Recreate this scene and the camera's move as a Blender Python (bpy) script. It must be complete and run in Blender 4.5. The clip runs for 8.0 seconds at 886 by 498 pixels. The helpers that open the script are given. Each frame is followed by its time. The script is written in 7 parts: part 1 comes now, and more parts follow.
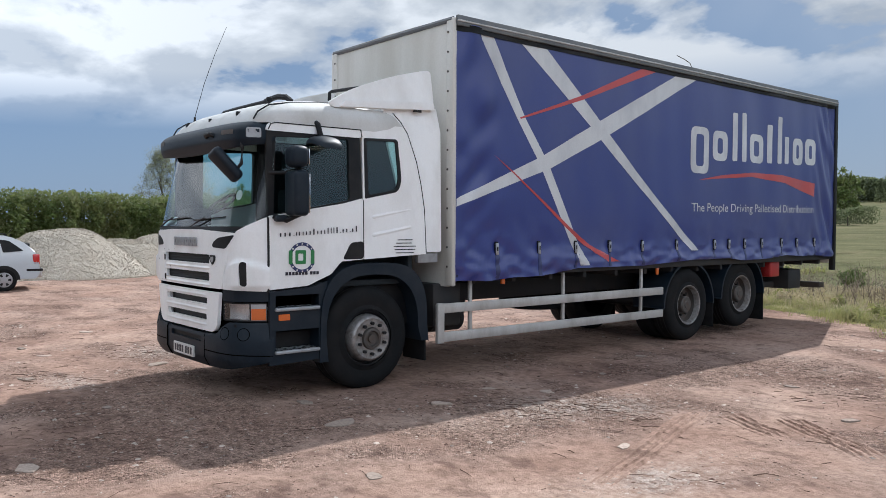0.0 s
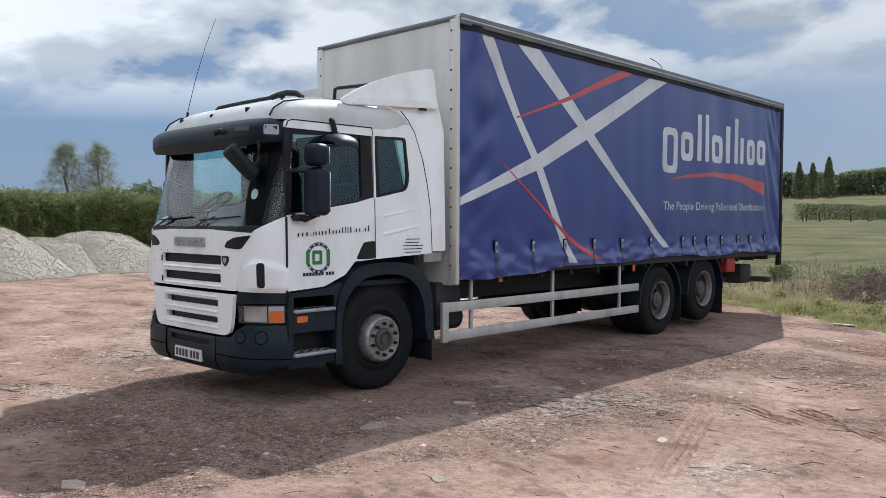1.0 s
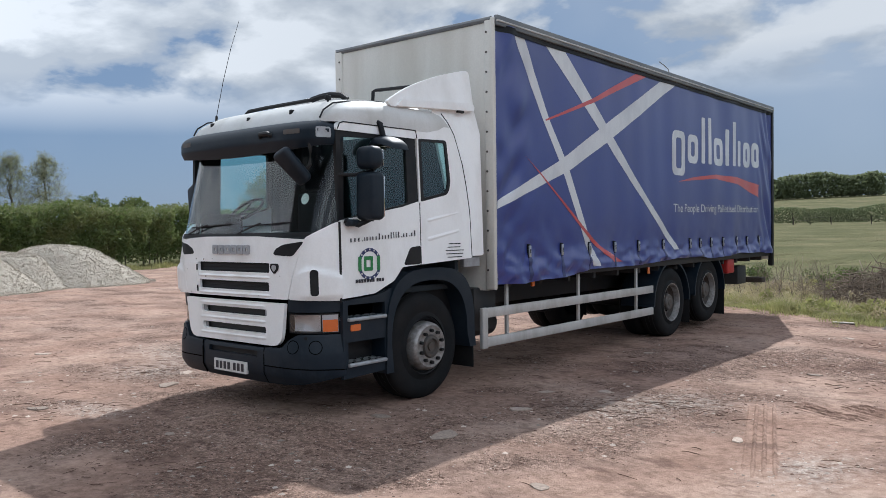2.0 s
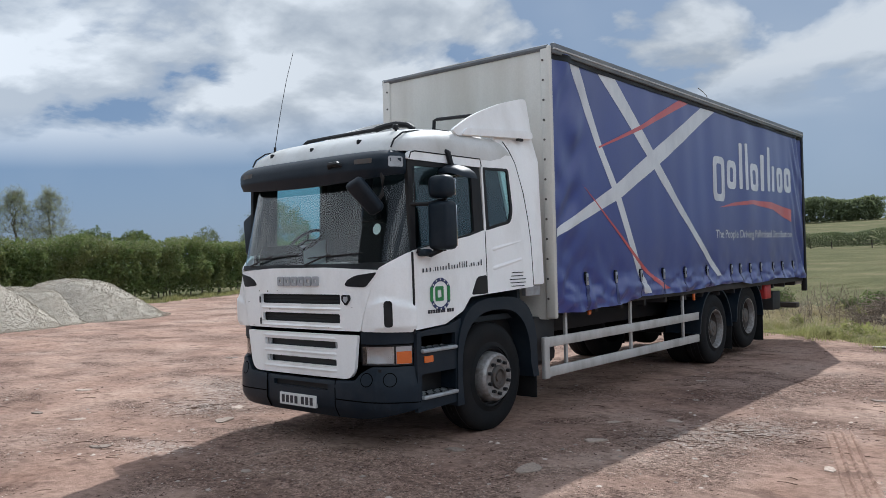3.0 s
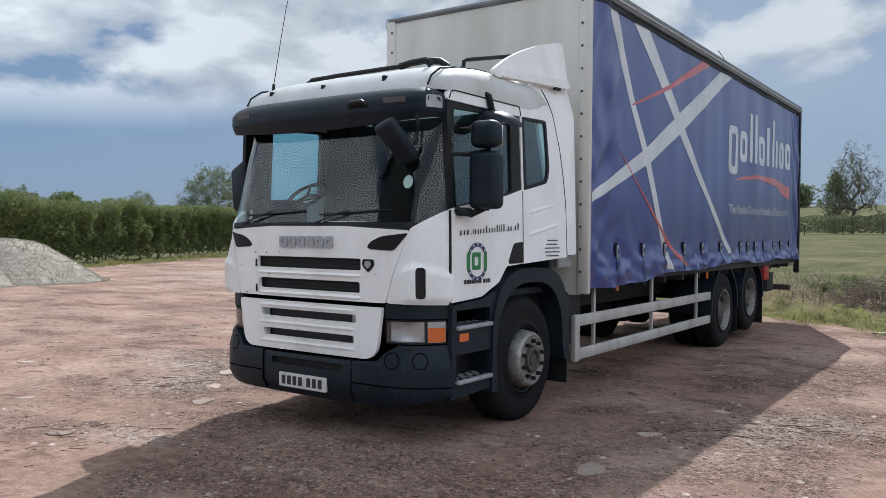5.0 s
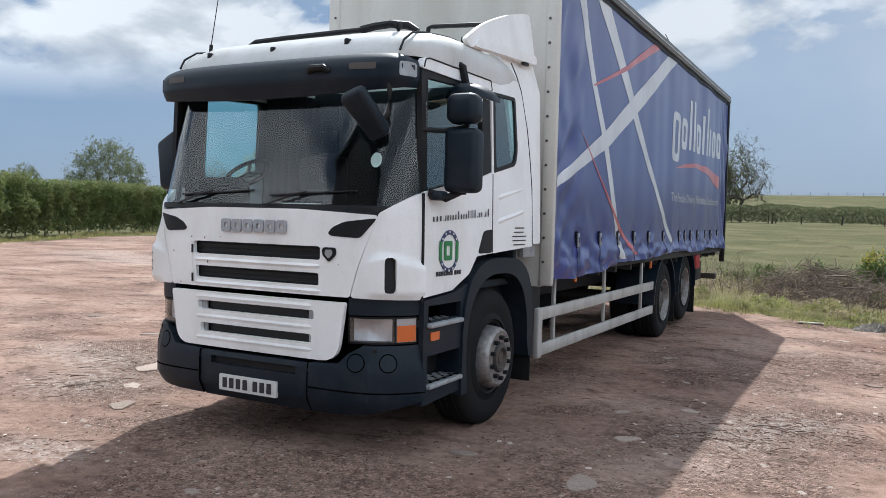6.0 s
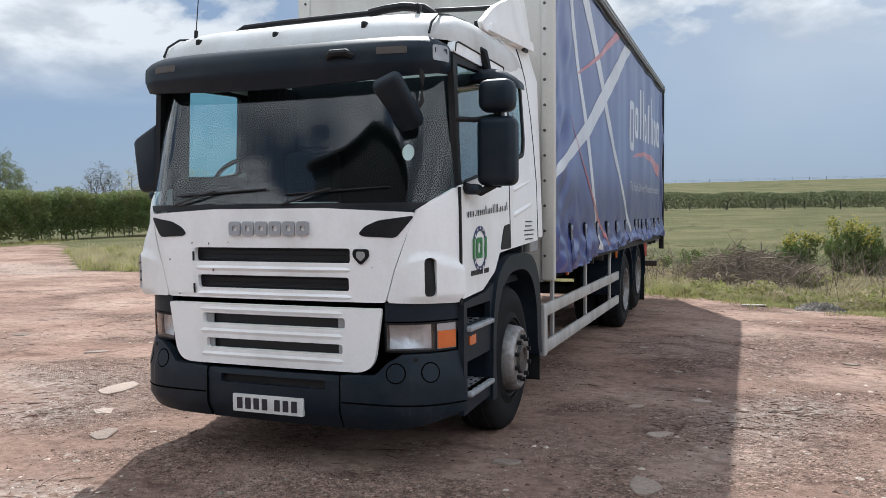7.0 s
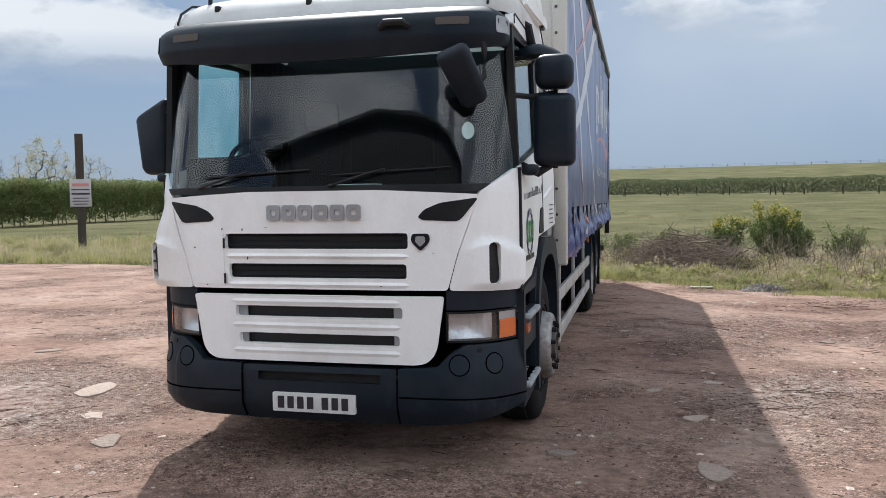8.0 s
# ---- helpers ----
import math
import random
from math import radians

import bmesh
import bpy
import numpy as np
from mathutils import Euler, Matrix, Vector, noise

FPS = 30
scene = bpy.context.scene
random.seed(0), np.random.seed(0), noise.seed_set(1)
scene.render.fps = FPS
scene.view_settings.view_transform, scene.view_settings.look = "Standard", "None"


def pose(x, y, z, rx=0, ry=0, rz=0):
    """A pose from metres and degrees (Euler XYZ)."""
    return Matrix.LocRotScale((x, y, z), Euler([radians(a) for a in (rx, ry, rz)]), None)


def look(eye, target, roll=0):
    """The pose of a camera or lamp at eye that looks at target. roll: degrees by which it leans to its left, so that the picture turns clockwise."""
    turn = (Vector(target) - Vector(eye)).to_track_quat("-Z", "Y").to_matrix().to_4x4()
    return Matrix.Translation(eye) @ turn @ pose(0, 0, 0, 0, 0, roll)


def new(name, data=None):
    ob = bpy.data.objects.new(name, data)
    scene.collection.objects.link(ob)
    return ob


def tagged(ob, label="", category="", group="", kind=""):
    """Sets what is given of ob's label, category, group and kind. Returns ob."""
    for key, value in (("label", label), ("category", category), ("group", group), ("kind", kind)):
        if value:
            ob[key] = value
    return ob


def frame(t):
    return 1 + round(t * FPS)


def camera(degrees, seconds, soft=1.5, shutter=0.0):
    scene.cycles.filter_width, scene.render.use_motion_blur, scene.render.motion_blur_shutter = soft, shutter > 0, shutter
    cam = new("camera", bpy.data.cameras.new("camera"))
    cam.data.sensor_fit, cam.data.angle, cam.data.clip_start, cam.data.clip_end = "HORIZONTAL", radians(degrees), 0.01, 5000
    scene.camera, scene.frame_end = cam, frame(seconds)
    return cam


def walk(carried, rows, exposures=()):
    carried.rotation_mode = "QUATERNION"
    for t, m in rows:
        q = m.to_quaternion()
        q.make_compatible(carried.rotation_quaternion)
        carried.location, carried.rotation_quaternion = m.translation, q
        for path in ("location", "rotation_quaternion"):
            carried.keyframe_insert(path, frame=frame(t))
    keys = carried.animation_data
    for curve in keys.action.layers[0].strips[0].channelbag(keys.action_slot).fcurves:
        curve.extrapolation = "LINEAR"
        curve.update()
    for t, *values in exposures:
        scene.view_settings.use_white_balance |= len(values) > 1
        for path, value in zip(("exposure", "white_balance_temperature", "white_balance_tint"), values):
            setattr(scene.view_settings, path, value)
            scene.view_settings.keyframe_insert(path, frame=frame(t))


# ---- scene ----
cam = camera(57.6, 8.0, soft=0.8)
PATH = [
    (0, (8.169, -4.787, 1.724), (6.633, -3.508, 1.664), 0.3),
    (0.5, (7.797, -5.167, 1.742), (6.328, -3.812, 1.668), 0.4),
    (1, (7.411, -5.56, 1.748), (6.031, -4.114, 1.68), 0.2),
    (1.5, (6.974, -5.861, 1.722), (5.659, -4.357, 1.652), -0.1),
    (1.7, (6.795, -5.965, 1.70), (5.498, -4.443, 1.634), -0.15),
    (2.8, (6.063, -6.444, 1.715), (4.791, -4.901, 1.732), -1.55),
    (3, (5.97, -6.49, 1.713), (4.694, -4.95, 1.739), -1.4),
    (3.5, (5.869, -6.525, 1.708), (4.579, -4.996, 1.714), -0.3),
    (4, (5.565, -6.372, 1.677), (4.286, -4.834, 1.68), 0.1),
    (4.5, (5.139, -6.231, 1.631), (3.899, -4.662, 1.63), 0.2),
    (4.7, (4.907, -6.192, 1.61), (3.702, -4.596, 1.594), 0.1),
    (5.8, (4.031, -5.837, 1.632), (3.035, -4.103, 1.558), 1.8),
    (6, (3.839, -5.81, 1.634), (2.896, -4.047, 1.555), 1.5),
    (6.5, (3.358, -5.806, 1.62), (2.528, -3.989, 1.53), 0.2),
    (7, (2.865, -5.851, 1.622), (2.155, -3.984, 1.536), -0.4),
    (7.5, (2.381, -5.908, 1.618), (1.813, -3.993, 1.51), -0.8),
    (8, (1.872, -5.87, 1.598), (1.399, -3.93, 1.479), -0.7),
]
EXPOSURES = [(0.0, 0.08, 5900, 8), (1.5, 0.06, 5900, 8), (3.0, -0.04, 5850, 7), (4.5, -0.05, 5850, 7), (6.0, 0.22, 5900, 7), (8.0, 0.24, 6050, 8)]
walk(cam, [(t, look(eye, target, roll)) for t, eye, target, roll in PATH], EXPOSURES)

# ---- world, sun, exposure ----
SUN_DIR = Vector((-0.362, 0.91, 1.0)).normalized()
world = bpy.data.worlds.new("sky")
scene.world = world
world.use_nodes = True


def node(nt, kind, x=0, **values):
    n = nt.nodes.new(kind)
    n.location.x = x
    for key, value in values.items():
        n.inputs[key.replace("_", " ")].default_value = value
    return n


def ramp(nt, stops, fac):
    r = nt.nodes.new("ShaderNodeValToRGB")
    while len(r.color_ramp.elements) < len(stops):
        r.color_ramp.elements.new(0.5)
    for e, (p, c) in zip(r.color_ramp.elements, stops):
        e.position, e.color = p, (*c, 1) if len(c) == 3 else c
    nt.links.new(fac, r.inputs[0])
    return r


def build_sky():
    nt = world.node_tree
    bg = nt.nodes["Background"]
    sky = nt.nodes.new("ShaderNodeTexSky")
    sky.sky_type, sky.sun_disc = "NISHITA", False
    sky.sun_elevation = math.asin(SUN_DIR.z)
    sky.sun_rotation = math.atan2(SUN_DIR.x, SUN_DIR.y)
    co = nt.nodes.new("ShaderNodeTexCoord")
    sep = nt.nodes.new("ShaderNodeSeparateXYZ")
    nt.links.new(co.outputs["Generated"], sep.inputs[0])
    # clouds lie on a flat layer overhead, so they close up towards the horizon
    def layer(lift):
        den = nt.nodes.new("ShaderNodeMath")
        den.inputs[1].default_value = 0.30 + lift
        nt.links.new(sep.outputs["Z"], den.inputs[0])
        clip = nt.nodes.new("ShaderNodeMath")
        clip.operation = "MAXIMUM"
        clip.inputs[1].default_value = 0.08
        nt.links.new(den.outputs[0], clip.inputs[0])
        over = nt.nodes.new("ShaderNodeMath")
        over.operation = "DIVIDE"
        over.inputs[0].default_value = 1.0
        nt.links.new(clip.outputs[0], over.inputs[1])
        flat = nt.nodes.new("ShaderNodeVectorMath")
        flat.operation = "SCALE"
        nt.links.new(co.outputs["Generated"], flat.inputs[0])
        nt.links.new(over.outputs[0], flat.inputs["Scale"])
        big = node(nt, "ShaderNodeTexNoise", Scale=2.6, Detail=12.0, Roughness=0.52, Distortion=0.15)
        nt.links.new(flat.outputs[0], big.inputs["Vector"])
        return big.outputs["Fac"]
    here, above = layer(0.0), layer(0.035)
    # the bank reaches lower towards -x
    bank = nt.nodes.new("ShaderNodeMath")
    bank.operation = "MULTIPLY_ADD"
    bank.inputs[1].default_value, bank.inputs[2].default_value = -0.16, -0.035
    nt.links.new(sep.outputs["X"], bank.inputs[0])
    # and there is more of it again out of sight towards +x
    rest = nt.nodes.new("ShaderNodeMath")
    rest.operation = "MULTIPLY_ADD"
    rest.inputs[1].default_value, rest.inputs[2].default_value = 0.22, -0.11
    nt.links.new(sep.outputs["X"], rest.inputs[0])
    lean = nt.nodes.new("ShaderNodeMath")
    lean.operation = "MAXIMUM"
    nt.links.new(bank.outputs[0], lean.inputs[0])
    nt.links.new(rest.outputs[0], lean.inputs[1])
    bulk = nt.nodes.new("ShaderNodeMath")
    nt.links.new(here, bulk.inputs[0])
    nt.links.new(lean.outputs[0], bulk.inputs[1])
    mask = ramp(nt, [(0.445, (0, 0, 0)), (0.475, (0.6, 0.6, 0.6)), (0.53, (1, 1, 1))], bulk.outputs[0])
    # lit tops, grey undersides
    rise = nt.nodes.new("ShaderNodeMath")
    rise.operation = "SUBTRACT"
    nt.links.new(here, rise.inputs[0])
    nt.links.new(above, rise.inputs[1])
    side_lit = nt.nodes.new("ShaderNodeMath")
    side_lit.operation = "MULTIPLY_ADD"
    side_lit.inputs[1].default_value, side_lit.inputs[2].default_value = 4.2, 0.5
    nt.links.new(rise.outputs[0], side_lit.inputs[0])
    tone = ramp(nt, [(0.12, (6.9, 7.3, 7.9)), (0.44, (8.9, 9.15, 9.5)), (0.74, (11.3, 11.4, 11.6))], side_lit.outputs[0])
    # clouds ahead of the sun show their shaded side, those opposite are lit full on
    away = nt.nodes.new("ShaderNodeVectorMath")
    away.operation = "DOT_PRODUCT"
    away.inputs[1].default_value = (SUN_DIR.x, SUN_DIR.y, 0)
    nt.links.new(co.outputs["Generated"], away.inputs[0])
    lit = node(nt, "ShaderNodeMapRange")
    for key, value in (("From Min", -0.7), ("From Max", 0.7), ("To Min", 2.1), ("To Max", 0.68)):
        lit.inputs[key].default_value = value
    nt.links.new(away.outputs["Value"], lit.inputs["Value"])
    cloud = nt.nodes.new("ShaderNodeVectorMath")
    cloud.operation = "SCALE"
    nt.links.new(tone.outputs[0], cloud.inputs[0])
    nt.links.new(lit.outputs[0], cloud.inputs["Scale"])
    # cloud cover thins out towards the horizon into grey-blue haze
    reach = nt.nodes.new("ShaderNodeMath")
    reach.operation = "MULTIPLY_ADD"
    reach.inputs[1].default_value = 0.35
    nt.links.new(bank.outputs[0], reach.inputs[0])
    nt.links.new(sep.outputs["Z"], reach.inputs[2])
    low = ramp(nt, [(0.150, (0, 0, 0)), (0.215, (1, 1, 1))], reach.outputs[0])
    cover = nt.nodes.new("ShaderNodeMath")
    cover.operation = "MULTIPLY"
    nt.links.new(mask.outputs[0], cover.inputs[0])
    nt.links.new(low.outputs[0], cover.inputs[1])
    haze = node(nt, "ShaderNodeMix")
    haze.data_type = "RGBA"
    haze.inputs[0].default_value = 0.85
    glare = node(nt, "ShaderNodeMapRange")
    glare.inputs["From Min"].default_value, glare.inputs["From Max"].default_value = 0.25, 0.70
    nt.links.new(away.outputs["Value"], glare.inputs["Value"])
    veil = node(nt, "ShaderNodeMix")
    veil.data_type = "RGBA"
    veil.inputs["B"].default_value = (2.6, 3.45, 4.85, 1)
    zenith = ramp(nt, [(0.02, (2.75, 3.9, 5.7)), (0.12, (2.25, 3.45, 5.5)), (0.28, (1.35, 2.4, 4.6))], sep.outputs["Z"])
    nt.links.new(zenith.outputs[0], veil.inputs["A"])
    nt.links.new(glare.outputs[0], veil.inputs[0])
    nt.links.new(veil.outputs["Result"], haze.inputs["B"])
    nt.links.new(sky.outputs[0], haze.inputs["A"])
    mix = nt.nodes.new("ShaderNodeMix")
    mix.data_type = "RGBA"
    nt.links.new(cover.outputs[0], mix.inputs[0])
    # thin white veil of high cloud, densest towards +x
    sheet = node(nt, "ShaderNodeTexNoise", Scale=1.6, Detail=5.0, Roughness=0.5)
    nt.links.new(co.outputs["Generated"], sheet.inputs["Vector"])
    sheet_x = nt.nodes.new("ShaderNodeMath")
    sheet_x.operation = "MULTIPLY_ADD"
    sheet_x.inputs[1].default_value = 0.30
    nt.links.new(sep.outputs["X"], sheet_x.inputs[0])
    nt.links.new(sheet.outputs["Fac"], sheet_x.inputs[2])
    thin = ramp(nt, [(0.34, (0, 0, 0)), (0.66, (0.75, 0.75, 0.75))], sheet_x.outputs[0])
    high = ramp(nt, [(0.02, (0, 0, 0)), (0.16, (1, 1, 1))], sep.outputs["Z"])
    thin_cover = nt.nodes.new("ShaderNodeMath")
    thin_cover.operation = "MULTIPLY"
    nt.links.new(thin.outputs[0], thin_cover.inputs[0])
    nt.links.new(high.outputs[0], thin_cover.inputs[1])
    veiled = nt.nodes.new("ShaderNodeMix")
    veiled.data_type = "RGBA"
    veiled.inputs["B"].default_value = (6.3, 6.7, 7.2, 1)
    nt.links.new(thin_cover.outputs[0], veiled.inputs[0])
    nt.links.new(haze.outputs["Result"], veiled.inputs["A"])
    nt.links.new(veiled.outputs["Result"], mix.inputs["A"])
    nt.links.new(cloud.outputs[0], mix.inputs["B"])
    nt.links.new(mix.outputs["Result"], bg.inputs["Color"])
    bg.inputs["Strength"].default_value = 0.086


build_sky()
sun = new("sun", bpy.data.lights.new("sun", "SUN"))
sun.data.energy, sun.data.angle, sun.data.color = 5.0, radians(0.6), (1.0, 0.955, 0.90)
sun.matrix_world = look(SUN_DIR * 50, (0, 0, 0))


# ---- materials ----
def material(name, colour, rough=0.5, metal=0.0, dirt=None, dirt_amount=0.5, dirt_scale=2.0, grain=0.0, grain_scale=60.0, bump=0.0, bump_scale=40.0,
             vary=0.0, coat=0.0, streak=1.0, gloss=None, pieces=0.0, dust=0.0):
    """A surface with stains at a large scale, grain at a fine one and relief. streak over 1 draws the stains out upright."""
    m = bpy.data.materials.new(name)
    m.use_nodes = True
    nt = m.node_tree
    b = nt.nodes["Principled BSDF"]
    b.inputs["Roughness"].default_value, b.inputs["Metallic"].default_value = rough, metal
    b.inputs["Coat Weight"].default_value = coat
    b.inputs["Coat Roughness"].default_value = 0.28 if dust else 0.05
    b.inputs["Sheen Weight"].default_value, b.inputs["Sheen Roughness"].default_value = dust, 0.35
    b.inputs["Specular IOR Level"].default_value = gloss if gloss is not None else 0.5 if rough < 0.7 else 0.12
    co = nt.nodes.new("ShaderNodeTexCoord")
    mp = nt.nodes.new("ShaderNodeMapping")
    mp.inputs["Scale"].default_value = (1, 1, 1 / streak)
    nt.links.new(co.outputs["Object"], mp.inputs["Vector"])
    c = nt.nodes.new("ShaderNodeRGB")
    c.outputs[0].default_value = (*colour, 1)
    out = c.outputs[0]
    if vary:
        info = nt.nodes.new("ShaderNodeObjectInfo")
        hsv = nt.nodes.new("ShaderNodeHueSaturation")
        mr = node(nt, "ShaderNodeMapRange")
        mr.inputs["To Min"].default_value, mr.inputs["To Max"].default_value = 1 - vary, 1 + vary
        nt.links.new(info.outputs["Random"], mr.inputs["Value"])
        nt.links.new(mr.outputs[0], hsv.inputs["Value"])
        nt.links.new(out, hsv.inputs["Color"])
        out = hsv.outputs[0]
    if pieces:
        geo = nt.nodes.new("ShaderNodeNewGeometry")
        hsv = nt.nodes.new("ShaderNodeHueSaturation")
        mr = node(nt, "ShaderNodeMapRange")
        mr.inputs["To Min"].default_value, mr.inputs["To Max"].default_value = 1 - pieces, 1 + pieces
        nt.links.new(geo.outputs["Random Per Island"], mr.inputs["Value"])
        nt.links.new(mr.outputs[0], hsv.inputs["Value"])
        nt.links.new(out, hsv.inputs["Color"])
        out = hsv.outputs[0]
    if grain:
        n = node(nt, "ShaderNodeTexNoise", Scale=grain_scale, Detail=4.0)
        nt.links.new(co.outputs["Object"], n.inputs["Vector"])
        mr = node(nt, "ShaderNodeMapRange")
        mr.inputs["From Min"].default_value, mr.inputs["From Max"].default_value = 0.3, 0.7
        mr.inputs["To Min"].default_value, mr.inputs["To Max"].default_value = 1 - grain, 1 + grain
        nt.links.new(n.outputs["Fac"], mr.inputs["Value"])
        hsv = nt.nodes.new("ShaderNodeHueSaturation")
        nt.links.new(mr.outputs[0], hsv.inputs["Value"])
        nt.links.new(out, hsv.inputs["Color"])
        out = hsv.outputs[0]
    if dirt:
        n = node(nt, "ShaderNodeTexNoise", Scale=dirt_scale, Detail=7.0, Roughness=0.6)
        nt.links.new(mp.outputs[0], n.inputs["Vector"])
        r = ramp(nt, [(0.42, (0, 0, 0)), (0.72, (dirt_amount,) * 3)], n.outputs["Fac"])
        mx = nt.nodes.new("ShaderNodeMix")
        mx.data_type = "RGBA"
        mx.inputs["B"].default_value = (*dirt, 1)
        nt.links.new(r.outputs[0], mx.inputs[0])
        nt.links.new(out, mx.inputs["A"])
        out = mx.outputs["Result"]
        ro = node(nt, "ShaderNodeMapRange")
        ro.inputs["To Min"].default_value, ro.inputs["To Max"].default_value = rough, min(1, rough + 0.3)
        nt.links.new(r.outputs[0], ro.inputs["Value"])
        nt.links.new(ro.outputs[0], b.inputs["Roughness"])
    nt.links.new(out, b.inputs["Base Color"])
    if bump:
        n = node(nt, "ShaderNodeTexNoise", Scale=bump_scale, Detail=5.0)
        nt.links.new(mp.outputs[0], n.inputs["Vector"])
        bp = node(nt, "ShaderNodeBump", Strength=bump, Distance=0.02)
        nt.links.new(n.outputs["Fac"], bp.inputs["Height"])
        nt.links.new(bp.outputs[0], b.inputs["Normal"])
    return m


def glass(name, tint, clear):
    """Thin tinted pane: light goes straight through, with a sharp sheen on top."""
    m = bpy.data.materials.new(name)
    m.use_nodes = True
    nt = m.node_tree
    nt.nodes.remove(nt.nodes["Principled BSDF"])
    tr = node(nt, "ShaderNodeBsdfTransparent", Color=(*[v * clear for v in tint], 1))
    gl = node(nt, "ShaderNodeBsdfGlossy", Roughness=0.02)
    # sheen by angle: about 7 % head on (two faces of the pane), rising when seen flat
    lw = node(nt, "ShaderNodeLayerWeight", Blend=0.5)
    pw = nt.nodes.new("ShaderNodeMath")
    pw.operation = "POWER"
    pw.inputs[1].default_value = 4.0
    nt.links.new(lw.outputs["Facing"], pw.inputs[0])
    mr = node(nt, "ShaderNodeMapRange")
    mr.inputs["To Min"].default_value, mr.inputs["To Max"].default_value = 0.058, 0.95
    nt.links.new(pw.outputs[0], mr.inputs["Value"])
    mx = nt.nodes.new("ShaderNodeMixShader")
    nt.links.new(mr.outputs[0], mx.inputs[0])
    nt.links.new(tr.outputs[0], mx.inputs[1])
    nt.links.new(gl.outputs[0], mx.inputs[2])
    nt.links.new(mx.outputs[0], nt.nodes["Material Output"].inputs["Surface"])
    return m


def leafy(name, colour, other, thin=0.45, scale=0.7):
    """Leaves and blades: light also shines through them."""
    m = material(name, colour, 0.6, dirt=other, dirt_amount=0.9, dirt_scale=scale, grain=0.35, grain_scale=2.5)
    nt = m.node_tree
    b = nt.nodes["Principled BSDF"]
    tl = nt.nodes.new("ShaderNodeBsdfTranslucent")
    nt.links.new(b.inputs["Base Color"].links[0].from_socket, tl.inputs["Color"])
    mx = node(nt, "ShaderNodeMixShader")
    mx.inputs[0].default_value = thin
    nt.links.new(b.outputs[0], mx.inputs[1])
    nt.links.new(tl.outputs[0], mx.inputs[2])
    nt.links.new(mx.outputs[0], nt.nodes["Material Output"].inputs["Surface"])
    return m


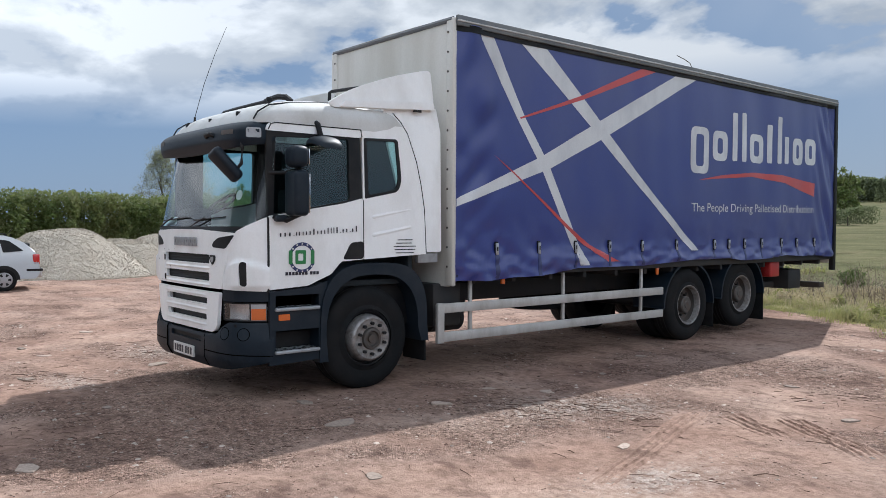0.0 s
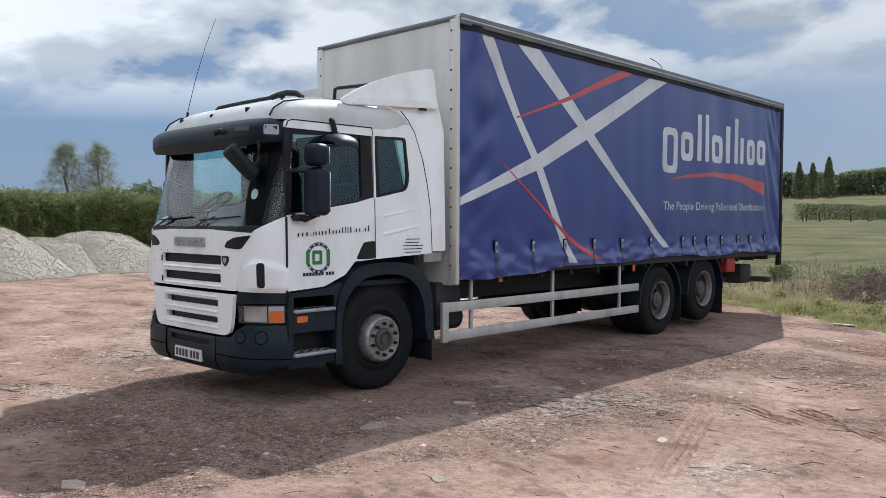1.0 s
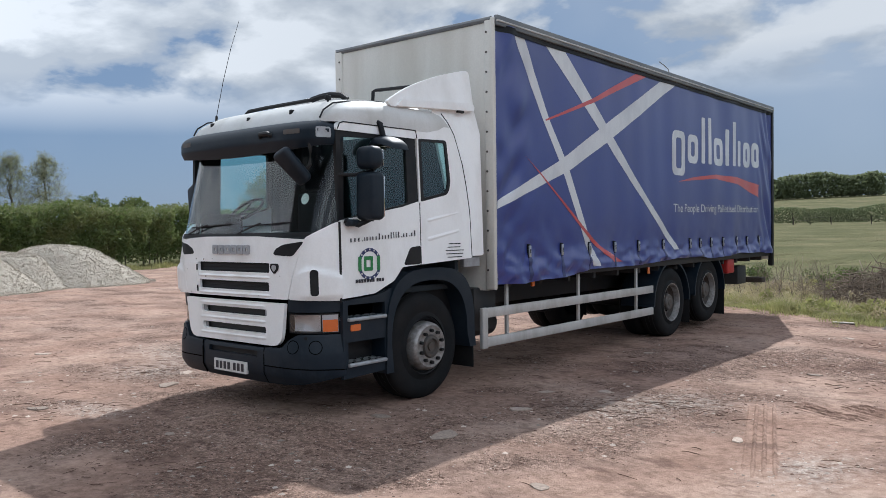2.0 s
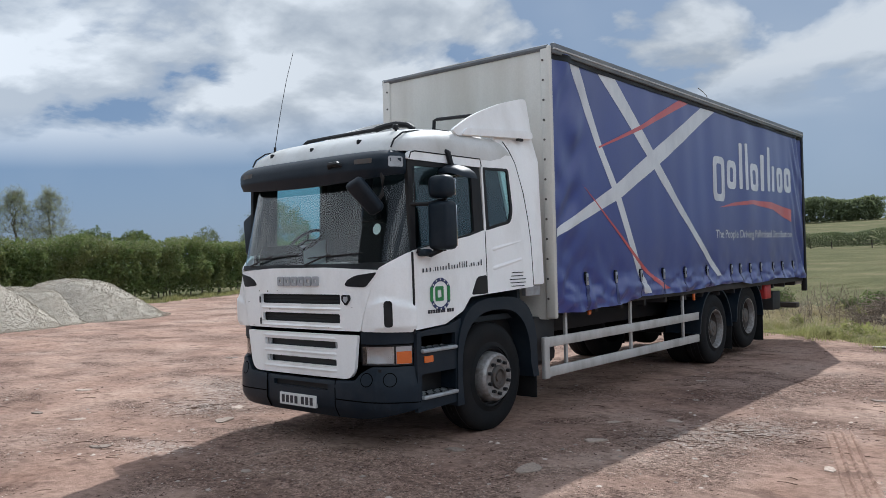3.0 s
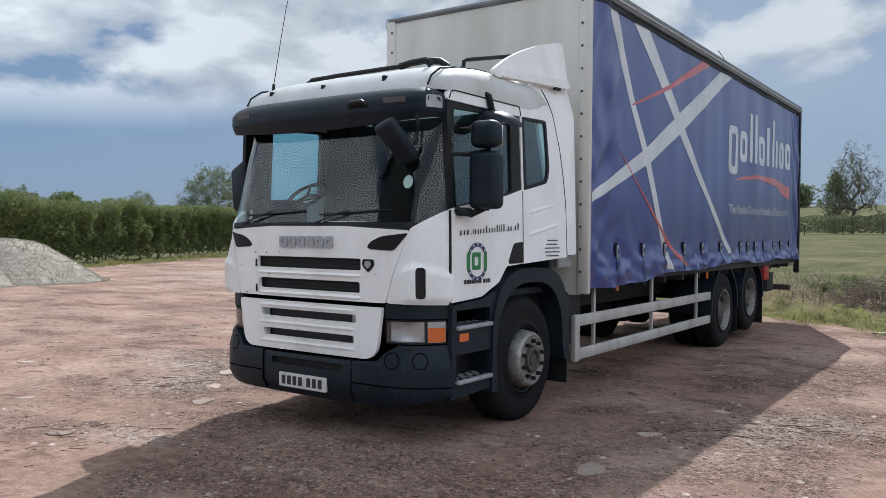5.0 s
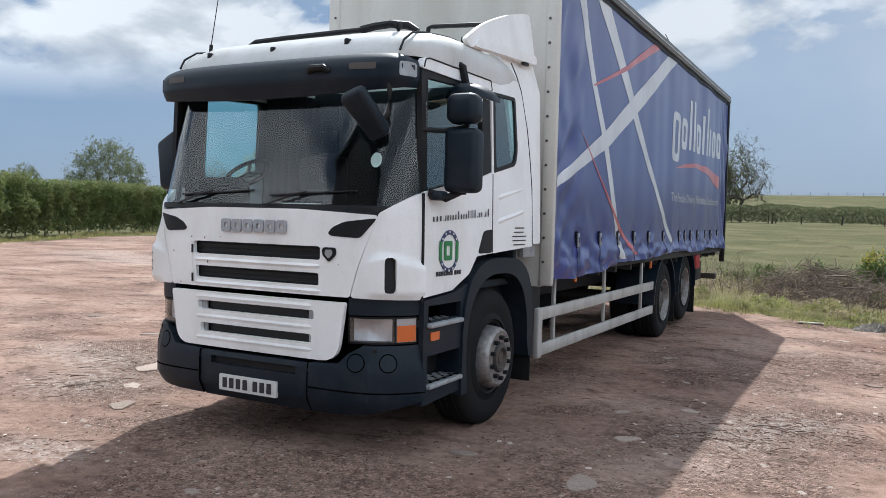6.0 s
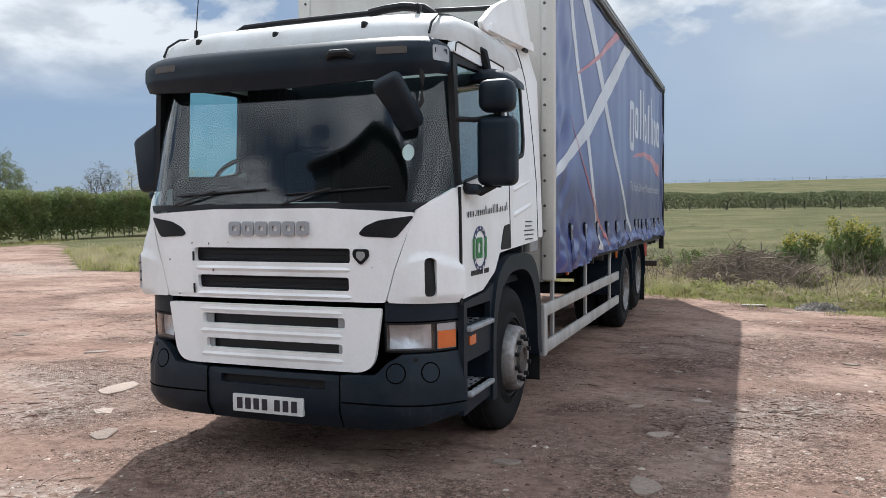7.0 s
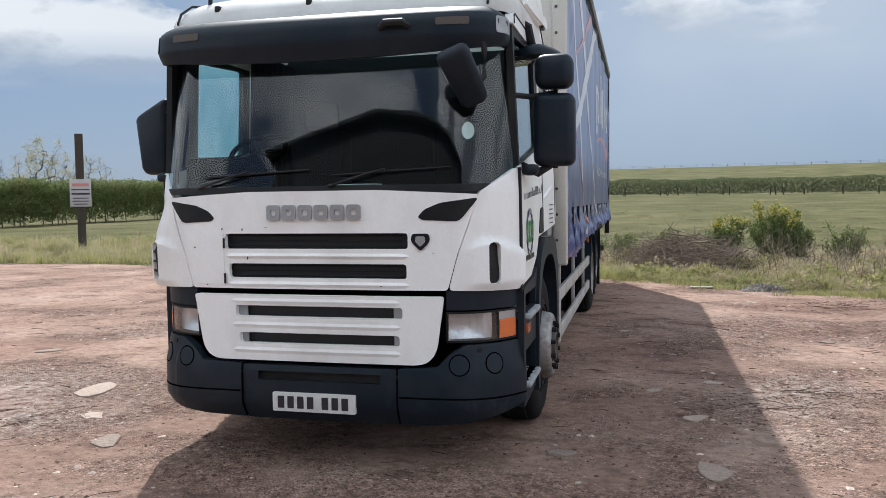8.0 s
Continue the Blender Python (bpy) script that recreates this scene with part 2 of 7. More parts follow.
M = dict(
    white=material("cab_paint", (0.89, 0.89, 0.88), 0.36, dirt=(0.42, 0.38, 0.33), dirt_amount=0.34, dirt_scale=2.2, grain=0.02, coat=0.08, streak=2.0, gloss=0.4),
    # white roof paint, base darkened to tone down the sunlight on it
    roof_paint=material("dimmed_roof_paint", (0.60, 0.60, 0.585), 0.5, dirt=(0.38, 0.36, 0.32), dirt_amount=0.5, dirt_scale=3.0, grain=0.04, streak=2.0, gloss=0.25),
    box=material("box_panel", (0.62, 0.605, 0.555), 0.5, dirt=(0.34, 0.30, 0.23), dirt_amount=0.5, dirt_scale=1.4, grain=0.04, bump=0.05, bump_scale=8, streak=8.0),
    alu=material("aluminium", (0.52, 0.51, 0.49), 0.45, 0.35, dirt=(0.24, 0.21, 0.18), dirt_amount=0.6, dirt_scale=3.0, grain=0.05, streak=3.0),
    roof=material("roof_rail", (0.13, 0.14, 0.15), 0.5, 0.2, dirt=(0.30, 0.30, 0.27), dirt_amount=0.5, dirt_scale=2.0, grain=0.08),
    curtain=material("blue_curtain", (0.020, 0.034, 0.195), 0.33, dirt=(0.07, 0.085, 0.20), dirt_amount=0.4, dirt_scale=1.1, gloss=0.6, dust=0.05, coat=0.5, grain=0.06, bump=0.12, bump_scale=5, streak=1.5),
    print_white=material("white_print", (0.62, 0.63, 0.64), 0.42, dust=0.2, coat=0.7, dirt=(0.33, 0.34, 0.38), dirt_amount=0.6, dirt_scale=2.2, grain=0.04, streak=2.0),
    print_red=material("red_print", (0.48, 0.035, 0.03), 0.42, dust=0.25, coat=0.7, dirt=(0.30, 0.04, 0.06), dirt_amount=0.5, dirt_scale=2.5, grain=0.04),
    plastic=material("dark_plastic", (0.006, 0.013, 0.022), 0.46, gloss=0.26, dirt=(0.07, 0.07, 0.07), dirt_amount=0.2, dirt_scale=3.0, grain=0.08, bump=0.05, bump_scale=180),
    black=material("black_trim", (0.009, 0.010, 0.012), 0.5, gloss=0.22, grain=0.1, dirt=(0.06, 0.055, 0.05), dirt_amount=0.4),
    gap=material("open_gap", (0.003, 0.003, 0.003), 1.0, gloss=0.0, grain=0.1),
    mesh=material("grille_mesh", (0.014, 0.015, 0.017), 0.6, grain=0.3, grain_scale=200),
    rubber=material("tyre_rubber", (0.010, 0.011, 0.012), 0.72, dirt=(0.035, 0.030, 0.028), dirt_amount=0.4, dirt_scale=4.0, grain=0.12, bump=0.1, bump_scale=120),
    rim=material("wheel_steel", (0.33, 0.32, 0.31), 0.42, 0.6, dirt=(0.12, 0.09, 0.075), dirt_amount=0.9, dirt_scale=11.0, grain=0.1),
    hub=material("hub_steel", (0.085, 0.08, 0.075), 0.55, 0.4, dirt=(0.12, 0.08, 0.06), dirt_amount=0.7, dirt_scale=12.0),
    chassis=material("chassis_paint", (0.014, 0.015, 0.017), 0.6, dirt=(0.06, 0.048, 0.04), dirt_amount=0.5, dirt_scale=3.0, grain=0.1),
    step=material("step_plate", (0.38, 0.40, 0.42), 0.5, 0.4, dirt=(0.2, 0.17, 0.15), dirt_amount=0.5, dirt_scale=9.0),
    chrome=material("badge_metal", (0.42, 0.43, 0.45), 0.35, 0.6, grain=0.05),
    orange=material("amber_lens", (0.62, 0.13, 0.02), 0.2, grain=0.05, coat=0.6),
    red=material("red_paint", (0.42, 0.02, 0.02), 0.4, dirt=(0.15, 0.05, 0.04), dirt_amount=0.5),
    lens=glass("lamp_lens", (0.95, 0.96, 0.97), 0.95),
    mirror_bowl=material("mirror_face", (0.75, 0.76, 0.78), 0.10, 0.95, grain=0.03),
    reflector=material("lamp_reflector", (0.92, 0.93, 0.95), 0.30, 0.6, bump=0.8, bump_scale=11, grain=0.06),
    pane=glass("cab_glass", (0.80, 0.97, 0.97), 0.93),
    seat=material("seat_cloth", (0.02, 0.02, 0.024), 0.9, grain=0.2, bump=0.2, bump_scale=90),
    cabin=material("cabin_trim", (0.030, 0.037, 0.042), 0.75, grain=0.1),
    navy=material("navy_print", (0.03, 0.04, 0.12), 0.4, grain=0.05),
    green=material("green_print", (0.03, 0.20, 0.06), 0.4, grain=0.05),
    ink=material("dark_print", (0.02, 0.02, 0.03), 0.4, grain=0.05),
    plate=material("plate_face", (0.68, 0.68, 0.66), 0.35, grain=0.04, dirt=(0.35, 0.31, 0.27), dirt_amount=0.4, dirt_scale=12),
    silver=material("car_paint", (0.50, 0.51, 0.52), 0.3, 0.5, grain=0.03, coat=0.5),
    tail=material("tail_lens", (0.50, 0.02, 0.015), 0.2, coat=0.6, grain=0.05),
    gravel=material("grey_gravel", (0.39, 0.35, 0.292), 0.95, dirt=(0.33, 0.285, 0.232), dirt_amount=0.8, dirt_scale=1.2, grain=0.4, grain_scale=22, bump=0.9, bump_scale=20),
    gravel_stone=material("gravel_stone", (0.42, 0.375, 0.312), 0.95, pieces=0.20, grain=0.1, grain_scale=12),
    post=material("weathered_post", (0.055, 0.045, 0.038), 0.85, grain=0.25, dirt=(0.11, 0.10, 0.085), dirt_amount=0.6, streak=6.0),
    sign=material("sign_face", (0.70, 0.69, 0.66), 0.5, grain=0.04, dirt=(0.4, 0.36, 0.33), dirt_amount=0.4),
    notice=material("faded_notice", (0.44, 0.41, 0.42), 0.6, grain=0.08, dirt=(0.3, 0.27, 0.26), dirt_amount=0.5, dirt_scale=4),
    sign_red=material("faded_red_print", (0.50, 0.20, 0.17), 0.6, grain=0.1),
    leaf=leafy("hedge_leaf", (0.122, 0.170, 0.050), (0.205, 0.205, 0.080)),
    leaf_light=leafy("young_leaf", (0.17, 0.20, 0.075), (0.24, 0.25, 0.13)),
    leaf_pale=leafy("pale_leaf", (0.27, 0.29, 0.17), (0.34, 0.34, 0.23), 0.5),
    # far leaves, distance haze mixed into the colour as a paler grey-green
    leaf_dark=leafy("far_leaf", (0.150, 0.180, 0.088), (0.19, 0.205, 0.11), 0.5, 0.1),
    blossom=leafy("hedgerow_blossom", (0.50, 0.47, 0.30), (0.36, 0.36, 0.16), 0.3),
    gorse_flower=leafy("gorse_flower", (0.44, 0.37, 0.07), (0.32, 0.32, 0.08), 0.3),
    bark=material("grey_bark", (0.11, 0.095, 0.075), 0.9, grain=0.3, bump=0.5, bump_scale=30, streak=4.0),
    twig=material("dry_twigs", (0.22, 0.175, 0.138), 0.9, pieces=0.6, grain=0.25, grain_scale=5),
    grass=leafy("grass_blades", (0.27, 0.275, 0.10), (0.40, 0.35, 0.18), 0.5, 0.9),
    straw=leafy("dry_grass", (0.46, 0.39, 0.24), (0.32, 0.26, 0.17), 0.4, 1.5),
    stone=material("pale_stone", (0.32, 0.255, 0.21), 0.9, vary=0.35, grain=0.2, bump=0.4, bump_scale=25),
    grit=material("yard_grit", (0.26, 0.19, 0.15), 0.95, pieces=0.42, grain=0.1),
    pale_grit=material("pale_grit", (0.40, 0.335, 0.285), 0.95, pieces=0.5, grain=0.1),
    sheet=material("dirty_sheeting", (0.30, 0.27, 0.23), 0.85, grain=0.3, grain_scale=9, dirt=(0.05, 0.045, 0.04), dirt_amount=1.0, dirt_scale=4),
    wood=material("bleached_wood", (0.46, 0.42, 0.36), 0.8, grain=0.2, grain_scale=20),
)


# ---- mesh helpers ----
def mesh_of(bm, name, mat, angle=35):
    me = bpy.data.meshes.new(name)
    bm.to_mesh(me)
    bm.free()
    me.materials.append(mat if not isinstance(mat, str) else M[mat])
    me.shade_smooth()
    me.set_sharp_from_angle(angle=radians(angle))
    return me


def part(name, bm, mat, parent=None, label="", angle=35):
    """Links a bmesh as one mesh object under a thing or a part."""
    ob = new(name, mesh_of(bm, name, mat, angle))
    if parent is not None:
        ob.parent = parent
    if label:
        tagged(ob, label)
    return ob


def thing(name, label, category, group="", kind="", at=(0, 0, 0)):
    ob = new(name)
    ob.location = at
    ob.empty_display_size = 0.2
    return tagged(ob, label, category, group, kind)


def box(lo, hi, bevel=0.0, seg=2, bm=None):
    out = bm or bmesh.new()
    made = bmesh.ops.create_cube(out, size=1.0)["verts"]
    for v in made:
        v.co = Vector([(l + h) / 2 + c * (h - l) for l, h, c in zip(lo, hi, v.co)])
    if bevel:
        bmesh.ops.bevel(out, geom=list({e for v in made for e in v.link_edges}), offset=bevel, segments=seg, profile=0.5, affect="EDGES")
    return out


def tube(points, radius, n=8, bm=None, taper=None):
    """A round bar along a line of points."""
    out = bm or bmesh.new()
    pts = [Vector(p) for p in points]
    rings = []
    for i, p in enumerate(pts):
        d = (pts[min(i + 1, len(pts) - 1)] - pts[max(i - 1, 0)]).normalized()
        a = d.cross(Vector((0, 0, 1)))
        a = d.cross(Vector((0, 1, 0))) if a.length < 0.1 else a
        a.normalize()
        b = d.cross(a)
        r = radius * (taper[i] if taper else 1)
        rings.append([out.verts.new(p + r * (math.cos(2 * math.pi * k / n) * a + math.sin(2 * math.pi * k / n) * b)) for k in range(n)])
    for r0, r1 in zip(rings, rings[1:]):
        for k in range(n):
            out.faces.new((r0[k], r0[(k + 1) % n], r1[(k + 1) % n], r1[k]))
    out.faces.new(rings[0][::-1])
    out.faces.new(rings[-1])
    return out


def lathe(profile, n=40, bm=None, centre=(0, 0, 0)):
    """Turns (x, radius) points round the x axis."""
    out = bm or bmesh.new()
    cx, cy, cz = centre
    rings = []
    for x, r in profile:
        if r < 1e-5:
            rings.append([out.verts.new((cx + x, cy, cz))])
        else:
            rings.append([out.verts.new((cx + x, cy + r * math.cos(2 * math.pi * k / n), cz + r * math.sin(2 * math.pi * k / n))) for k in range(n)])
    for a, b in zip(rings, rings[1:]):
        for k in range(n):
            vs = [a[k % len(a)], a[(k + 1) % len(a)], b[(k + 1) % len(b)], b[k % len(b)]]
            vs = list(dict.fromkeys(vs))
            if len(vs) > 2:
                out.faces.new(vs)
    bmesh.ops.recalc_face_normals(out, faces=out.faces)
    return out


def rounded(points, r, n=4):
    """A polygon with its corners rounded. r: one radius or one for each corner."""
    out, k = [], len(points)
    rs = r if isinstance(r, (list, tuple)) else [r] * k
    for i in range(k):
        p, a, b = Vector(points[i]), Vector(points[i - 1]), Vector(points[(i + 1) % k])
        u, v = (a - p), (b - p)
        q = min(rs[i], u.length * 0.45, v.length * 0.45)
        if q <= 0:
            out.append(tuple(p))
            continue
        s, e = p + u.normalized() * q, p + v.normalized() * q
        for j in range(n + 1):
            t = j / n
            out.append(tuple((1 - t) ** 2 * s + 2 * t * (1 - t) * p + t * t * e))
    return out


def rect(a0, b0, a1, b1):
    return [(a0, b0), (a1, b0), (a1, b1), (a0, b1)]


def panel(outer, holes, place, thick, cuts_a=(), cuts_b=(), bm=None):
    """A sheet of the outline outer less the holes, given in surface coordinates (a, b); place(a, b, d) puts a point d outside the surface."""
    out = bm or bmesh.new()
    flat = bmesh.new()
    for loop in (outer, *holes):
        vs = [flat.verts.new((a, b, 0)) for a, b in loop]
        for v, w in zip(vs, vs[1:] + vs[:1]):
            flat.edges.new((v, w))
    bmesh.ops.triangle_fill(flat, use_beauty=True, use_dissolve=False, edges=flat.edges[:], normal=(0, 0, 1))
    for cuts, n in ((cuts_a, (1, 0, 0)), (cuts_b, (0, 1, 0))):
        for c in cuts:
            bmesh.ops.bisect_plane(flat, geom=flat.verts[:] + flat.edges[:] + flat.faces[:], dist=1e-5, plane_co=(c * n[0], c * n[1], 0), plane_no=n)
    for f in flat.faces:
        if f.normal.z < 0:
            f.normal_flip()
    flat.verts.index_update()
    top = [out.verts.new(place(v.co.x, v.co.y, 0)) for v in flat.verts]
    low = [out.verts.new(place(v.co.x, v.co.y, -thick)) for v in flat.verts]
    for f in flat.faces:
        i = [v.index for v in f.verts]
        out.faces.new([top[k] for k in i])
        out.faces.new([low[k] for k in reversed(i)])
    for e in flat.edges:
        if len(e.link_faces) == 1:
            a, b = (l.vert.index for l in (e.link_loops[0], e.link_loops[0].link_loop_next))
            out.faces.new((top[b], top[a], low[a], low[b]))
    flat.free()
    return out


def steps(a, b, d):
    n = max(1, int(math.ceil((b - a) / d)))
    return [a + (b - a) * i / n for i in range(1, n)]

# ---- the lorry ----
# x across (camera side positive), y back from the front axle, z up
CAB_X = 0.02
lorry = thing("lorry", "white curtainside lorry with blue printed curtain, parked on bare earth", "lorry")

# plan of the cab's nose: centre to corner, then straight back
_xs = [1.18 * (1 - (1 - i / 60) ** 2.2) for i in range(61)]
_plan = [(x, -1.485 + 0.02 * x * x + 0.335 * (x / 1.18) ** 8) for x in _xs] + [(1.18, 0.9)]
_arc = [0.0]
for (xa, ya), (xb, yb) in zip(_plan, _plan[1:]):
    _arc.append(_arc[-1] + math.hypot(xb - xa, yb - ya))


def plan(u):
    """Point and outward normal of the nose's plan at the arc length u from the middle."""
    s, v = (1 if u >= 0 else -1), abs(u)
    i = min(max(1, next((k for k, a in enumerate(_arc) if a >= v), len(_arc) - 1)), len(_arc) - 1)
    (xa, ya), (xb, yb) = _plan[i - 1], _plan[i]
    t = (v - _arc[i - 1]) / (_arc[i] - _arc[i - 1])
    x, y = xa + (xb - xa) * t, ya + (yb - ya) * t
    dx, dy = xb - xa, yb - ya
    n = math.hypot(dx, dy)
    return s * x, y, s * dy / n, -dx / n


def nose(u, z, d):
    """The cab's front surface; above the waist it leans back and narrows."""
    x, y, nx, ny = plan(u)
    up = max(0.0, z - 1.66)
    ahead = min(1.0, max(0.0, (-1.0 - y) / 0.36))
    low = max(0.0, 1.3 - z) * 0.03
    return Vector((CAB_X + x * (1 - 0.036 * up) + nx * d, y + (0.22 * up + low) * ahead + ny * d, z))


def side(s):
    """The cab's flank on the side s, in (y, z)."""
    def place(y, z, d):
        return Vector((CAB_X + s * (1.18 - 0.036 * 1.18 * max(0.0, z - 1.66) - 0.05 * max(0.0, z - 2.62) + d), y, z))
    return place


def flat_x(x, s=1):
    return lambda y, z, d: Vector((x + s * d, y, z))


def u_of(x):
    return next((a for a, (px, _) in zip(_arc, _plan) if px >= abs(x)), _arc[-2]) * (1 if x >= 0 else -1)


U_DOOR = _arc[60]      # where the straight flank begins
NOSE_CUTS = [-1.4 + 0.05 * i for i in range(57)]
CORNER_CUTS = sorted(s * a for a in _arc[25:61:2] for s in (1, -1))
CUTS = sorted(NOSE_CUTS + CORNER_CUTS)


def ridge(u0, z0, u1, z1, r=0.012):
    """A soft moulded rib on the nose."""
    n = 14
    return tube([nose(u0 + (u1 - u0) * i / n, z0 + (z1 - z0) * i / n, 0.010 - r) for i in range(n + 1)], r, 6, taper=[0.3] + [1] * (n - 1) + [0.3])


def flare(s):
    """The corner panel's surface: it swells out round its slot, more so on the driver's side."""
    def ease(t):
        t = min(1.0, max(0.0, t))
        return t * t * (3 - 2 * t)

    def place(u, z, d):
        v = abs(u) - u_of(1.035)
        brow = 1.395 - 1.6 * max(0.0, -v - 0.06) ** 1.5 - 0.25 * max(0.0, v)
        p = nose(u, z, d + 0.028 * ease((brow - z) / 0.05) * ease((v + 0.20) / 0.14) * ease((z - 1.06) / 0.08))
        if s < 0:
            p.x -= 0.07 * ease((abs(u) - 0.85) / 0.25) * ease((1.62 - z) / 0.25)
        return p
    return place


def build_cab():
    cab = part("cab_shell", box((-0.98, -1.15, 0.62), (1.02, 0.70, 1.12), 0.03), "black", lorry, "black inner structure of the cab")
    # upper grille panel with two slots
    slots = [rounded(rect(-0.565, 1.327, 0.575, 1.418), 0.02), rounded(rect(-0.545, 1.155, 0.565, 1.240), 0.02)]
    outer = [(-0.80, 1.09), (0.80, 1.09), (0.86, 1.30), (0.985, 1.635), (0.4, 1.665), (-0.4, 1.665), (-0.985, 1.635), (-0.86, 1.30)]
    up = part("upper_grille_panel", panel(rounded(outer, 0.02), slots, nose, 0.03, NOSE_CUTS, (1.2, 1.3, 1.4, 1.5)), "white", lorry, "white front flap with slots, chipped along its edges")
    part("grille_backing", panel(rect(-0.72, 1.10, 0.72, 1.46), [], lambda a, b, d: nose(a, b, d - 0.045), 0.01, NOSE_CUTS), "mesh", up, "black mesh behind the slots")
    for z in (1.375, 1.197):
        for k in range(3):
            part("slot_bar", tube([nose(u * 0.1 - 0.56, z - 0.028 + 0.028 * k, -0.032) for u in range(12)], 0.004, 5), "black", up)
    for z0, z1 in ((1.285, 1.285), (1.118, 1.118)):
        part("moulded_rib", ridge(-0.62, z0, 0.64, z1, 0.034), "white", up)
    # dark eyelid inlets at the top corners
    for s in (1, -1):
        inlet = [(s * 0.985, 1.617), (s * 0.76, 1.588), (s * 0.67, 1.55), (s * 0.635, 1.508), (s * 0.66, 1.492), (s * 0.87, 1.482)]
        part("air_inlet", panel(rounded(inlet[::s], 0.03), [], lambda a, b, d: nose(a, b, d + 0.004), 0.02, NOSE_CUTS), "black", up, "black eyelid-shaped air inlet")
    # lettering on the front as plain metal blocks
    for k in range(6):
        u = -0.285 + 0.1 * k
        w = 0.085
        ring = rounded(rect(u, 1.495, u + w, 1.585), 0.02)
        hole = rounded(rect(u + 0.026, 1.523, u + w - 0.026, 1.557), 0.01)
        part("badge_block", panel(ring, [hole], lambda a, b, d: nose(a, b, d + 0.014), 0.018), "chrome", up, "dull chrome badge block")
    em = rounded([(0.60, 1.415), (0.70, 1.415), (0.705, 1.37), (0.65, 1.315), (0.595, 1.37)], 0.02)
    part("badge_shield", panel(em, [], lambda a, b, d: nose(a, b, d + 0.010), 0.012), "black", up, "small dark shield badge")
    part("badge_centre", panel(rounded([(0.625, 1.40), (0.675, 1.40), (0.68, 1.37), (0.65, 1.34), (0.62, 1.37)], 0.01), [], lambda a, b, d: nose(a, b, d + 0.014), 0.006), "chrome", up)
    # patch flap beside the slots
    part("access_flap", panel(rect(-0.775, 1.115, -0.575, 1.415), [], lambda a, b, d: nose(a, b, d + 0.006), 0.008, NOSE_CUTS), "white", up, "white patch panel with hinges")
    for z in (1.36, 1.15):
        part("hinge", tube([nose(-0.572, z - 0.03, 0.008), nose(-0.572, z + 0.03, 0.008)], 0.007, 6), "black", up)
    # paint chipped to the dark primer
    for u, z, w, h in ((-0.585, 1.44, 0.008, 0.012), (-0.45, 1.435, 0.006, 0.018), (-0.42, 1.262, 0.008, 0.022), (-0.78, 1.33, 0.010, 0.010), (0.41, 1.11, 0.012, 0.006), (-0.70, 1.105, 0.010, 0.008), (0.72, 1.30, 0.006, 0.008), (-0.30, 1.45, 0.012, 0.006)):
        part("paint_chip", panel([(u, z), (u + w, z + 0.003), (u + 0.8 * w, z + h), (u + 0.1 * w, z + 0.7 * h)], [], lambda a, b, d: nose(a, b, d + 0.010), 0.004), "bark", up)
    # lower grille panel, rounded at the foot
    lo_out = rounded([(-0.72, 0.66), (0.72, 0.66), (0.78, 1.055), (-0.78, 1.055)], [0.12, 0.12, 0.02, 0.02], 6)
    lo_slots = [rounded(rect(-0.50, 0.925, 0.54, 0.992), 0.02), rounded(rect(-0.48, 0.765, 0.52, 0.828), 0.02)]
    lp = part("lower_grille_panel", panel(lo_out, lo_slots, lambda a, b, d: nose(a, b, d + 0.02), 0.04, NOSE_CUTS, (0.7, 0.8, 0.9, 1.0)), "white", lorry, "white lower grille panel with two slots")
    part("grille_backing", panel(rect(-0.66, 0.70, 0.66, 1.04), [], lambda a, b, d: nose(a, b, d - 0.035), 0.01, NOSE_CUTS), "mesh", lp, "black mesh behind the slots")
    for z in (0.958, 0.797):
        for s in (1, -1):
            part("slot_end", panel(rect(s * 0.51 - 0.05 + 0.02, z - 0.032, s * 0.51 + 0.05 + 0.02, z + 0.032), [], lambda a, b, d: nose(a, b, d - 0.012), 0.01, NOSE_CUTS), "step", lp, "grey grille end")
    part("panel_backing", panel(rect(-0.60, 0.56, 0.60, 0.74), [], lambda a, b, d: nose(a, b, d - 0.07), 0.02, NOSE_CUTS), "gap", lp)
    part("panel_backing", panel(rect(-0.88, 1.02, 0.88, 1.14), [], lambda a, b, d: nose(a, b, d - 0.065), 0.02, NOSE_CUTS), "gap", lp)
    for z in (1.018, 0.875, 0.722):
        part("moulded_rib", tube([nose(-0.6 + 0.1 * i, z, -0.006) for i in range(13)], 0.032, 10, taper=[0.4] + [1] * 11 + [0.4]), "white", lp)
    # corners: white flank ahead of each door, with a dark slot
    for s in (1, -1):
        o = [(s * 0.805, 1.09), (s * (U_DOOR - 0.010), 1.075), (s * (U_DOOR - 0.010), 1.80), (s * (U_DOOR - 0.09), 1.775), (s * 1.08, 1.70), (s * 0.99, 1.648), (s * 0.865, 1.30)]
        uc = u_of(1.035)
        sl = rounded(rect(s * (uc - 0.035), 1.125, s * (uc + 0.04), 1.36)[::s], 0.03)
        c = part("corner_panel", panel(rounded(o[::s], [0.03, 0.05, 0.02, 0.03, 0.05, 0.02, 0.02][::s]), [sl], flare(s), 0.03, CUTS, [1.08 + 0.025 * k for k in range(24)]), "white", lorry, "white corner panel with a dark upright slot")
        part("slot_backing", panel(rect(s * (uc - 0.07), 1.10, s * (uc + 0.08), 1.39)[::s], [], lambda a, b, d: flare(s)(a, b, d - 0.014), 0.01, CORNER_CUTS), "black", c)
        for k in range(3 if s < 0 else 0):
            z = 1.18 + 0.06 * k
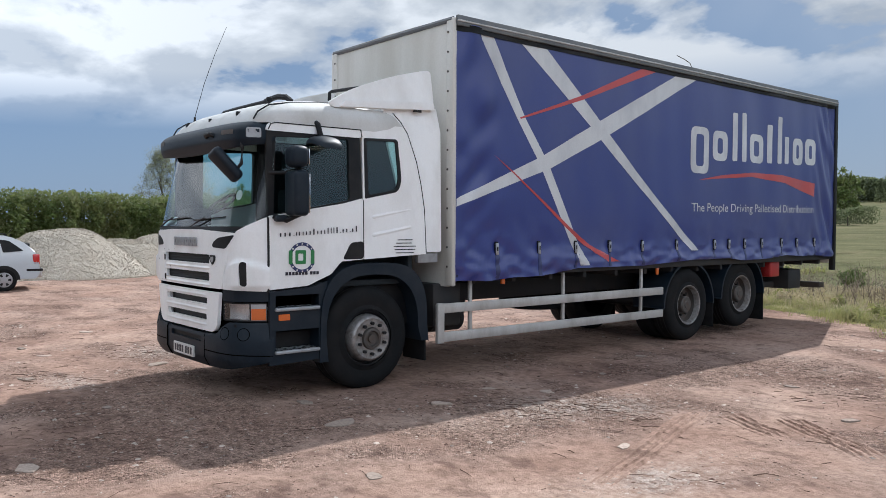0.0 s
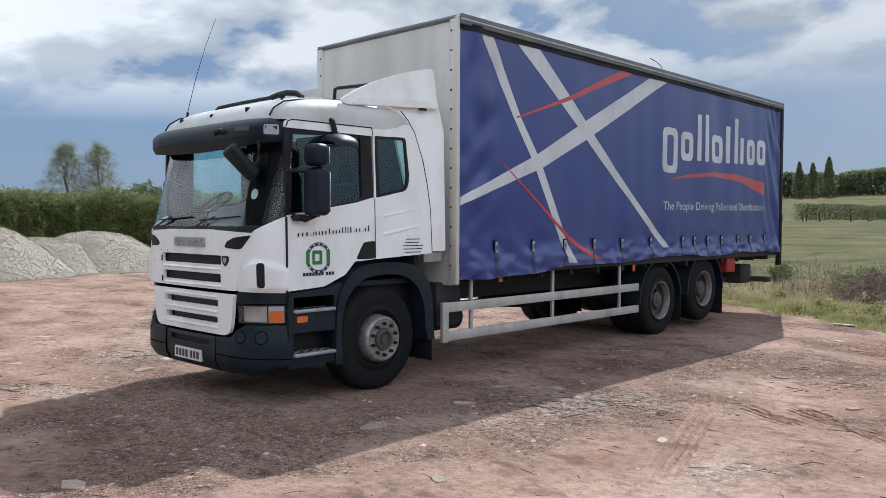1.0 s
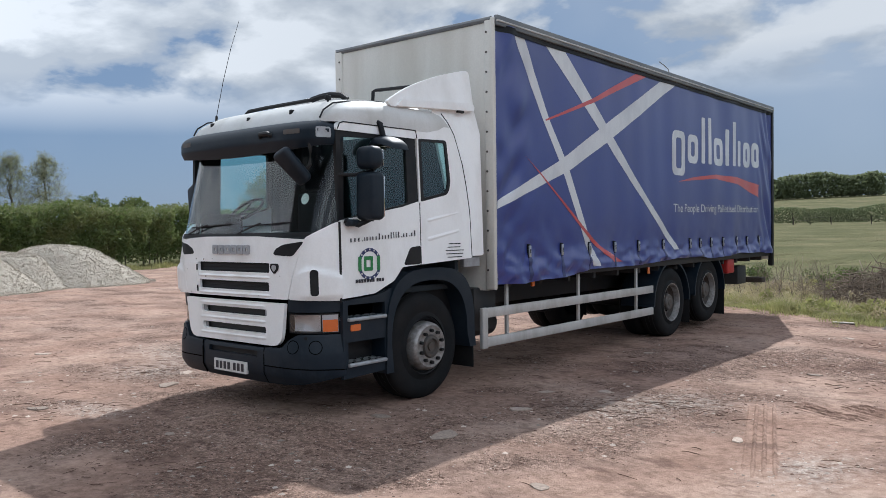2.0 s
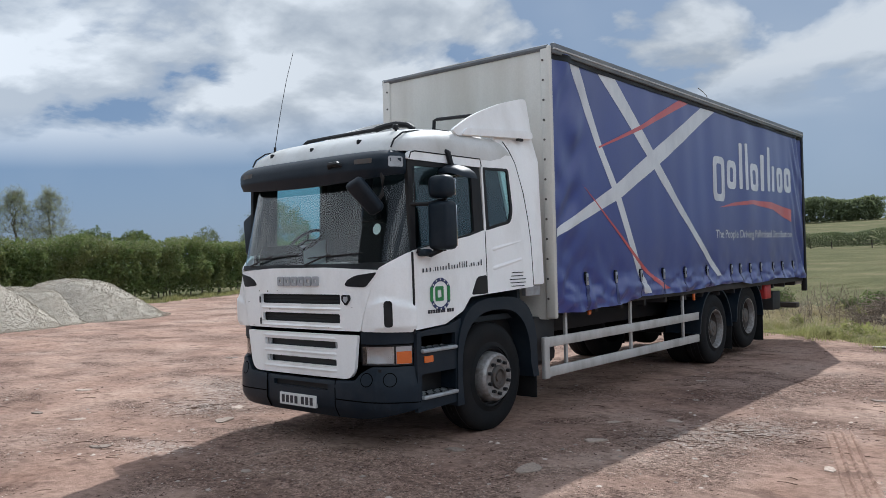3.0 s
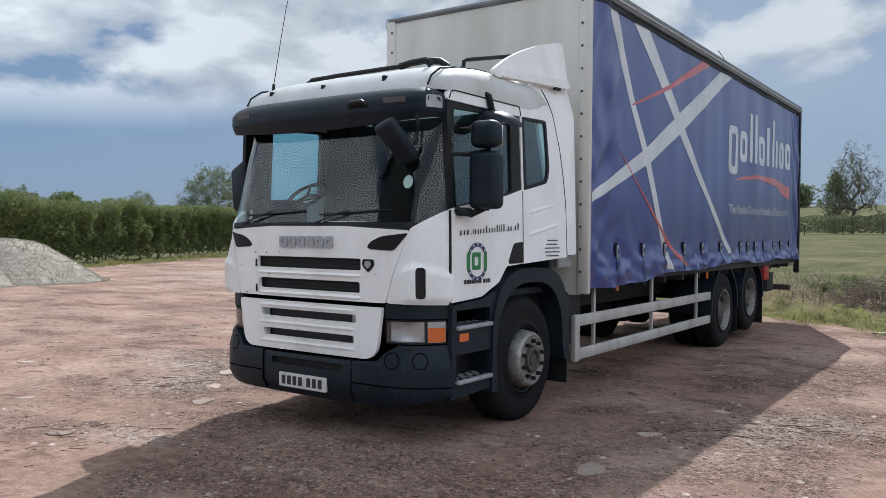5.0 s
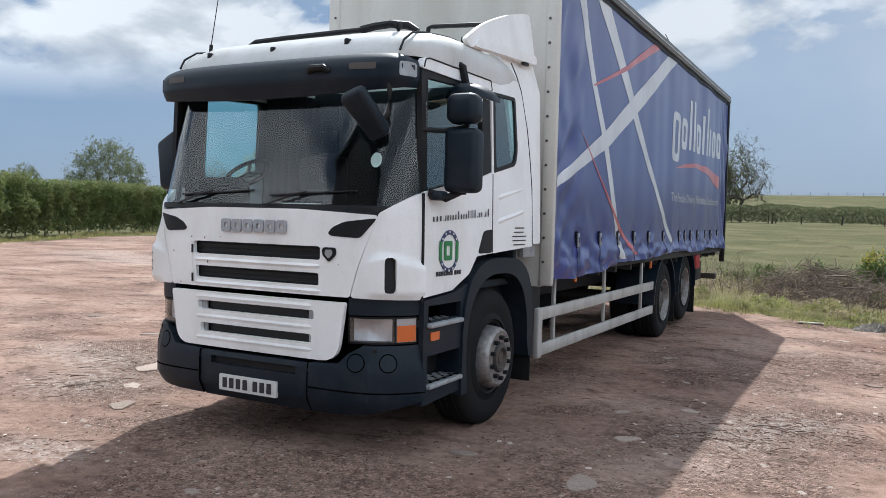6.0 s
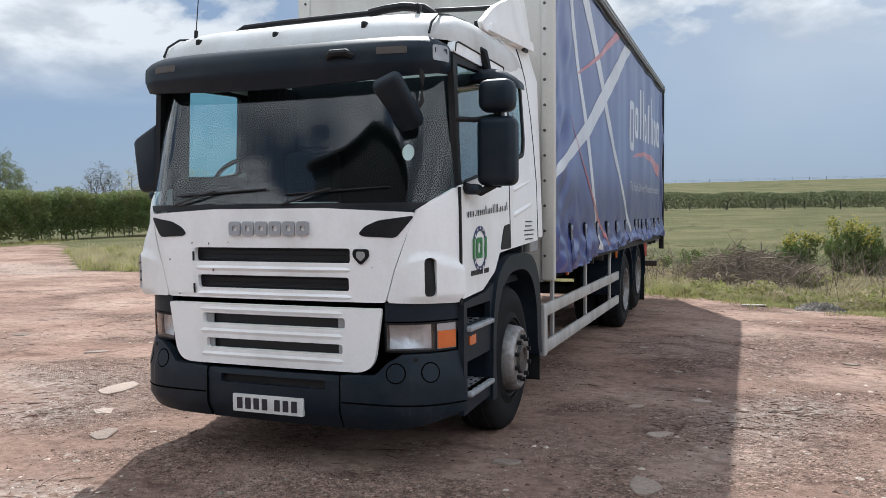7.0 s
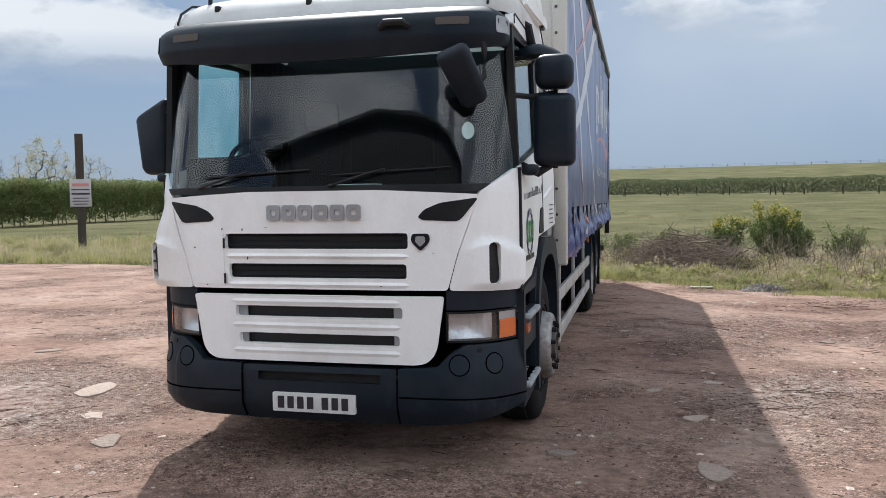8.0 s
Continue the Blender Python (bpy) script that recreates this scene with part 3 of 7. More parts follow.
            part("slot_bar", tube([flare(s)(s * (uc - 0.035 + 0.02 * j), z, -0.008) for j in range(5)], 0.008, 5), "black", c)
        # dark strip between corner panel and lamp
        part("lamp_backing", panel(rect(s * 0.50, 0.56, s * (U_DOOR - 0.05), 0.80)[::s], [], lambda a, b, d: nose(a, b, d - 0.10), 0.02, CUTS), "gap", lorry)
        part("lamp_brow", panel(rect(s * 0.79, 0.975, s * (U_DOOR + 0.02), 1.085)[::s], [], lambda a, b, d: nose(a, b, d - 0.015), 0.05, CUTS), "plastic", lorry, "dark plastic strip above the headlamp")
        # headlamp
        u0, u1, um = 0.785, U_DOOR - 0.04, u_of(1.07)
        hl = part("headlamp", panel(rounded(rect(s * u0, 0.785, s * u1, 0.965)[::s], 0.012), [rect(s * (u0 + 0.012), 0.797, s * (um - 0.008), 0.953)[::s], rect(s * (um + 0.006), 0.797, s * (u1 - 0.01), 0.953)[::s]],
                   lambda a, b, d: nose(a, b, d - 0.02), 0.10, CUTS), "black", lorry, "clear headlamp with an orange indicator, in a black frame")
        part("reflector", panel(rect(s * (u0 + 0.012), 0.797, s * (um - 0.008), 0.953)[::s], [], lambda a, b, d: nose(a, b, d - 0.075 - 0.04 * math.cos((abs(a) - 0.93) * 9) * math.cos((b - 0.87) * 14)), 0.004, CUTS, (0.82, 0.84, 0.86, 0.88, 0.9, 0.92)), "reflector", hl, "bright curved reflector")
        part("lens", panel(rect(s * (u0 + 0.012), 0.797, s * (um - 0.008), 0.953)[::s], [], lambda a, b, d: nose(a, b, d - 0.023), 0.003, CUTS), "lens", hl, "clear lamp lens").visible_shadow = False
        part("indicator", panel(rounded(rect(s * (um + 0.010), 0.800, s * (u1 - 0.014), 0.908)[::s], 0.006), [], lambda a, b, d: nose(a, b, d - 0.018), 0.012, CUTS), "orange", hl, "orange indicator lens")
        part("side_light", panel(rect(s * (um + 0.006), 0.797, s * (u1 - 0.01), 0.953)[::s], [], lambda a, b, d: nose(a, b, d - 0.022), 0.012, CUTS), "chrome", hl, "clear side light lens")
    return cab


def bumper_at(u, z, d):
    x, y, nx, ny = plan(u)
    drop = 0.10 * max(0.0, 0.40 - z) / 0.1 * 0.6 + 0.02 * max(0.0, z - 0.60) / 0.1
    fwd = 0.015
    return Vector((CAB_X + x * 1.008 + nx * (d - drop), y + ny * (d - drop + fwd * min(1, max(0, (-1.1 - y) * 5))) , z))


def build_bumper():
    zc = (0.36, 0.41, 0.5, 0.6, 0.65)
    bp = part("bumper", panel(rounded([(-0.46, 0.30), (0.50, 0.30), (0.50, 0.635), (-0.46, 0.635)], 0.01), [rounded(rect(-0.36, 0.545, 0.40, 0.60), 0.01)], bumper_at, 0.06, NOSE_CUTS, zc), "plastic", lorry, "dark grey plastic bumper, scuffed along the lower edge")
    part("bumper_recess", panel(rect(-0.40, 0.53, 0.44, 0.61), [], lambda a, b, d: bumper_at(a, b, d - 0.03), 0.01, NOSE_CUTS), "black", bp)
    for s in (1, -1):
        a0 = 0.505 if s > 0 else 0.465
        o = [(s * a0, 0.305), (s * 0.75, 0.31), (s * 0.95, 0.325), (s * 1.10, 0.35), (s * (U_DOOR + 0.02), 0.40), (s * (U_DOOR + 0.02), 0.775), (s * 0.90, 0.775), (s * 0.80, 0.72), (s * 0.73, 0.65), (s * a0, 0.64)]
        bc = part("bumper_corner", panel(rounded(o[::s], 0.015), [], lambda a, b, d: bumper_at(a, b, d + 0.008), 0.06, CUTS, zc), "plastic", lorry, "dark grey plastic bumper corner with round covers")
        for uu in (0.86, 1.075):
            ring = [(s * uu + 0.062 * math.cos(t * math.pi / 12), 0.665 + 0.062 * math.sin(t * math.pi / 12)) for t in range(24)]
            hole = [(s * uu + 0.054 * math.cos(t * math.pi / 12), 0.665 + 0.054 * math.sin(t * math.pi / 12)) for t in range(24)]
            part("round_cover", panel(ring, [hole], lambda a, b, d: bumper_at(a, b, d + 0.010), 0.006, CUTS), "gap", bc)
            part("cover_disc", panel(hole, [], lambda a, b, d: bumper_at(a, b, d + 0.011), 0.004, CUTS), "plastic", bc)
        part("bumper_seam", tube([bumper_at(s * (a0 - 0.002), 0.31 + 0.033 * k, 0.006) for k in range(11)], 0.006, 6), "gap", bc)
        part("bumper_crease", tube([bumper_at(s * (a0 + 0.01 + (U_DOOR - a0) * k / 24), 0.475 - 0.02 * (k / 24) ** 2, 0.006) for k in range(25)], 0.006, 6), "gap", bc)
        part("tow_hole", tube([bumper_at(s * 0.985, 0.745, 0.013), bumper_at(s * 0.985, 0.745, 0.004)], 0.016, 10), "black", bc)
    # number plate: pale plate with plain dark bars
    front_y = bumper_at(0.0, 0.42, 0.0).y

    def flat(a, b, d):
        return Vector((CAB_X + a, front_y - 0.012 - d, b))
    pl = part("number_plate", panel(rounded(rect(-0.265, 0.365, 0.255, 0.478), 0.008), [], flat, 0.02), "plate", lorry, "pale number plate with dark bars")
    for k in range(7):
        u = -0.232 + 0.062 * k + (0.03 if k > 3 else 0)
        part("plate_bar", panel(rounded(rect(u, 0.385, u + 0.040, 0.457), 0.004), [], lambda a, b, d: flat(a, b, d + 0.003), 0.004), "ink", pl)


def build_flank(s):
    at = side(s)
    # door: white lower half with a curved rear foot over the wheel
    lower = [(-1.145, 1.09), (-0.72, 1.115), (-0.45, 1.22), (-0.33, 1.345), (-0.06, 1.36), (-0.06, 1.995), (-0.30, 1.935), (-1.145, 1.80)]
    door = part("door", panel(rounded(lower[::s], 0.02), [], at, 0.05), "white", lorry, "white cab door with printed web address and round badge" if s > 0 else "white cab door")
    fy, ry = (-1.09, -0.215) if s > 0 else (-0.82, -0.17)
    win = rounded([(fy, 2.01 + 0.18 * fy), (ry, 2.01 + 0.18 * ry), (ry, 2.60), (fy, 2.565)], 0.035)
    frame = [(-1.145, 1.80), (-0.30, 1.935), (-0.06, 1.995), (-0.075, 2.62), (-1.145, 2.62)]
    seal = [(-1.148, 1.06), (-1.146, 1.40), (-1.148, 1.79)]
    part("door_seal", tube([at(y, z, -0.006) for y, z in seal], 0.011, 6), "black", door, "black rubber door seal")
    part("door_seal", tube([at(y, z, 0.0) for y, z in ((-0.055, 1.37), (-0.055, 1.98))], 0.005, 6), "black", door)
    part("door_seal", tube([at(y, z, 0.001) for y, z in ((-1.13, 2.63), (-1.10, 2.685), (-1.05, 2.70), (-0.07, 2.705), (-0.055, 2.63))], 0.006, 6), "black", door)
    part("mirror_foot", box((CAB_X + s * 1.22 - 0.05, -1.10, 1.745), (CAB_X + s * 1.22 + 0.05, -0.97, 1.81), 0.025, 3), "plastic", door, "dark mirror mount")
    wf = part("window_frame", panel(frame[::s], [win], lambda a, b, d: at(a, b, d - 0.012), 0.04), "black", door, "black window surround")
    pn = part("pane", panel(win, [], lambda a, b, d: at(a, b, d - 0.03), 0.004), "pane", door, "tinted side window")
    pn.visible_shadow = False
    top = [(-1.16, 2.62), (-0.06, 2.62), (-0.06, 2.70), (-1.10, 2.70)]
    part("door_header", panel(rounded(top[::s], 0.03), [], at, 0.05), "white", door)
    part("door_handle", panel(rounded([(-0.315, 1.365), (-0.062, 1.365), (-0.062, 1.55), (-0.215, 1.535)][::s], 0.035), [], lambda a, b, d: at(a, b, d + 0.004), 0.02), "black", door, "black recessed door handle")
    # rear quarter with its own window, rounded at the back
    qw = rounded([(-0.035, 1.99), (0.40, 2.075), (0.448, 2.20), (0.405, 2.64), (-0.035, 2.625)], [0.02, 0.16, 0.12, 0.04, 0.02], 6)
    q = [(-0.05, 1.36), (0.775, 1.40), (0.76, 1.90), (0.715, 2.15), (0.66, 2.40), (0.55, 2.70), (0.50, 2.78), (-0.05, 2.78)]
    quarter = part("rear_quarter", panel(rounded(q[::s], [0.01, 0.02, 0.2, 0.15, 0.15, 0.1, 0.01, 0.01][::s], 5), [qw], at, 0.05), "white", lorry, "white rear quarter of the cab with a small window")
    inner = rounded([(0.012, 2.03), (0.375, 2.10), (0.408, 2.21), (0.375, 2.612), (0.0, 2.60)], [0.02, 0.13, 0.10, 0.03, 0.02], 6)
    part("window_frame", panel(qw, [inner], lambda a, b, d: at(a, b, d + 0.002), 0.02), "black", quarter, "black rubber window surround")
    p2 = part("pane", panel(inner, [], lambda a, b, d: at(a, b, d - 0.008), 0.004), "pane", quarter, "tinted quarter window")
    p2.visible_shadow = False
    if s < 0:
        part("bunk_curtain", panel(rect(-0.15, 1.5, 0.60, 2.75)[::s], [], lambda a, b, d: at(a, b, d - 0.09 + 0.008 * math.sin(a * 60)), 0.01, steps(-0.15, 0.60, 0.03)), "seat", lorry, "dark drawn bunk curtain")
    part("panel_seam", tube([at(y, z, 0.001) for y, z in ((0.36, 2.92), (0.46, 2.83), (0.545, 2.71), (0.66, 2.40), (0.715, 2.15), (0.752, 1.90), (0.773, 1.42))], 0.005, 6), "black", quarter)
    for z in (1.79, 1.60):
        part("moulded_rib", tube([at(0.0 + 0.07 * k, z + 0.012 * k, -0.032) for k in range(10)], 0.0345, 10, taper=[0.3] + [1] * 8 + [0.3]), "white", quarter)
    # gap flap between cab and box
    fl = [(0.60, 1.42), (1.00, 1.42), (1.03, 3.04), (0.28, 3.02), (0.28, 2.6)]
    part("gap_flap", panel(rounded(fl[::s], 0.03), [], lambda a, b, d: at(a, b, d - 0.014 - 0.22 * max(0.0, b - 2.76)), 0.03, [], (2.76, 2.85, 2.95)), "white", lorry, "white side flap closing the gap to the box")
    part("cab_bracket", box((CAB_X + s * 1.10 - 0.03, 0.70, 1.30), (CAB_X + s * 1.10 + 0.03, 0.98, 1.41), 0.008), "step", lorry, "grey bracket behind the cab")
    # roof-side wind deflector
    fin = [(-0.43, 2.965), (-0.36, 2.92), (0.95, 3.0), (0.95, 3.455), (0.84, 3.445), (0.45, 3.345), (0.05, 3.205), (-0.20, 3.10)]

    def fin_at(a, b, d):
        return Vector((CAB_X + s * (1.085 - 0.16 * max(0.0, b - 3.05) + d), a, b))
    fin_part = part("wind_deflector", panel(rounded(fin[::s], [0.03, 0.03, 0.02, 0.05, 0.05, 0.2, 0.2, 0.2][::s]), [], fin_at, 0.035, [], (2.97, 3.05, 3.1, 3.2, 3.3)), "white", lorry, "white roof-side wind deflector")
    foot = [(-0.30, 2.93), (0.94, 3.005), (0.94, 3.075), (0.86, 3.085), (-0.24, 3.0)]
    part("deflector_foot", panel(rounded(foot[::s], 0.03), [], lambda a, b, d: fin_at(a, b, d + 0.022), 0.03), "white", fin_part, "white moulded foot strip")
    part("deflector_clip", panel(rect(0.66, 2.965, 0.76, 2.99)[::s], [], lambda a, b, d: fin_at(a, b, d + 0.02), 0.03), "black", fin_part, "small black clip")
    # wheel arch
    arch_o, arch_i = [], []
    for k in range(25):
        t = math.pi * (1.0 - k / 24)
        cy, sz = math.cos(t), math.sin(t)
        e = 0.62
        arch_o.append((0.09 + 0.68 * math.copysign(abs(cy) ** e, cy), 0.62 + 0.70 * sz ** 0.7))
        arch_i.append((0.06 + 0.585 * math.copysign(abs(cy) ** 0.75, cy), 0.60 + 0.60 * sz ** 0.8))
    arch = [(-0.60, 0.34)] + arch_o + [(0.79, 0.45)] + [(0.69, 0.45)] + arch_i[::-1] + [(-0.50, 0.34)]
    clean = [p for i, p in enumerate(arch) if i == 0 or (Vector(p) - Vector(arch[i - 1])).length > 0.01]
    part("wheel_arch", panel(clean[::-s], [], lambda a, b, d: at(a, b, d + 0.03), 0.30), "plastic", lorry, "dark plastic wheel arch")
    part("arch_liner", panel([(0.80, 1.40), (0.80, 0.50), (-0.50, 0.30), (-0.60, 1.40)][::s], [], lambda a, b, d: at(a, b, d - 0.36), 0.03), "black", lorry)
    # dark side below the door with two steps
    sk = [(-1.14, 0.36), (-0.56, 0.38), (-0.56, 0.62), (-0.50, 1.15), (-0.70, 1.10), (-1.14, 1.07)]
    ho = [rect(-1.08, 0.50, -0.60, 0.69), rect(-1.08, 0.92, -0.60, 1.03)]
    st = part("step_well", panel(sk[::s], ho, lambda a, b, d: at(a, b, d + 0.01), 0.04), "plastic", lorry, "dark plastic step well below the door")
    part("well_back", panel(rect(-1.13, 0.36, -0.58, 1.06)[::s], [], lambda a, b, d: at(a, b, d - 0.18), 0.02), "black", st)
    for z in (0.50, 0.915):
        b = box((CAB_X + s * 1.11 - 0.10, -1.09, z - 0.035), (CAB_X + s * 1.11 + 0.115, -0.60, z), 0.012)
        tr = part("step_tread", b, "step", st, "worn metal step tread")
        for k in range(20):
            hx, hy = CAB_X + s * (1.04 + 0.048 * (k % 4)), -1.055 + 0.1 * (k // 4) + 0.04 * (k % 2)
            part("tread_hole", tube([(hx, hy, z - 0.002), (hx, hy, z + 0.003)], 0.013, 8), "gap", tr)
    part("side_marker", panel(rounded(rect(-1.05, 0.79, -0.93, 0.85)[::s], 0.01), [], lambda a, b, d: at(a, b, d + 0.02), 0.015), "orange", st, "orange side marker lamp")
    # mirrors on arms
    mx = CAB_X + s * 1.355
    tall = 2.235 if s > 0 else 2.33
    housing = box((mx - 0.125, -1.02, 1.80), (mx + 0.125, -0.86, tall), 0.05, 4)
    if s < 0:
        for v in housing.verts:
            v.co.z -= 0.13 * max(0.0, (v.co.z - 1.9) / 0.4) * max(0.0, (mx + 0.125 - v.co.x) / 0.25)
            v.co.x += 0.05 * max(0.0, (2.0 - v.co.z) / 0.2) * max(0.0, (mx + 0.125 - v.co.x) / 0.25)
    mr = part("main_mirror", housing, "plastic", lorry, "tall black door mirror housing")
    part("mirror_glass", box((mx - 0.10, -0.863, 1.83), (mx + 0.10, -0.852, 2.20), 0.005), "mirror_bowl", mr, "mirror glass")
    if s > 0:
        wm = part("wide_mirror", box((mx - 0.115, -1.03, 2.262), (mx + 0.115, -0.86, 2.468), 0.06, 4), "plastic", lorry, "black wide-angle mirror housing")
        part("mirror_glass", box((mx - 0.09, -0.863, 2.29), (mx + 0.09, -0.852, 2.44), 0.005), "mirror_bowl", wm)
    arm = tube([(CAB_X + s * 1.13, -1.13, 2.215), (CAB_X + s * 1.22, -1.0, 2.215), (mx, -0.92, 2.245)], 0.017, 8)
    tube([(CAB_X + s * 1.18, -1.10, 1.80), (CAB_X + s * 1.26, -1.0, 1.76), (mx - s * 0.03, -0.92, 1.81)], 0.026, 8, bm=arm)
    tube([(mx, -0.92, 1.79), (mx, -0.90, 2.28)], 0.016, 8, bm=arm)
    part("mirror_arm", arm, "black", lorry)
    if s > 0:
        # domed housing on a bracket over the door window
        km = bmesh.new()
        rows = []
        for i in range(9):
            f = i / 8
            row = []
            for k in range(17):
                w = math.pi * k / 16
                reach = math.sin(math.pi * (0.12 + 0.76 * f)) ** 0.6
                row.append(km.verts.new((1.06 + 0.36 * f, -0.56 - 0.17 * reach * math.cos(w), 2.605 - 0.16 * (f - 0.4) ** 2 - 0.085 * (1 - reach * math.sin(w) ** 0.7))))
            rows.append(row)
        for a, b in zip(rows, rows[1:]):
            for n in range(16):
                km.faces.new((a[n], b[n], b[n + 1], a[n + 1]))
        for a, b in zip(rows, rows[1:]):
            km.faces.new((a[0], a[-1], b[-1], b[0]))
        km.faces.new(rows[0])
        km.faces.new(rows[-1][::-1])
        bmesh.ops.recalc_face_normals(km, faces=km.faces)
        k = part("kerb_mirror", km, "plastic", lorry, "black kerb mirror over the door", angle=60)
        part("mirror_glass", box((1.12, -0.66, 2.490), (1.34, -0.46, 2.497), 0.003), "mirror_bowl", k)
        part("mirror_arm", tube([(1.13, -0.60, 2.74), (1.17, -0.59, 2.72), (1.19, -0.57, 2.60)], 0.028, 8), "black", k)


def build_windscreen():
    ue = U_DOOR - 0.02
    ul = U_DOOR - 0.01      # on the driver's side the glass reaches round the corner
    frame_out = rounded([(-ul, 1.655), (ue, 1.655), (ue, 2.715), (-ul, 2.715)], 0.03)
    uo = U_DOOR - 0.055
    hole = rounded([(-ul + 0.025, 1.695), (uo, 1.695), (uo - 0.02, 2.58), (-ul + 0.03, 2.58)], 0.05)
    zc = [1.7 + 0.1 * i for i in range(11)]
    part("windscreen_frame", panel(frame_out, [hole], lambda a, b, d: nose(a, b, d - 0.01), 0.04, CUTS, zc), "black", lorry, "black windscreen surround")
    for s in (1, -1):
        ue = ue if s > 0 else ul
        pl = [(s * (ue - 0.01), 1.66), (s * (U_DOOR + 0.03), 1.74), (s * (U_DOOR + 0.03), 2.70), (s * (ue - 0.01), 2.70)]
        part("corner_pillar", panel(pl[::s], [], lambda a, b, d: nose(a, b, d - 0.02), 0.05, CUTS, zc), "black", lorry)
    sheet = bmesh.new()
    cols = [[sheet.verts.new(nose(-ul + 0.015 + (ul + uo - 0.005) * i / 48, 1.68 + 0.92 * k / 12, 0.0) + Vector((0, 0.030, 0))) for k in range(13)] for i in range(49)]
    for a, b in zip(cols, cols[1:]):
        for k in range(12):
            sheet.faces.new((a[k], b[k], b[k + 1], a[k + 1]))
    w = part("windscreen", sheet, "pane", lorry, "clear windscreen reflecting the sky", angle=80)
    w.visible_shadow = False
    # wipers
    for u0, u1 in ((-0.75, -0.05), (0.10, 0.80)):
        wp = tube([nose(u0, 1.69, 0.0), nose(u0 + 0.22, 1.755, 0.012), nose(u0 + 0.34, 1.785, 0.008)], 0.008, 6)
        tube([nose(u0 + 0.02 + (u1 - u0) * i / 8, 1.755 + 0.035 * i / 8, -0.012) for i in range(9)], 0.0065, 6, bm=wp)
        part("wiper", wp, "black", lorry, "black windscreen wiper")
    # stickers and paper
    part("round_sticker", panel([(0.93 + 0.04 * math.cos(t * math.pi / 10), 2.0 + 0.05 * math.sin(t * math.pi / 10)) for t in range(20)], [], lambda a, b, d: nose(a, b, d - 0.034), 0.002), "sign", w, "round pale windscreen sticker")
    # cabin
    ins = part("dashboard", box((-1.06, -1.18, 1.35), (1.10, -0.70, 1.70), 0.08, 4), "black", lorry, "dark dashboard")
    part("binnacle", box((-1.02, -1.16, 1.60), (-0.42, -0.98, 1.90), 0.08, 4), "gap", ins, "dark instrument binnacle")
    part("paper", box((0.03, -1.24, 1.703), (0.33, -1.12, 1.708)), "sign", ins, "sheet of paper on the dashboard")
    part("rear_wall", box((-1.07, 0.60, 1.1), (1.10, 0.66, 2.80), 0.01), "cabin", lorry, "grey cabin rear wall")
    part("cabin_floor", box((-1.08, -1.15, 1.08), (1.11, 0.66, 1.14), 0.01), "cabin", lorry)
    for x in (-0.55, 0.60):
        se = part("seat", box((x - 0.25, -0.50, 1.35), (x + 0.25, 0.05, 1.55), 0.06, 3), "seat", lorry, "dark cloth cab seat")
        bk = box((x - 0.24, 0.0, 1.5), (x + 0.24, 0.16, 2.15), 0.06, 3)
        part("backrest", bk, "seat", se)
        part("headrest", box((x - 0.14, 0.04, 2.17), (x + 0.14, 0.14, 2.38), 0.04, 3), "seat", se)
    wheel = bmesh.new()
    c = Vector((-0.66, -0.78, 1.95))
    ax, ay = Vector((1, 0, 0)), Vector((0, 0.80, 0.60)).normalized()
    tube([c + 0.19 * (math.cos(t * math.pi / 12) * ax + math.sin(t * math.pi / 12) * ay) for t in range(25)], 0.017, 8, bm=wheel)
    for t in (0, 2.1, 4.2):
        tube([c, c + 0.185 * (math.cos(t) * ax + math.sin(t) * ay)], 0.015, 6, bm=wheel)
    part("steering_wheel", wheel, "gap", lorry, "black steering wheel")
    # front mirror hung ahead of the screen
    fm = box((-0.095, -0.05, -0.185), (0.095, 0.05, 0.185), 0.045, 4)
    lean = Matrix.Translation((0.925, -1.455, 2.285)) @ Matrix.Rotation(radians(-20), 4, "Y") @ Matrix.Rotation(radians(38), 4, "X")
    for v in fm.verts:
        v.co.x *= 1 - 0.25 * max(0.0, -v.co.z / 0.185) ** 2
        v.co = lean @ v.co
    f = part("front_mirror", fm, "plastic", lorry, "black front mirror hanging from the visor")
    part("mirror_arm", tube([lean @ Vector((0.04, 0.03, -0.1)), (1.02, -1.34, 2.30), (1.02, -1.33, 2.45), (1.0, -1.34, 2.55)], 0.018, 8), "black", f)


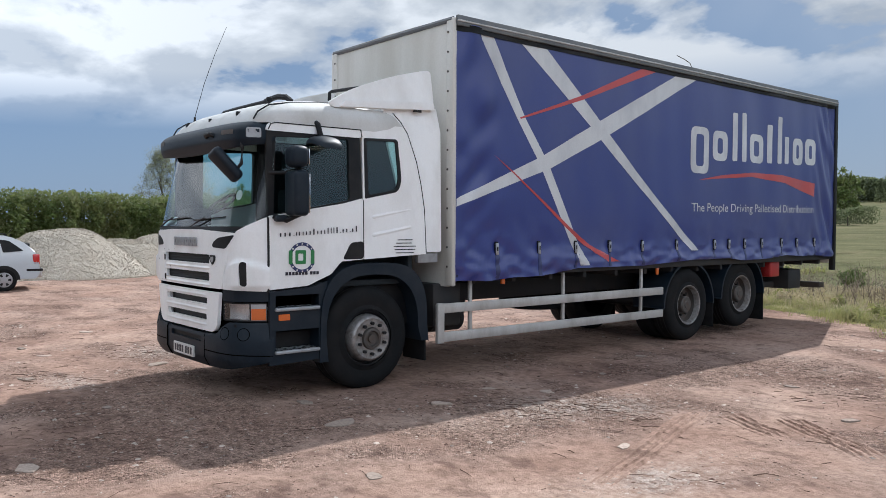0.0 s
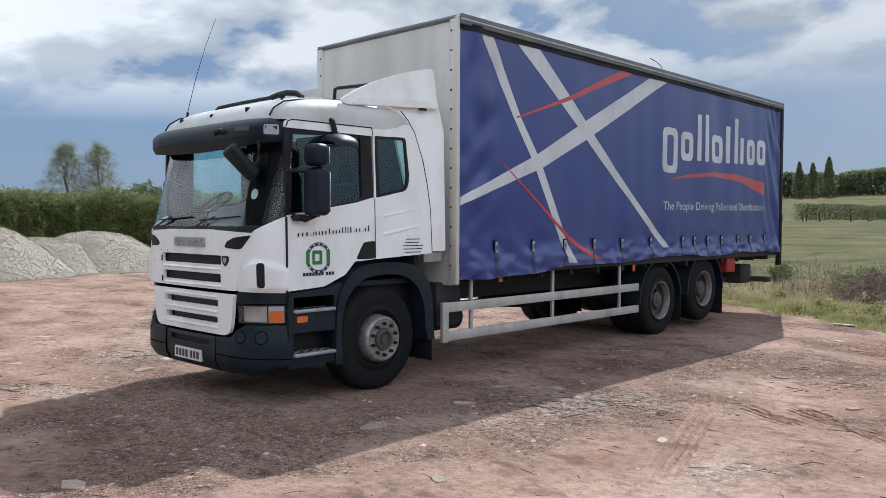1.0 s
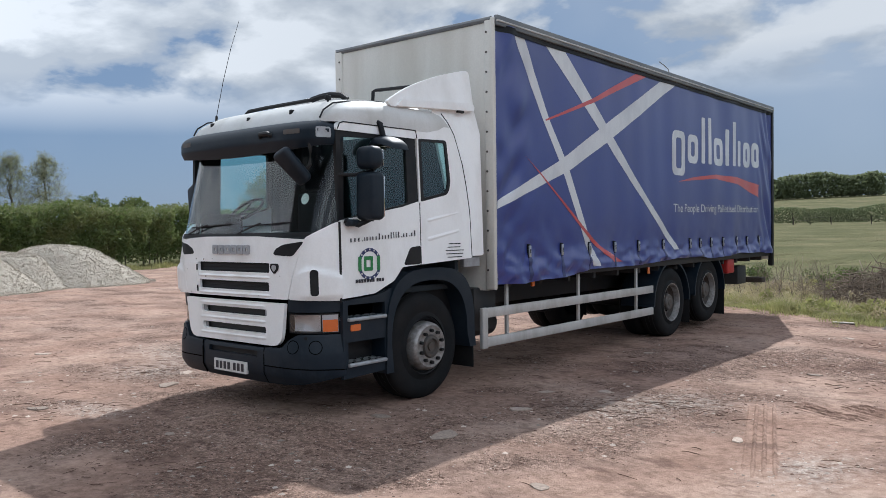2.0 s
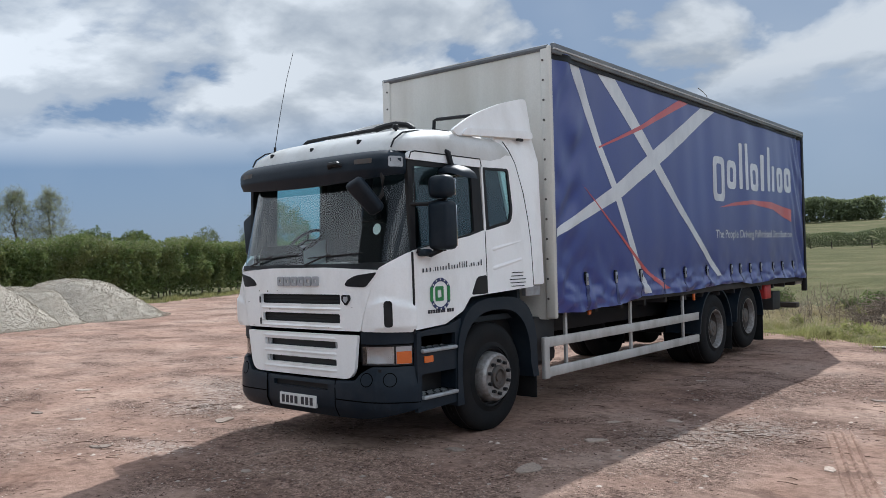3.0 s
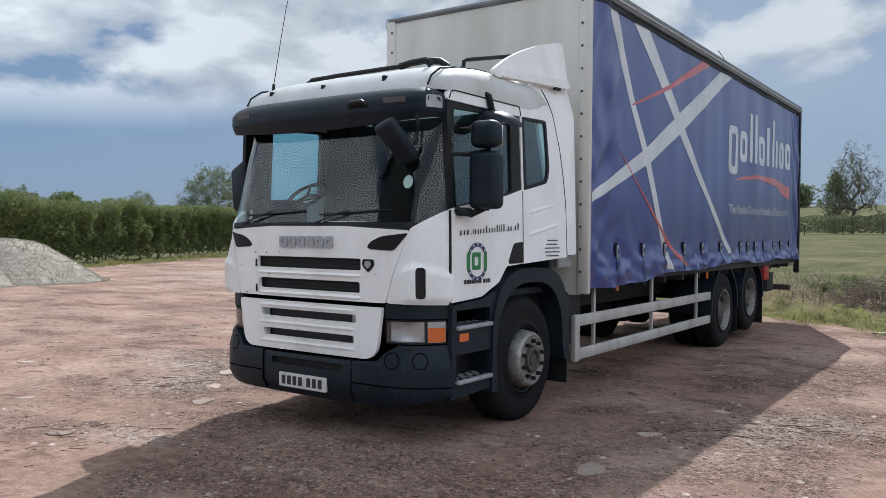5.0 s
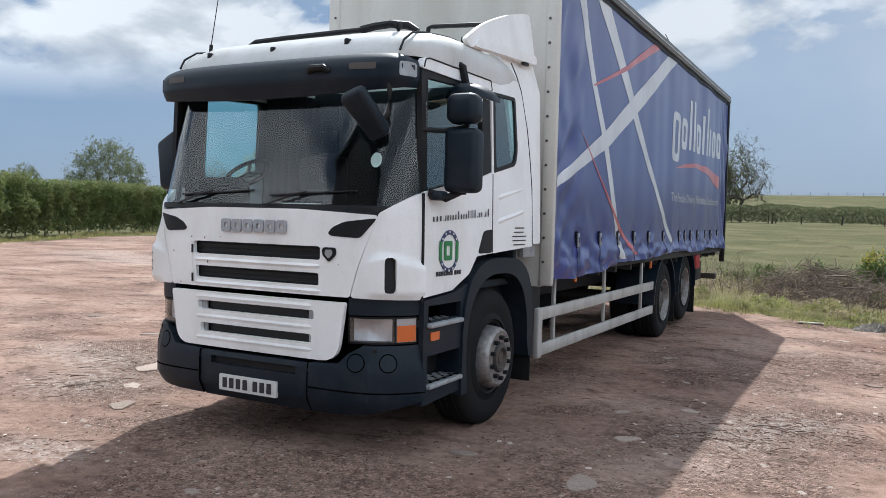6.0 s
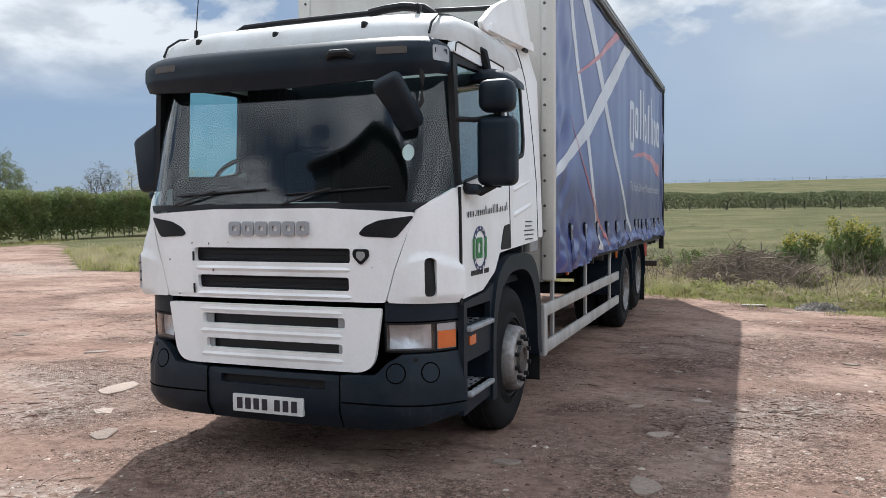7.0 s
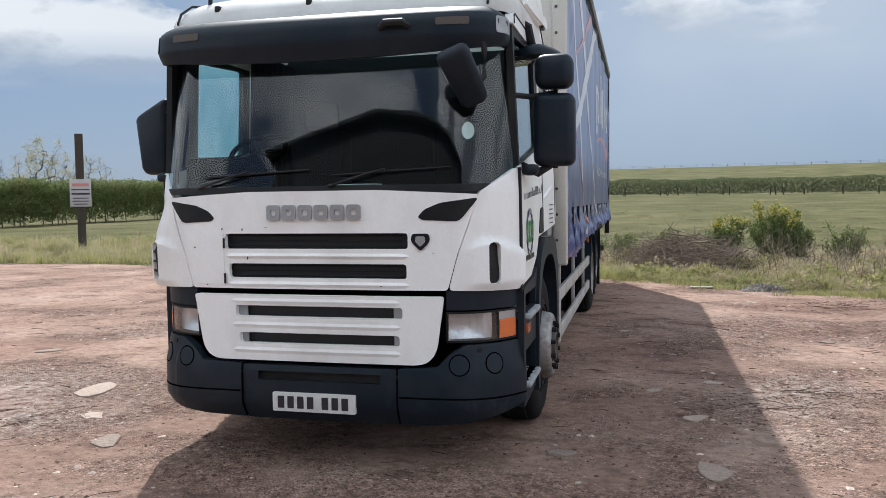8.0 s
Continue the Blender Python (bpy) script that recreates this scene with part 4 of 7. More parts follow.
def build_roof():
    ys = [-1.24, -1.20, -1.13, -1.0, -0.8, -0.5, -0.1, 0.3, 0.6, 0.72]
    crown = [2.705, 2.78, 2.855, 2.925, 2.975, 3.01, 3.02, 3.02, 3.01, 2.98]
    bm = bmesh.new()
    rows = []
    for y, zc in zip(ys, crown):
        w = 1.135 - 0.16 * min(1, max(0, -0.98 - y) / 0.26) ** 2 - 0.02 * max(0, y)
        base = 2.70
        row = []
        for k in range(33):
            t = math.pi * k / 32
            c, s = math.cos(t), math.sin(t)
            z = base + (zc - base) * s ** 0.6
            back = 0.545 - 0.9 * max(0.0, z - 2.71) if z < 2.93 else 0.347 + 1.2 * (z - 2.93)
            row.append(bm.verts.new((CAB_X + w * math.copysign(abs(c) ** 0.34, c), min(y, back), z)))
        rows.append(row)
    for a, b in zip(rows, rows[1:]):
        for k in range(32):
            bm.faces.new((a[k], b[k], b[k + 1], a[k + 1]))
    bm.faces.new(rows[0])
    bmesh.ops.recalc_face_normals(bm, faces=bm.faces)
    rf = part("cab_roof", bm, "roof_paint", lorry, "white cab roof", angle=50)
    # seams, lamps, bars and aerial on the roof
    for x, y, z in ((-0.73, -1.14, 2.80), (-0.11, -1.14, 2.80), (0.55, -1.14, 2.81), (0.84, -0.95, 2.94), (1.03, -0.30, 2.955)):
        noz = box((x - 0.018, y - 0.03, z), (x + 0.018, y + 0.03, z + 0.05), 0.01, 2)
        tube([(x, y, z - 0.06), (x, y, z + 0.02)], 0.012, 6, bm=noz)
        part("roof_nozzle", noz, "black", rf, "small black roof fitting")
    bar = tube([(-0.70, -0.76, 2.965), (-0.62, -0.76, 3.005), (-0.3, -0.76, 3.012), (0.45, -0.76, 3.015)], 0.020, 8)
    tube([(0.40, -0.76, 3.015), (0.52, -0.76, 3.03), (0.66, -0.76, 3.035), (0.80, -0.74, 3.015), (0.86, -0.72, 2.97)], 0.030, 8, bm=bar)
    part("roof_bar", bar, "black", rf, "low black roof bar")
    part("roof_bar", tube([(0.58, -0.10, 2.98), (0.60, -0.10, 3.155), (0.63, -0.09, 3.165), (1.05, 0.0, 3.165)], 0.019, 8), "black", rf, "black tubular roof bar")
    for q in (1, -1):
        part("roof_seam", tube([(CAB_X + q * 1.0, -1.215, 2.735), (CAB_X + q * 1.0, -1.17, 2.81), (CAB_X + q * 0.995, -1.05, 2.885), (CAB_X + q * 0.985, -0.85, 2.925), (CAB_X + q * 0.975, -0.5, 2.965), (CAB_X + q * 0.97, -0.35, 2.97)], 0.008, 6), "black", rf)
    ae = part("aerial", tube([(-0.86, -1.02, 2.84), (-0.86, -1.01, 2.95)], 0.014, 8), "black", rf, "thin radio aerial")
    part("whip", tube([(-0.86, -1.01, 2.95), (-0.93, -0.87, 3.35), (-1.05, -0.68, 3.75), (-1.16, -0.48, 4.125)], 0.004, 5, taper=[1, 0.9, 0.8, 0.6]), "black", ae)
    # sun visor
    turn = [math.pi / 2 * (k / 40) for k in range(41)]
    curve = [(1.12 * math.sin(t) ** 0.5, -1.13 - 0.27 * math.cos(t) ** 0.5 - 0.04 * math.cos(t)) for t in turn] + [(1.125, -1.05)]
    run = [0.0]
    for (xa, ya), (xb, yb) in zip(curve, curve[1:]):
        run.append(run[-1] + math.hypot(xb - xa, yb - ya))
    half = run[-1]

    def brow(a, b, d):
        """The visor's surface: a along it from the middle, b the height."""
        q, v = (1 if a >= 0 else -1), min(abs(a), half - 1e-4)
        i = next(k for k, r in enumerate(run) if r > v)
        (xa, ya), (xb, yb) = curve[i - 1], curve[i]
        f = (v - run[i - 1]) / (run[i] - run[i - 1])
        n = math.hypot(xb - xa, yb - ya)
        nx, ny = (yb - ya) / n, -(xb - xa) / n
        top = min(1.0, max(0.0, (b - 2.60) / 0.11))
        d -= 0.11 * top ** 2.5 + 0.03 * max(0.0, 2.53 - b) / 0.07
        return Vector((CAB_X + q * (xa + (xb - xa) * f + nx * d), ya + (yb - ya) * f + ny * d, b))
    along = [q * r for r in run[1:-1] for q in (1, -1)] + [0.0] + [q * 0.05 * k for k in range(1, 9) for q in (1, -1)]
    low_edge = [(-half + 2 * half * k / 20, 2.428 + 0.07 * abs(k / 10 - 1) ** 2) for k in range(21)]
    out = rounded(low_edge + [(half, 2.705), (-half, 2.705)], [0.04] + [0] * 19 + [0.04, 0.05, 0.05])
    vis = panel(out, [], brow, 0.03, along, (2.44, 2.46, 2.48, 2.50, 2.52, 2.54, 2.57, 2.60, 2.62, 2.64, 2.66, 2.675, 2.69, 2.70))
    v = part("sun_visor", vis, "plastic", lorry, "dark plastic sun visor across the windscreen", angle=50)
    shelf = bmesh.new()
    pairs = []
    for k in range(41):
        e = brow(-half + 0.01 + (2 * half - 0.02) * k / 40, 2.694, -0.02)
        pairs.append((shelf.verts.new(e), shelf.verts.new((CAB_X + (e.x - CAB_X) * 0.93, max(-1.10, e.y + 0.12), 2.725))))
    for (a, b), (c, d) in zip(pairs, pairs[1:]):
        shelf.faces.new((a, c, d, b))
    part("visor_shelf", shelf, "plastic", v, angle=80)
    for q in (1, -1):
        part("visor_lamp", panel(rounded(rect(q * 0.74, 2.585, q * 0.93, 2.628)[::q], 0.01), [], lambda a, b, d: brow(a, b, d + 0.004), 0.012, along), "hub", v, "dull marker lamp in the visor")
        part("visor_end_patch", panel(rounded(rect(q * 1.085, 2.545, q * 1.23, 2.64)[::q], 0.02), [], lambda a, b, d: brow(a, b, d + 0.004), 0.006, along), "step" if q > 0 else "plastic", v, "worn grey patch on the visor end" if q > 0 else "")
    part("visor_camera", tube([brow(0.42, 2.585, -0.01), brow(0.45, 2.605, 0.02), brow(0.55, 2.605, 0.02), brow(0.58, 2.585, -0.01)], 0.024, 8), "black", v, "small dark lamp cover")


build_cab()
build_bumper()
for flank in (1, -1):
    build_flank(flank)
build_windscreen()
build_roof()


# box body
BX, BY0, BY1, BZ0, BZ1 = 1.26, 1.10, 10.46, 1.06, 4.06


def hang(y, z):
    """How far the slack curtain stands off its frame."""
    w = (0.002 + 0.006 * min(1.0, max(0.0, (y - 4.5) / 3.0))) * math.sin(y * 4.6 + 1.1 * math.sin(y * 0.9) + 0.6 * math.sin(z * 1.7)) + 0.0025 * math.sin(y * 9.3 + 2.0 * math.sin(y * 1.3) + z * 0.8)
    w += 0.016 * noise.noise(Vector((y * 0.9, z * 0.7, 3.0)))
    skirt = min(1.0, max(0.0, (1.50 - z) / 0.25))
    w += skirt * (0.035 + 0.052 * noise.noise(Vector((y * 2.6, z * 4.0, 9.0))) + 0.040 * noise.noise(Vector((y * 6.0, z * 9.0, 5.0))))
    nip = 0.02 * sum(math.exp(-((y - c) / 0.10) ** 2) for c in CLIPS) * math.exp(-((z - 1.42) / 0.12) ** 2)
    rear = min(1.0, max(0.0, (y - 9.5) / 0.5)) * 0.06 * noise.noise(Vector((y * 6.0 + z * 2.5, z * 1.2, 1.0)))
    front = min(1.0, max(0.0, (2.0 - y) / 0.6)) * 0.055 * noise.noise(Vector((y * 3.4 - z * 2.4, z * 1.6 + y * 1.5, 7.0)))
    return w - nip + rear + front + crease(y, z)


CLIPS = [1.78, 2.50, 3.18, 3.87, 4.59, 5.42, 6.42, 6.84, 7.32, 7.85, 8.49, 9.04, 9.67]


def crease(y, z):
    """Sharp slanting creases in the lower part."""
    low = min(1.0, max(0.0, (2.0 - z) / 0.6)) * (0.35 + 0.65 * min(1.0, max(0.0, (3.0 - y) / 1.5)))
    return -0.048 * low * abs(noise.noise(Vector((y * 2.3 + z * 2.8, z * 2.2 - y * 0.6, 12.0)))) - 0.032 * low * abs(noise.noise(Vector((y * 5.0 - z * 3.0, z * 4.0, 15.0))))


def curtain(y, z, d):
    edge = min(1.0, (y - 1.13) / 0.08, (10.40 - y) / 0.08)
    return Vector((BX + 0.012 + max(0.0, edge) * hang(y, z) + d, y, z))


Y_CUTS = [1.13 + 0.06 * i for i in range(156)]
Z_CUTS = [1.00 + 0.05 * i for i in range(62)]


def hem(y):
    return 1.075 + 0.13 * min(1, (y - 1.13) / 4.0) + 0.022 * math.sin(y * 2.3) + 0.032 * noise.noise(Vector((y * 1.7, 0, 0)))


def build_curtain():
    bm = bmesh.new()
    grid = []
    for y in [1.13] + Y_CUTS[1:] + [10.42]:
        lo = hem(y)
        grid.append([bm.verts.new(curtain(y, z, 0.0)) for z in [lo + (1.45 - lo) * k / 12 for k in range(12)] + [1.45 + 0.05 * k for k in range(51)] + [3.985]])
    for a, b in zip(grid, grid[1:]):
        for k in range(len(a) - 1):
            bm.faces.new((a[k], b[k], b[k + 1], a[k + 1]))
    c = part("curtain", bm, "curtain", lorry, "blue side curtain with white and red stripes, creased near the hem", angle=80)

    def stripe(name, pts, mat, lift=0.0025):
        zc = [1.45 + 0.05 * k for k in range(51)] + [1.07 + 0.032 * k for k in range(12)]
        part(name, panel(pts, [], lambda a, b, d: curtain(a, b, d + lift), 0.001, Y_CUTS, zc), mat, c, angle=80)

    W = "print_white"
    stripe("white_stripe", [(1.43, 3.97), (1.66, 3.97), (2.25, 3.02), (2.66, 2.48), (3.17, 1.60), (3.44, 1.205), (3.29, 1.205), (3.02, 1.60), (2.50, 2.48), (2.10, 3.02)][::-1], W)
    stripe("white_stripe", [(2.08, 3.97), (2.52, 3.97), (3.83, 2.96), (4.80, 2.20), (5.98, 1.36), (5.78, 1.36), (4.60, 2.20), (3.53, 2.96)][::-1], W, 0.003)
    stripe("white_stripe", [(1.15, 1.93), (1.15, 2.02), (2.50, 2.56), (3.48, 3.03), (5.45, 3.95), (5.95, 3.95), (3.72, 2.88), (2.68, 2.43)][::-1], W, 0.0035)
    stripe("red_stripe", [(2.15, 3.02), (3.30, 3.41), (4.60, 3.93), (4.95, 3.93), (4.60, 3.81), (3.30, 3.35), (2.17, 3.005)][::-1], "print_red", 0.0042)
    stripe("red_stripe", [(1.72, 2.55), (2.05, 2.365), (2.48, 2.09), (3.02, 1.73), (3.46, 1.47), (4.08, 1.24), (3.83, 1.24), (3.34, 1.47), (2.95, 1.72), (2.46, 2.07), (2.04, 2.35)], "print_red", 0.0042)
    # maker's word as plain rings and bars
    x0, x1 = 2.74, 3.20
    def mark(a0, b0, a1, b1, ring=True, w=0.135):
        o = rounded(rect(a0, b0, a1, b1), 0.13 if ring else 0.03)
        h = [rounded(rect(a0 + w, b0 + 0.11, a1 - w, b1 - 0.11), 0.06)] if ring else []
        zc = [1.45 + 0.05 * k for k in range(51)]
        part("logo_shape", panel(o, h, lambda a, b, d: curtain(a, b, d + 0.003), 0.001, Y_CUTS, zc), W, c, "pale plain logo shape", angle=80)
    mark(5.74, 2.52, 6.22, 3.22)
    mark(6.33, x0, 6.76, x1)
    mark(6.90, x0 + 0.02, 7.03, 3.52, False)
    mark(7.16, x0 + 0.02, 7.29, 3.54, False)
    mark(7.40, x0 + 0.02, 7.86, x1 + 0.03)
    mark(7.98, x0 + 0.04, 8.13, 3.42, False)
    mark(8.30, x0 + 0.05, 8.44, 3.58, False)
    mark(8.55, x0 + 0.06, 8.69, x1 + 0.06, False)
    mark(8.83, x0 + 0.06, 9.20, x1 + 0.06)
    mark(9.28, x0 + 0.08, 9.66, x1 + 0.08)
    stripe("red_swoosh", [(5.95, 2.42), (6.6, 2.52), (7.5, 2.60), (8.5, 2.60), (9.64, 2.50), (9.64, 2.26), (8.6, 2.47), (7.5, 2.53), (6.6, 2.47)][::-1], "print_red", 0.003)
    # slogan, word by word
    def lettering(text):
        cu = bpy.data.curves.new("slogan_word", "FONT")
        cu.body, cu.size = text, 0.2
        tmp = bpy.data.objects.new("slogan_word", cu)
        scene.collection.objects.link(tmp)
        me = bpy.data.meshes.new_from_object(tmp.evaluated_get(bpy.context.evaluated_depsgraph_get()))
        bpy.data.objects.remove(tmp)
        return me, max(v.co.x for v in me.vertices)
    words = "The People Driving Palletised Distribution".split()
    total = lettering(" ".join(words))[1]
    k = 3.84 / total
    for i, word in enumerate(words):
        me, wide = lettering(word)
        start = lettering(" ".join(words[:i + 1]))[1] - wide
        for v in me.vertices:
            a = (v.co.x + start) * k
            v.co = curtain(5.77 + a, 1.945 + v.co.y * 0.92 + 0.03 * a / 3.84, 0.005)
        me.materials.append(M["print_white"])
        t = new("slogan_word", me)
        t.parent = c
        tagged(t, "pale slogan lettering")
    # buckles and straps at the hem
    for y in CLIPS:
        x = curtain(y, 1.42, 0).x
        b = part("buckle", box((x - 0.01, y - 0.022, 1.36), (x + 0.022, y + 0.022, 1.53), 0.008), "black", c, "dark buckle with a pale strap")
        part("buckle_lever", box((x + 0.018, y - 0.020, 1.375), (x + 0.034, y + 0.020, 1.51), 0.004), "chrome", b, "pale metal lever")
        part("lever_slot", box((x + 0.031, y - 0.009, 1.42), (x + 0.036, y + 0.009, 1.47)), "black", b)
        part("strap", panel(rect(y - 0.025, hem(y) + 0.01, y + 0.025, 1.37), [], lambda a, q, d: curtain(a, q, d + 0.005), 0.003, [], [1.12 + 0.02 * k for k in range(13)]), "navy", b)


def build_box():
    # headboard
    hb = part("headboard", box((-1.20, BY0 + 0.01, 1.02), (1.16, BY0 + 0.06, 4.02), 0.005), "box", lorry, "off-white front wall of the box, rain-streaked along the top")
    for s in (1, -1):
        p = part("corner_post", box((s * 1.21 - 0.065, BY0 - 0.01, 1.03), (s * 1.21 + 0.065, BY0 + 0.05, 4.05), 0.02, 3), "box", lorry, "pale corner post with rivets")
        for k in range(13):
            z = 1.25 + 0.22 * k
            part("rivet", tube([(s * 1.185, BY0 - 0.010, z), (s * 1.185, BY0 - 0.018, z)], 0.013, 8), "hub", p)
    tr = part("top_rail", tube([(-1.24, BY0 + 0.02, 4.03), (1.24, BY0 + 0.02, 4.03)], 0.035, 8), "roof", lorry, "dark top edge of the box")
    part("box_roof", panel(rect(-1.27, BY0, 1.27, BY1), [], lambda a, b, d: Vector((a, b, 4.045 + 0.02 * (1 - (a / 1.27) ** 2) + d)), 0.02, [-1, -0.6, 0, 0.6, 1]), "box", lorry, "pale translucent box roof")
    for s in (1, -1):
        cr = box((s * 1.285 - 0.025, BY0 + 0.03, 3.955), (s * 1.285 + 0.025, BY1, 4.075), 0.012, 2)
        if s > 0:
            # loose curtain top and the shadow below the rail, drawn as one black strip
            hd = panel(rect(1.13, 3.90, 10.42, 3.975), [], lambda a, b, d: curtain(a, b, d + 0.010 + 0.012 * noise.noise(Vector((a * 2.0, b * 9.0, 2.0)))), 0.003, Y_CUTS, (3.92, 3.95))
            part("curtain_header", hd, "black", lorry, "dark loose band and shadow gap under the roof rail, as a black strip", angle=80)
        rail = part("cant_rail", cr, "roof", lorry, "dark grey roof rail above the curtain")
        part("rail_lip", box((s * 1.30 - 0.012, BY0 + 0.03, 4.0), (s * 1.30 + 0.018, BY1, 4.02), 0.004), "alu", rail)
    part("twig", tube([(1.16, 5.95, 4.07), (1.17, 5.85, 4.17), (1.17, 5.7, 4.21), (1.18, 5.5, 4.235)], 0.006, 5), "bark", lorry, "bare twig caught on the roof rail")
    # plain far side and rear
    part("far_curtain", box((-1.28, 1.13, 1.10), (-1.265, 10.42, 3.98), 0.004), "curtain", lorry, "blue side curtain")
    part("rear_door", box((-1.22, 10.40, 1.05), (1.22, 10.46, 4.02), 0.01), "box", lorry, "pale rear doors")
    for s in (1, -1):
        part("rear_post", box((s * 1.25 - 0.045, 10.40, 0.92), (s * 1.25 + 0.045, 10.50, 4.05), 0.012), "black", lorry, "dark rear frame post")
    part("box_floor", box((-1.25, 1.12, 1.12), (1.24, 10.44, 1.24), 0.005), "chassis", lorry, "dark floor frame of the box")
    for k in range(14):
        y = 1.5 + 0.66 * k
        part("cross_member", box((-1.18, y - 0.03, 1.04), (1.18, y + 0.03, 1.13), 0.004), "chassis", lorry)
    for s in (1, -1):
        part("chassis_rail", box((s * 0.40 - 0.04, -0.9, 0.76), (s * 0.40 + 0.04, 10.2, 1.04), 0.01), "chassis", lorry)


def build_wheel(name, y, z, s, front, x_out):
    w = new(name)
    w.parent = lorry
    tagged(w, "large black tyre on a dusty steel rim")
    R, sw = 0.54, 0.15
    prof = [(0.02, 0.30), (-0.0, 0.345), (0.012, 0.40), (0.012, 0.46), (-0.01, 0.513), (-0.035, 0.533), (-0.06, R), (-0.15, R + 0.003), (-0.24, R), (-0.27, 0.532), (-0.30, 0.49), (-0.305, 0.40), (-0.29, 0.31), (-0.10, 0.30)]
    tyre = lathe([(s * (x - 0.012), r) for x, r in prof] + [(s * 0.008, 0.30)], 56, centre=(x_out, y, z))
    for v in tyre.verts:      # the tread flattens where it stands
        if z < 0.55:
            v.co.z = max(v.co.z, z - 0.534)
    t = part("tyre", tyre, "rubber", w, angle=30)
    for xx in (-0.09, -0.15, -0.21):
        part("tread_groove", lathe([(s * (xx - 0.006), R + 0.002), (s * (xx - 0.006), R + 0.005), (s * (xx + 0.006), R + 0.005), (s * (xx + 0.006), R + 0.002)], 48, centre=(x_out, y, z + (0.004 if z < 0.55 else 0))), "black", t)
    if front:
        part("rim_flange", lathe([(s * x, r) for x, r in ((-0.012, 0.300), (0.000, 0.288), (-0.004, 0.278), (-0.045, 0.268), (-0.055, 0.235))], 48, centre=(x_out, y, z)), "black", w, "dark rim flange")
        rim = [(-0.05, 0.250), (0.0, 0.246), (0.050, 0.238), (0.070, 0.226), (0.078, 0.210), (0.072, 0.190), (0.072, 0.122), (0.066, 0.116)]
        part("rim", lathe([(s * x, r) for x, r in rim], 48, centre=(x_out, y, z)), "rim", w, "grey steel rim with wheel nuts")
        hub = [(0.060, 0.118), (0.094, 0.108), (0.098, 0.082), (0.072, 0.072), (0.070, 0.045), (0.086, 0.04), (0.086, 0.0)]
        part("hub", lathe([(s * x, r) for x, r in hub], 32, centre=(x_out, y, z)), "hub", w, "dark dusty hub")
        face, nr = 0.072, 0.160
    else:
        rim = [(0.0, 0.300), (0.010, 0.297), (0.006, 0.283), (-0.03, 0.270), (-0.075, 0.262)]
        part("rim", lathe([(s * x, r) for x, r in rim], 48, centre=(x_out, y, z)), "rim", w, "bright worn steel rim edge")
        dish = [(-0.075, 0.262), (-0.11, 0.256), (-0.14, 0.246), (-0.15, 0.230), (-0.150, 0.13), (-0.12, 0.12)]
        part("rim_dish", lathe([(s * x, r) for x, r in dish], 48, centre=(x_out, y, z)), "hub", w, "deep dark dished wheel centre")
        hub = [(-0.15, 0.135), (-0.045, 0.125), (-0.03, 0.11), (-0.03, 0.06), (-0.02, 0.05), (-0.02, 0.0)]
        part("hub", lathe([(s * x, r) for x, r in hub], 32, centre=(x_out, y, z)), "hub", w, "dark drive hub")
        face, nr = -0.15, 0.165
        inner = lathe([(s * (x - 0.345), r) for x, r in prof] + [(s * -0.33, 0.30)], 40, centre=(x_out, y, z))
        part("inner_tyre", inner, "rubber", w)
    nut = tube([(x_out + s * face, y + nr, z), (x_out + s * (face + 0.035), y + nr, z)], 0.018, 6)
    me = mesh_of(nut, "wheel_nut", "black")
    for k in range(10):
        o = new("wheel_nut", me)
        o.parent = w
        c = Matrix.Translation((x_out, y, z))
        o.matrix_local = c @ Matrix.Rotation(2 * math.pi * (k + 0.5) / 10, 4, "X") @ c.inverted()
    if not front:
        hole = tube([(x_out + s * -0.149, y + 0.215, z), (x_out + s * -0.146, y + 0.215, z)], 0.026, 10)
        me = mesh_of(hole, "vent_hole", "black")
        for k in range(8):
            o = new("vent_hole", me)
            o.parent = w
            o.matrix_local = c @ Matrix.Rotation(2 * math.pi * k / 8, 4, "X") @ c.inverted()


